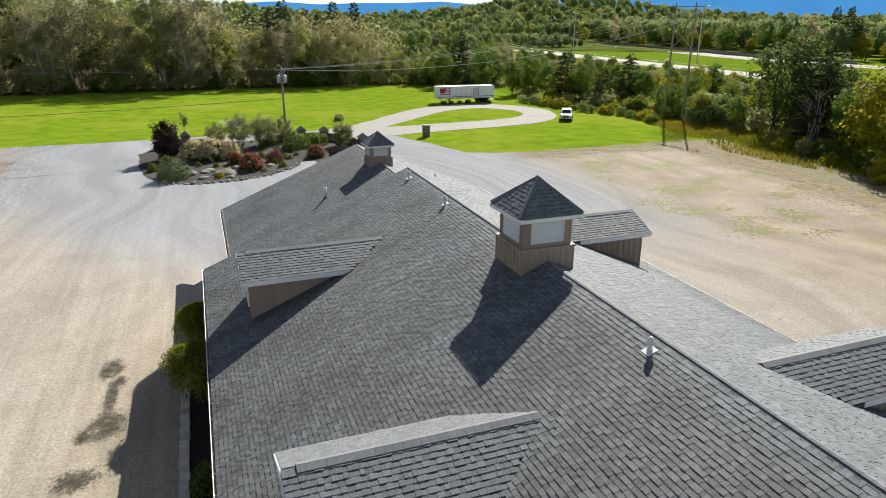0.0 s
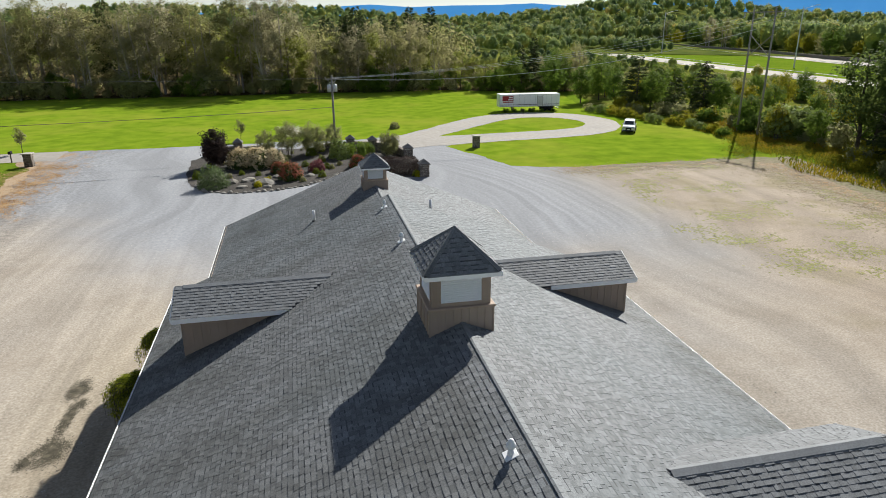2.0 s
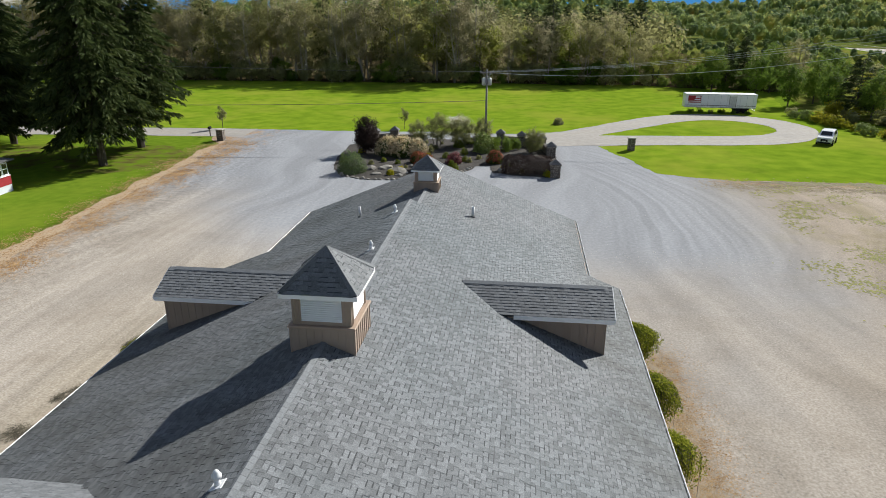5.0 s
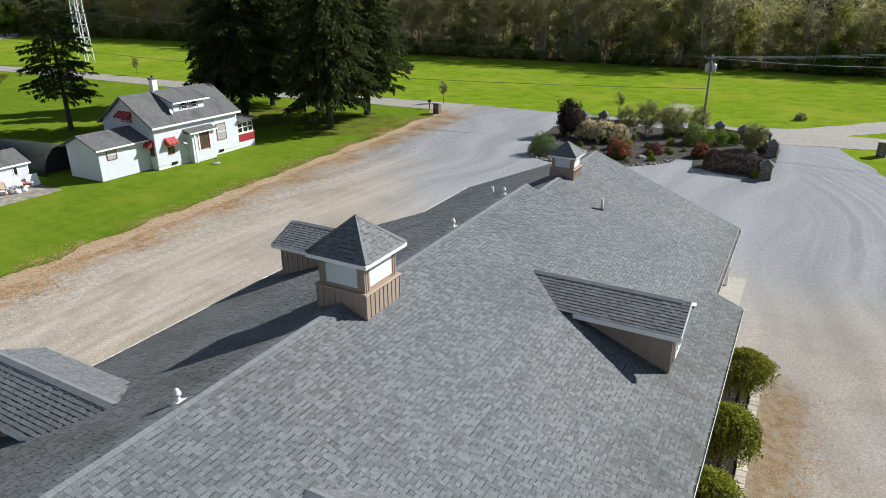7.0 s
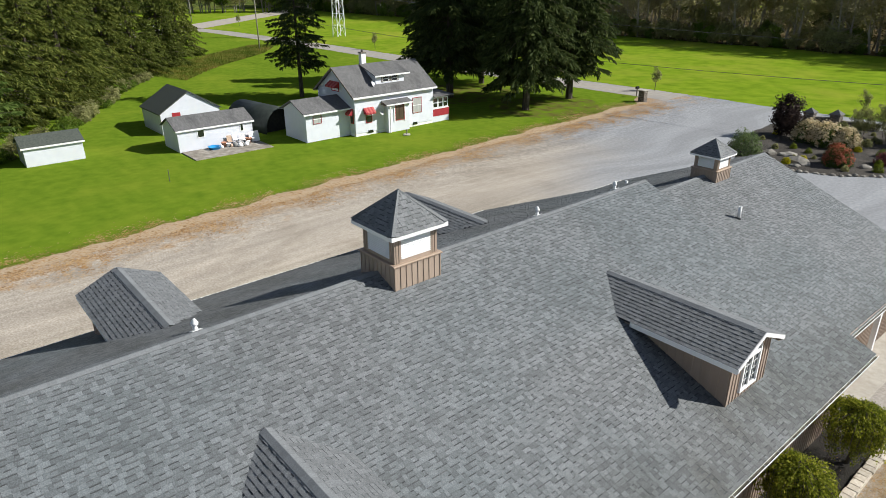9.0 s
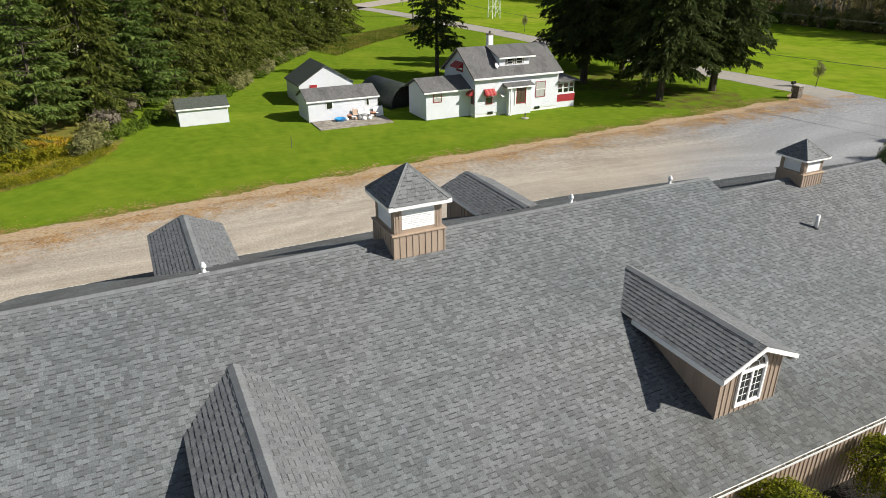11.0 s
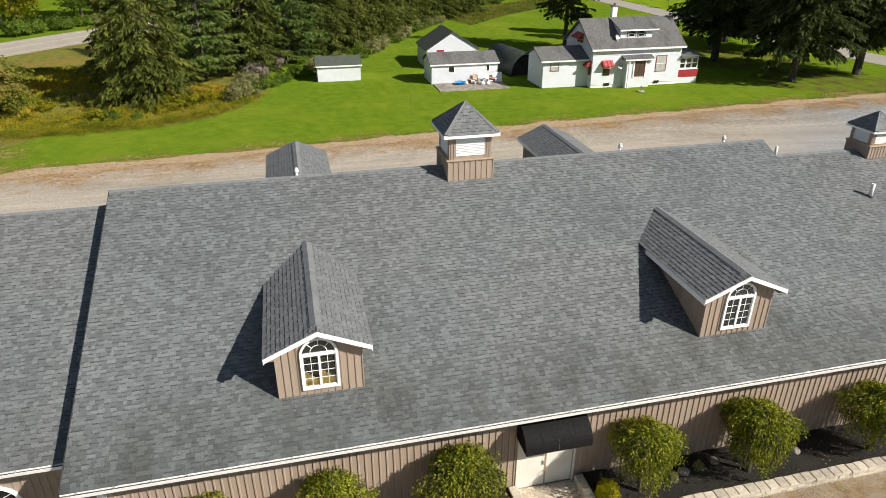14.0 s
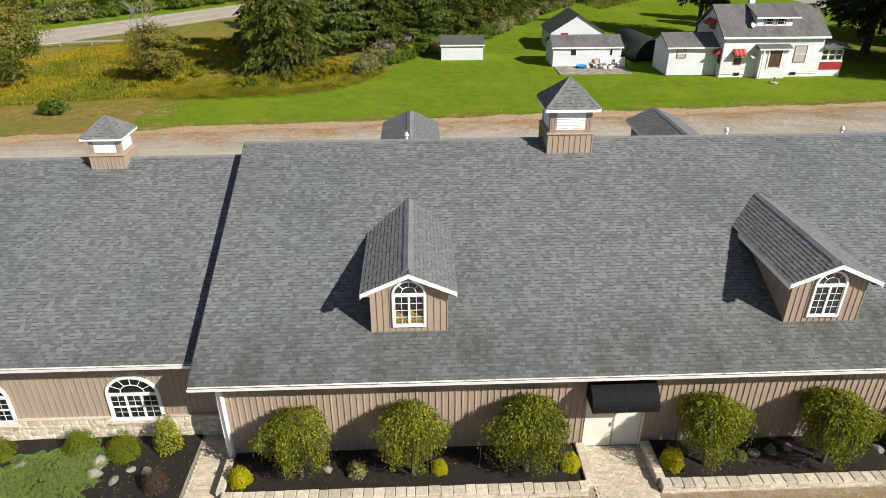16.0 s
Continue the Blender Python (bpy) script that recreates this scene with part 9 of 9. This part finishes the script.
part("body", cme, M_CAR, car)
part("windscreen", Geo().add([(-0.66, -1.16, 1.12), (0.66, -1.16, 1.12), (0.6, -0.6, 1.485), (-0.6, -0.6, 1.485), (-0.66, -1.19, 1.12), (0.66, -1.19, 1.12), (0.6, -0.63, 1.495), (-0.6, -0.63, 1.495)],
                             [(4, 5, 6, 7), (0, 1, 5, 4), (1, 2, 6, 5), (2, 3, 7, 6), (3, 0, 4, 7)]), M_DARKGLASS, car)
for s in (-1, 1):
    part("side_window", Geo().add([(s * 0.83, -0.85, 1.1), (s * 0.83, 1.6, 1.1), (s * 0.775, 1.35, 1.5), (s * 0.775, -0.35, 1.5), (s * 0.89, -0.85, 1.1), (s * 0.89, 1.6, 1.1), (s * 0.80, 1.35, 1.5), (s * 0.80, -0.35, 1.5)],
                                  [(4, 5, 6, 7), (0, 1, 5, 4), (1, 2, 6, 5), (2, 3, 7, 6), (3, 0, 4, 7)]), M_DARKGLASS, car)
    part("headlight", Geo().soft_box(s * 0.62 - 0.18, s * 0.62 + 0.18, -2.22, -2.1, 0.68, 0.85, 0.03), M_GALV, car)
    part("mirror", Geo().soft_box(s * 0.98 - 0.08, s * 0.98 + 0.08, -0.75, -0.6, 1.05, 1.2, 0.03), M_CAR, car)
    for y in (-1.35, 1.3):
        w = part("wheel", Geo().lathe(0, 0, [(0.2, 0), (0.31, 0.02), (0.33, 0.1), (0.31, 0.2), (0.2, 0.22)], 18).moved(pose(s * 0.92 - (0.11 if s > 0 else 0.11), y, 0.33, 0, 90)), M_TYRE, car)
        part("rim", Geo().lathe(0, 0, [(0.2, 0.0), (0.12, 0.02), (0.0, 0.03)], 12).moved(pose(s * 0.92 + s * 0.11, y, 0.33, 0, 90)), M_GALV, w)
part("grille", Geo().soft_box(-0.42, 0.42, -2.24, -2.15, 0.5, 0.78, 0.03), M_TYRE, car)
part("front_bumper", Geo().soft_box(-0.8, 0.8, -2.25, -2.1, 0.3, 0.46, 0.03), M_TYRE, car)
part("number_plate", Geo().box(-0.2, 0.2, -2.26, -2.245, 0.5, 0.6), M_WHITE, car)

# ---------------------------------------------------------------- stains on the drive
M_STAIN = surface("dark_weeds_stain", [(0.05, 0.043, 0.03), (0.10, 0.087, 0.06), (0.18, 0.155, 0.11)], 3.0, 0.95, 0.6, 30, detail=9)
def soft_patch(name, spots, count, spread, size, mat, label, seed, gaps=True, z=0.028):
    """A ragged patch of small flat bits, dense in the middle and thinning out."""
    r = np.random.default_rng(seed)
    pos = []
    for x, y, w, h in spots:
        m = int(count * w * h)
        p = np.stack([x + r.normal(size=m) * w * spread, y + r.normal(size=m) * h * spread, z + r.uniform(0, 0.006, m)], 1)
        pos.append(p[[not gaps or noise.noise((a * 1.6, b * 1.6, seed)) + 0.4 * noise.noise((a * 6, b * 6, seed)) > r.uniform(-0.6, 0.35) for a, b, c in p]])
    p = np.concatenate(pos)
    a, s_ = r.uniform(0, math.tau, len(p)), size * r.uniform(0.4, 1.3, len(p))
    q = np.stack([np.stack([p[:, 0] + s_ * np.cos(a + k) * f, p[:, 1] + s_ * np.sin(a + k) * f, p[:, 2]], 1) for k, f in ((0, 1), (1.4, 0.7), (3.1, 1), (4.6, 0.8))], 1)
    return single(name, quads_mesh(name, q), mat, label, name.replace("_", " "), kind="stuff")


soft_patch("drive_stain", [(-14.9, 12.3, 0.5, 1.0), (-14.7, 9.9, 0.3, 1.4), (-14.6, 7.5, 0.75, 1.0), (-15.4, 7.0, 0.3, 0.5), (-15.3, 4.2, 0.8, 0.6), (-15.6, 1.8, 0.6, 0.5), (-14.4, 11.0, 0.25, 0.5)],
           6500, 0.42, 0.03, M_STAIN, "dark damp weedy stain on the gravel", 51)
M_FALLEN = surface("fallen_leaves", [(0.25, 0.135, 0.05), (0.37, 0.22, 0.09), (0.47, 0.335, 0.185)], 0.8, 0.9, island=0.35)
soft_patch("fallen_leaf_litter", [(-29.2 - 0.083 * (y + 13) + (0.2 if k % 3 else 2.2), y, 2.6, 2.6) for k, y in enumerate(range(-50, 68, 3))] + [(-31.4, y, 2.4, 2.2) for y in range(46, 68, 4)], 330, 0.42, 0.06, M_FALLEN, "brown fallen leaves along the lawn edge", 52)
soft_patch("bedside_leaf_litter", [(12.5, y, 0.95, 1.3) for y in np.arange(-12, 15, 1.0)], 1500, 0.6, 0.028, surface("ochre_leaves", [(0.2, 0.13, 0.06), (0.32, 0.23, 0.13), (0.4, 0.33, 0.25)], 2, 0.9, island=0.3), "ochre leaf bits on gravel beside the bed wall", 56, False)
soft_patch("orange_leaf_litter", [(13.0, y, 1.6, 1.4) for y in np.arange(3, 14, 1.2)], 420, 0.5, 0.03, M_FALLEN, "brown leaves blown against the bed wall", 62)
soft_patch("dry_grass_litter", [(-32.5 - 0.8 * (k % 3), y, 2.2, 2.2) for k, y in enumerate(range(-50, -28, 1))], 120, 0.5, 0.06, M_FALLEN, "dry orange leaves and grass beside the meadow", 57)
soft_patch("yard_leaf_litter", [(50.2 - 0.11 * (46 - y), y, 2.4, 2.6) for y in range(0, 52, 3)] + [(x, 52 - 0.03 * (x - 30), 2.4, 1.2) for x in range(27, 50, 3)], 260, 0.5, 0.06, M_FALLEN, "brown fallen leaves along the yard edge", 53)

soft_patch("yard_edge_litter", [(48.6 - 0.11 * (46 - y), y, 4.5, 3.0) for y in range(0, 52, 3)] + [(x, 50.6, 3.0, 2.2) for x in range(27, 50, 3)], 150, 0.5, 0.10,
           surface("edge_litter", [(0.16, 0.12, 0.06), (0.25, 0.2, 0.12), (0.2, 0.19, 0.06)], 0.6, 0.95, island=0.3), "brown twigs and weeds thinning out over the gravel", 59)

soft_patch("mulch_leaf_bits", [(10.6, y, 0.9, 1.2) for y in np.arange(-12, 14, 1.2)], 18, 0.5, 0.02, M_FALLEN, "yellow leaf bits fallen on the mulch", 60, False, 0.3)
soft_patch("mulch_leaf_bits", [(10.6, y, 2.0, 1.4) for y in np.arange(-20, -13.6, 1.0)], 20, 0.5, 0.02, surface("pale_leaf_bits", [(0.3, 0.26, 0.1), (0.45, 0.4, 0.2)], 2, 0.9, island=0.3), "pale leaf bits fallen on the mulch", 61, False, 0.15)

soft_patch("bare_soil_patch", [(-4.6, 85.5, 1.8, 3.2), (-4.9, 88.5, 2.2, 3.2), (-5.4, 91.5, 2.0, 2.6)], 150, 0.4, 0.13, surface("pale_soil", [(0.42, 0.39, 0.32), (0.52, 0.49, 0.42)], 2, 0.95, island=0.15), "pale bare soil worn into the field", 63, True)


def loose_stones(name, areas, size, mat, label, seed):
    """Small loose stones strewn on the gravel, each a low pyramid."""
    r = np.random.default_rng(seed)
    v, f = [], []
    for x0, x1, y0, y1, m in areas:
        for _ in range(m):
            x, y, s_, a = r.uniform(x0, x1), r.uniform(y0, y1), size * r.uniform(0.4, 1.4), r.uniform(0, math.tau)
            k = len(v)
            v += [(x + s_ * math.cos(a + q) * w, y + s_ * math.sin(a + q) * w, 0.018) for q, w in ((0, 1), (1.5, 0.7), (3.2, 0.9), (4.7, 0.65))]
            v.append((x + r.normal() * s_ * 0.2, y + r.normal() * s_ * 0.2, 0.022 + s_ * 0.55))
            f += [(k, k + 1, k + 4), (k + 1, k + 2, k + 4), (k + 2, k + 3, k + 4), (k + 3, k, k + 4)]
    return single(name, Geo().add(v, f), mat, label, "gravel", kind="stuff")


M_STONES = surface("loose_stone", [(0.33, 0.3, 0.255), (0.43, 0.4, 0.35), (0.53, 0.51, 0.46)], 0.7, 0.9, island=0.2)
loose_stones("loose_gravel", [(11.9, 30, -16, 30, 9000), (-29, -12, -30, 30, 7000), (-26, 24, 27, 52, 3000)], 0.03, M_STONES, "loose pebbles strewn over the packed gravel", 58)
M_WEED = foliage("low_weeds", [(0.13, 0.14, 0.035), (0.25, 0.25, 0.06), (0.38, 0.34, 0.11)], 0.5, 0.1, 0.2)
wr_ = random.Random(8)
soft_patch("yard_weeds", [(x, y, wr_.uniform(0.8, 2.6), wr_.uniform(0.6, 2.0)) for x, y in [(wr_.uniform(27, 49), wr_.uniform(16, 51)) for _ in range(46)]], 95, 0.5, 0.12, M_WEED, "flat green and yellow weeds in the gravel", 54)
soft_patch("turf_edge", [(-29.7 - 0.08 * (y + 13), y, 0.8, 1.6) for y in range(-30, 68, 2)], 150, 0.4, 0.11, foliage("turf_blades", [(0.09, 0.14, 0.015), (0.15, 0.2, 0.02), (0.22, 0.24, 0.04)], 0.5, 0.1, 0.2), "ragged turf along the verge", 55)

# ---------------------------------------------------------------- single shingles of the east slope
tabs = {}
for ob, at, rot, k, w in LOOSE:
    key = (int(k), round(float(w), 2))
    if key not in tabs:
        g = Geo().add([tuple(map(float, q)) for q in tab_corners(-w / 2 + 0.002, w / 2 - 0.002, 0.020 if k else 0.013)], TAB_FACES)
        me = g.mesh("shingle")
        me.materials.append(M_SHINGLE_PIECE)
        me.materials.append(M_BAND)
        tabs[key] = me
        if not k:
            g2 = Geo().add(g.v, g.f).add([(-w / 2 + 0.006, -COURSE, 0.0062), (w / 2 - 0.006, -COURSE, 0.0062), (w / 2 - 0.006, -COURSE + 0.034, 0.0082), (-w / 2 + 0.006, -COURSE + 0.034, 0.0082)], [(0, 3, 2, 1)])
            me2 = g2.mesh("shingle")
            me2.materials.append(M_SHINGLE_PIECE)
            me2.materials.append(M_BAND)
            me2.polygons[4].material_index = 1
            tabs[key] = me2
    o2 = new("shingle", tabs[key])
    o2.parent = ob
    m = Matrix(np.asarray(rot, dtype=float).T.tolist()).to_4x4()
    m.translation = Vector([float(c) for c in at])
    o2.matrix_basis = m
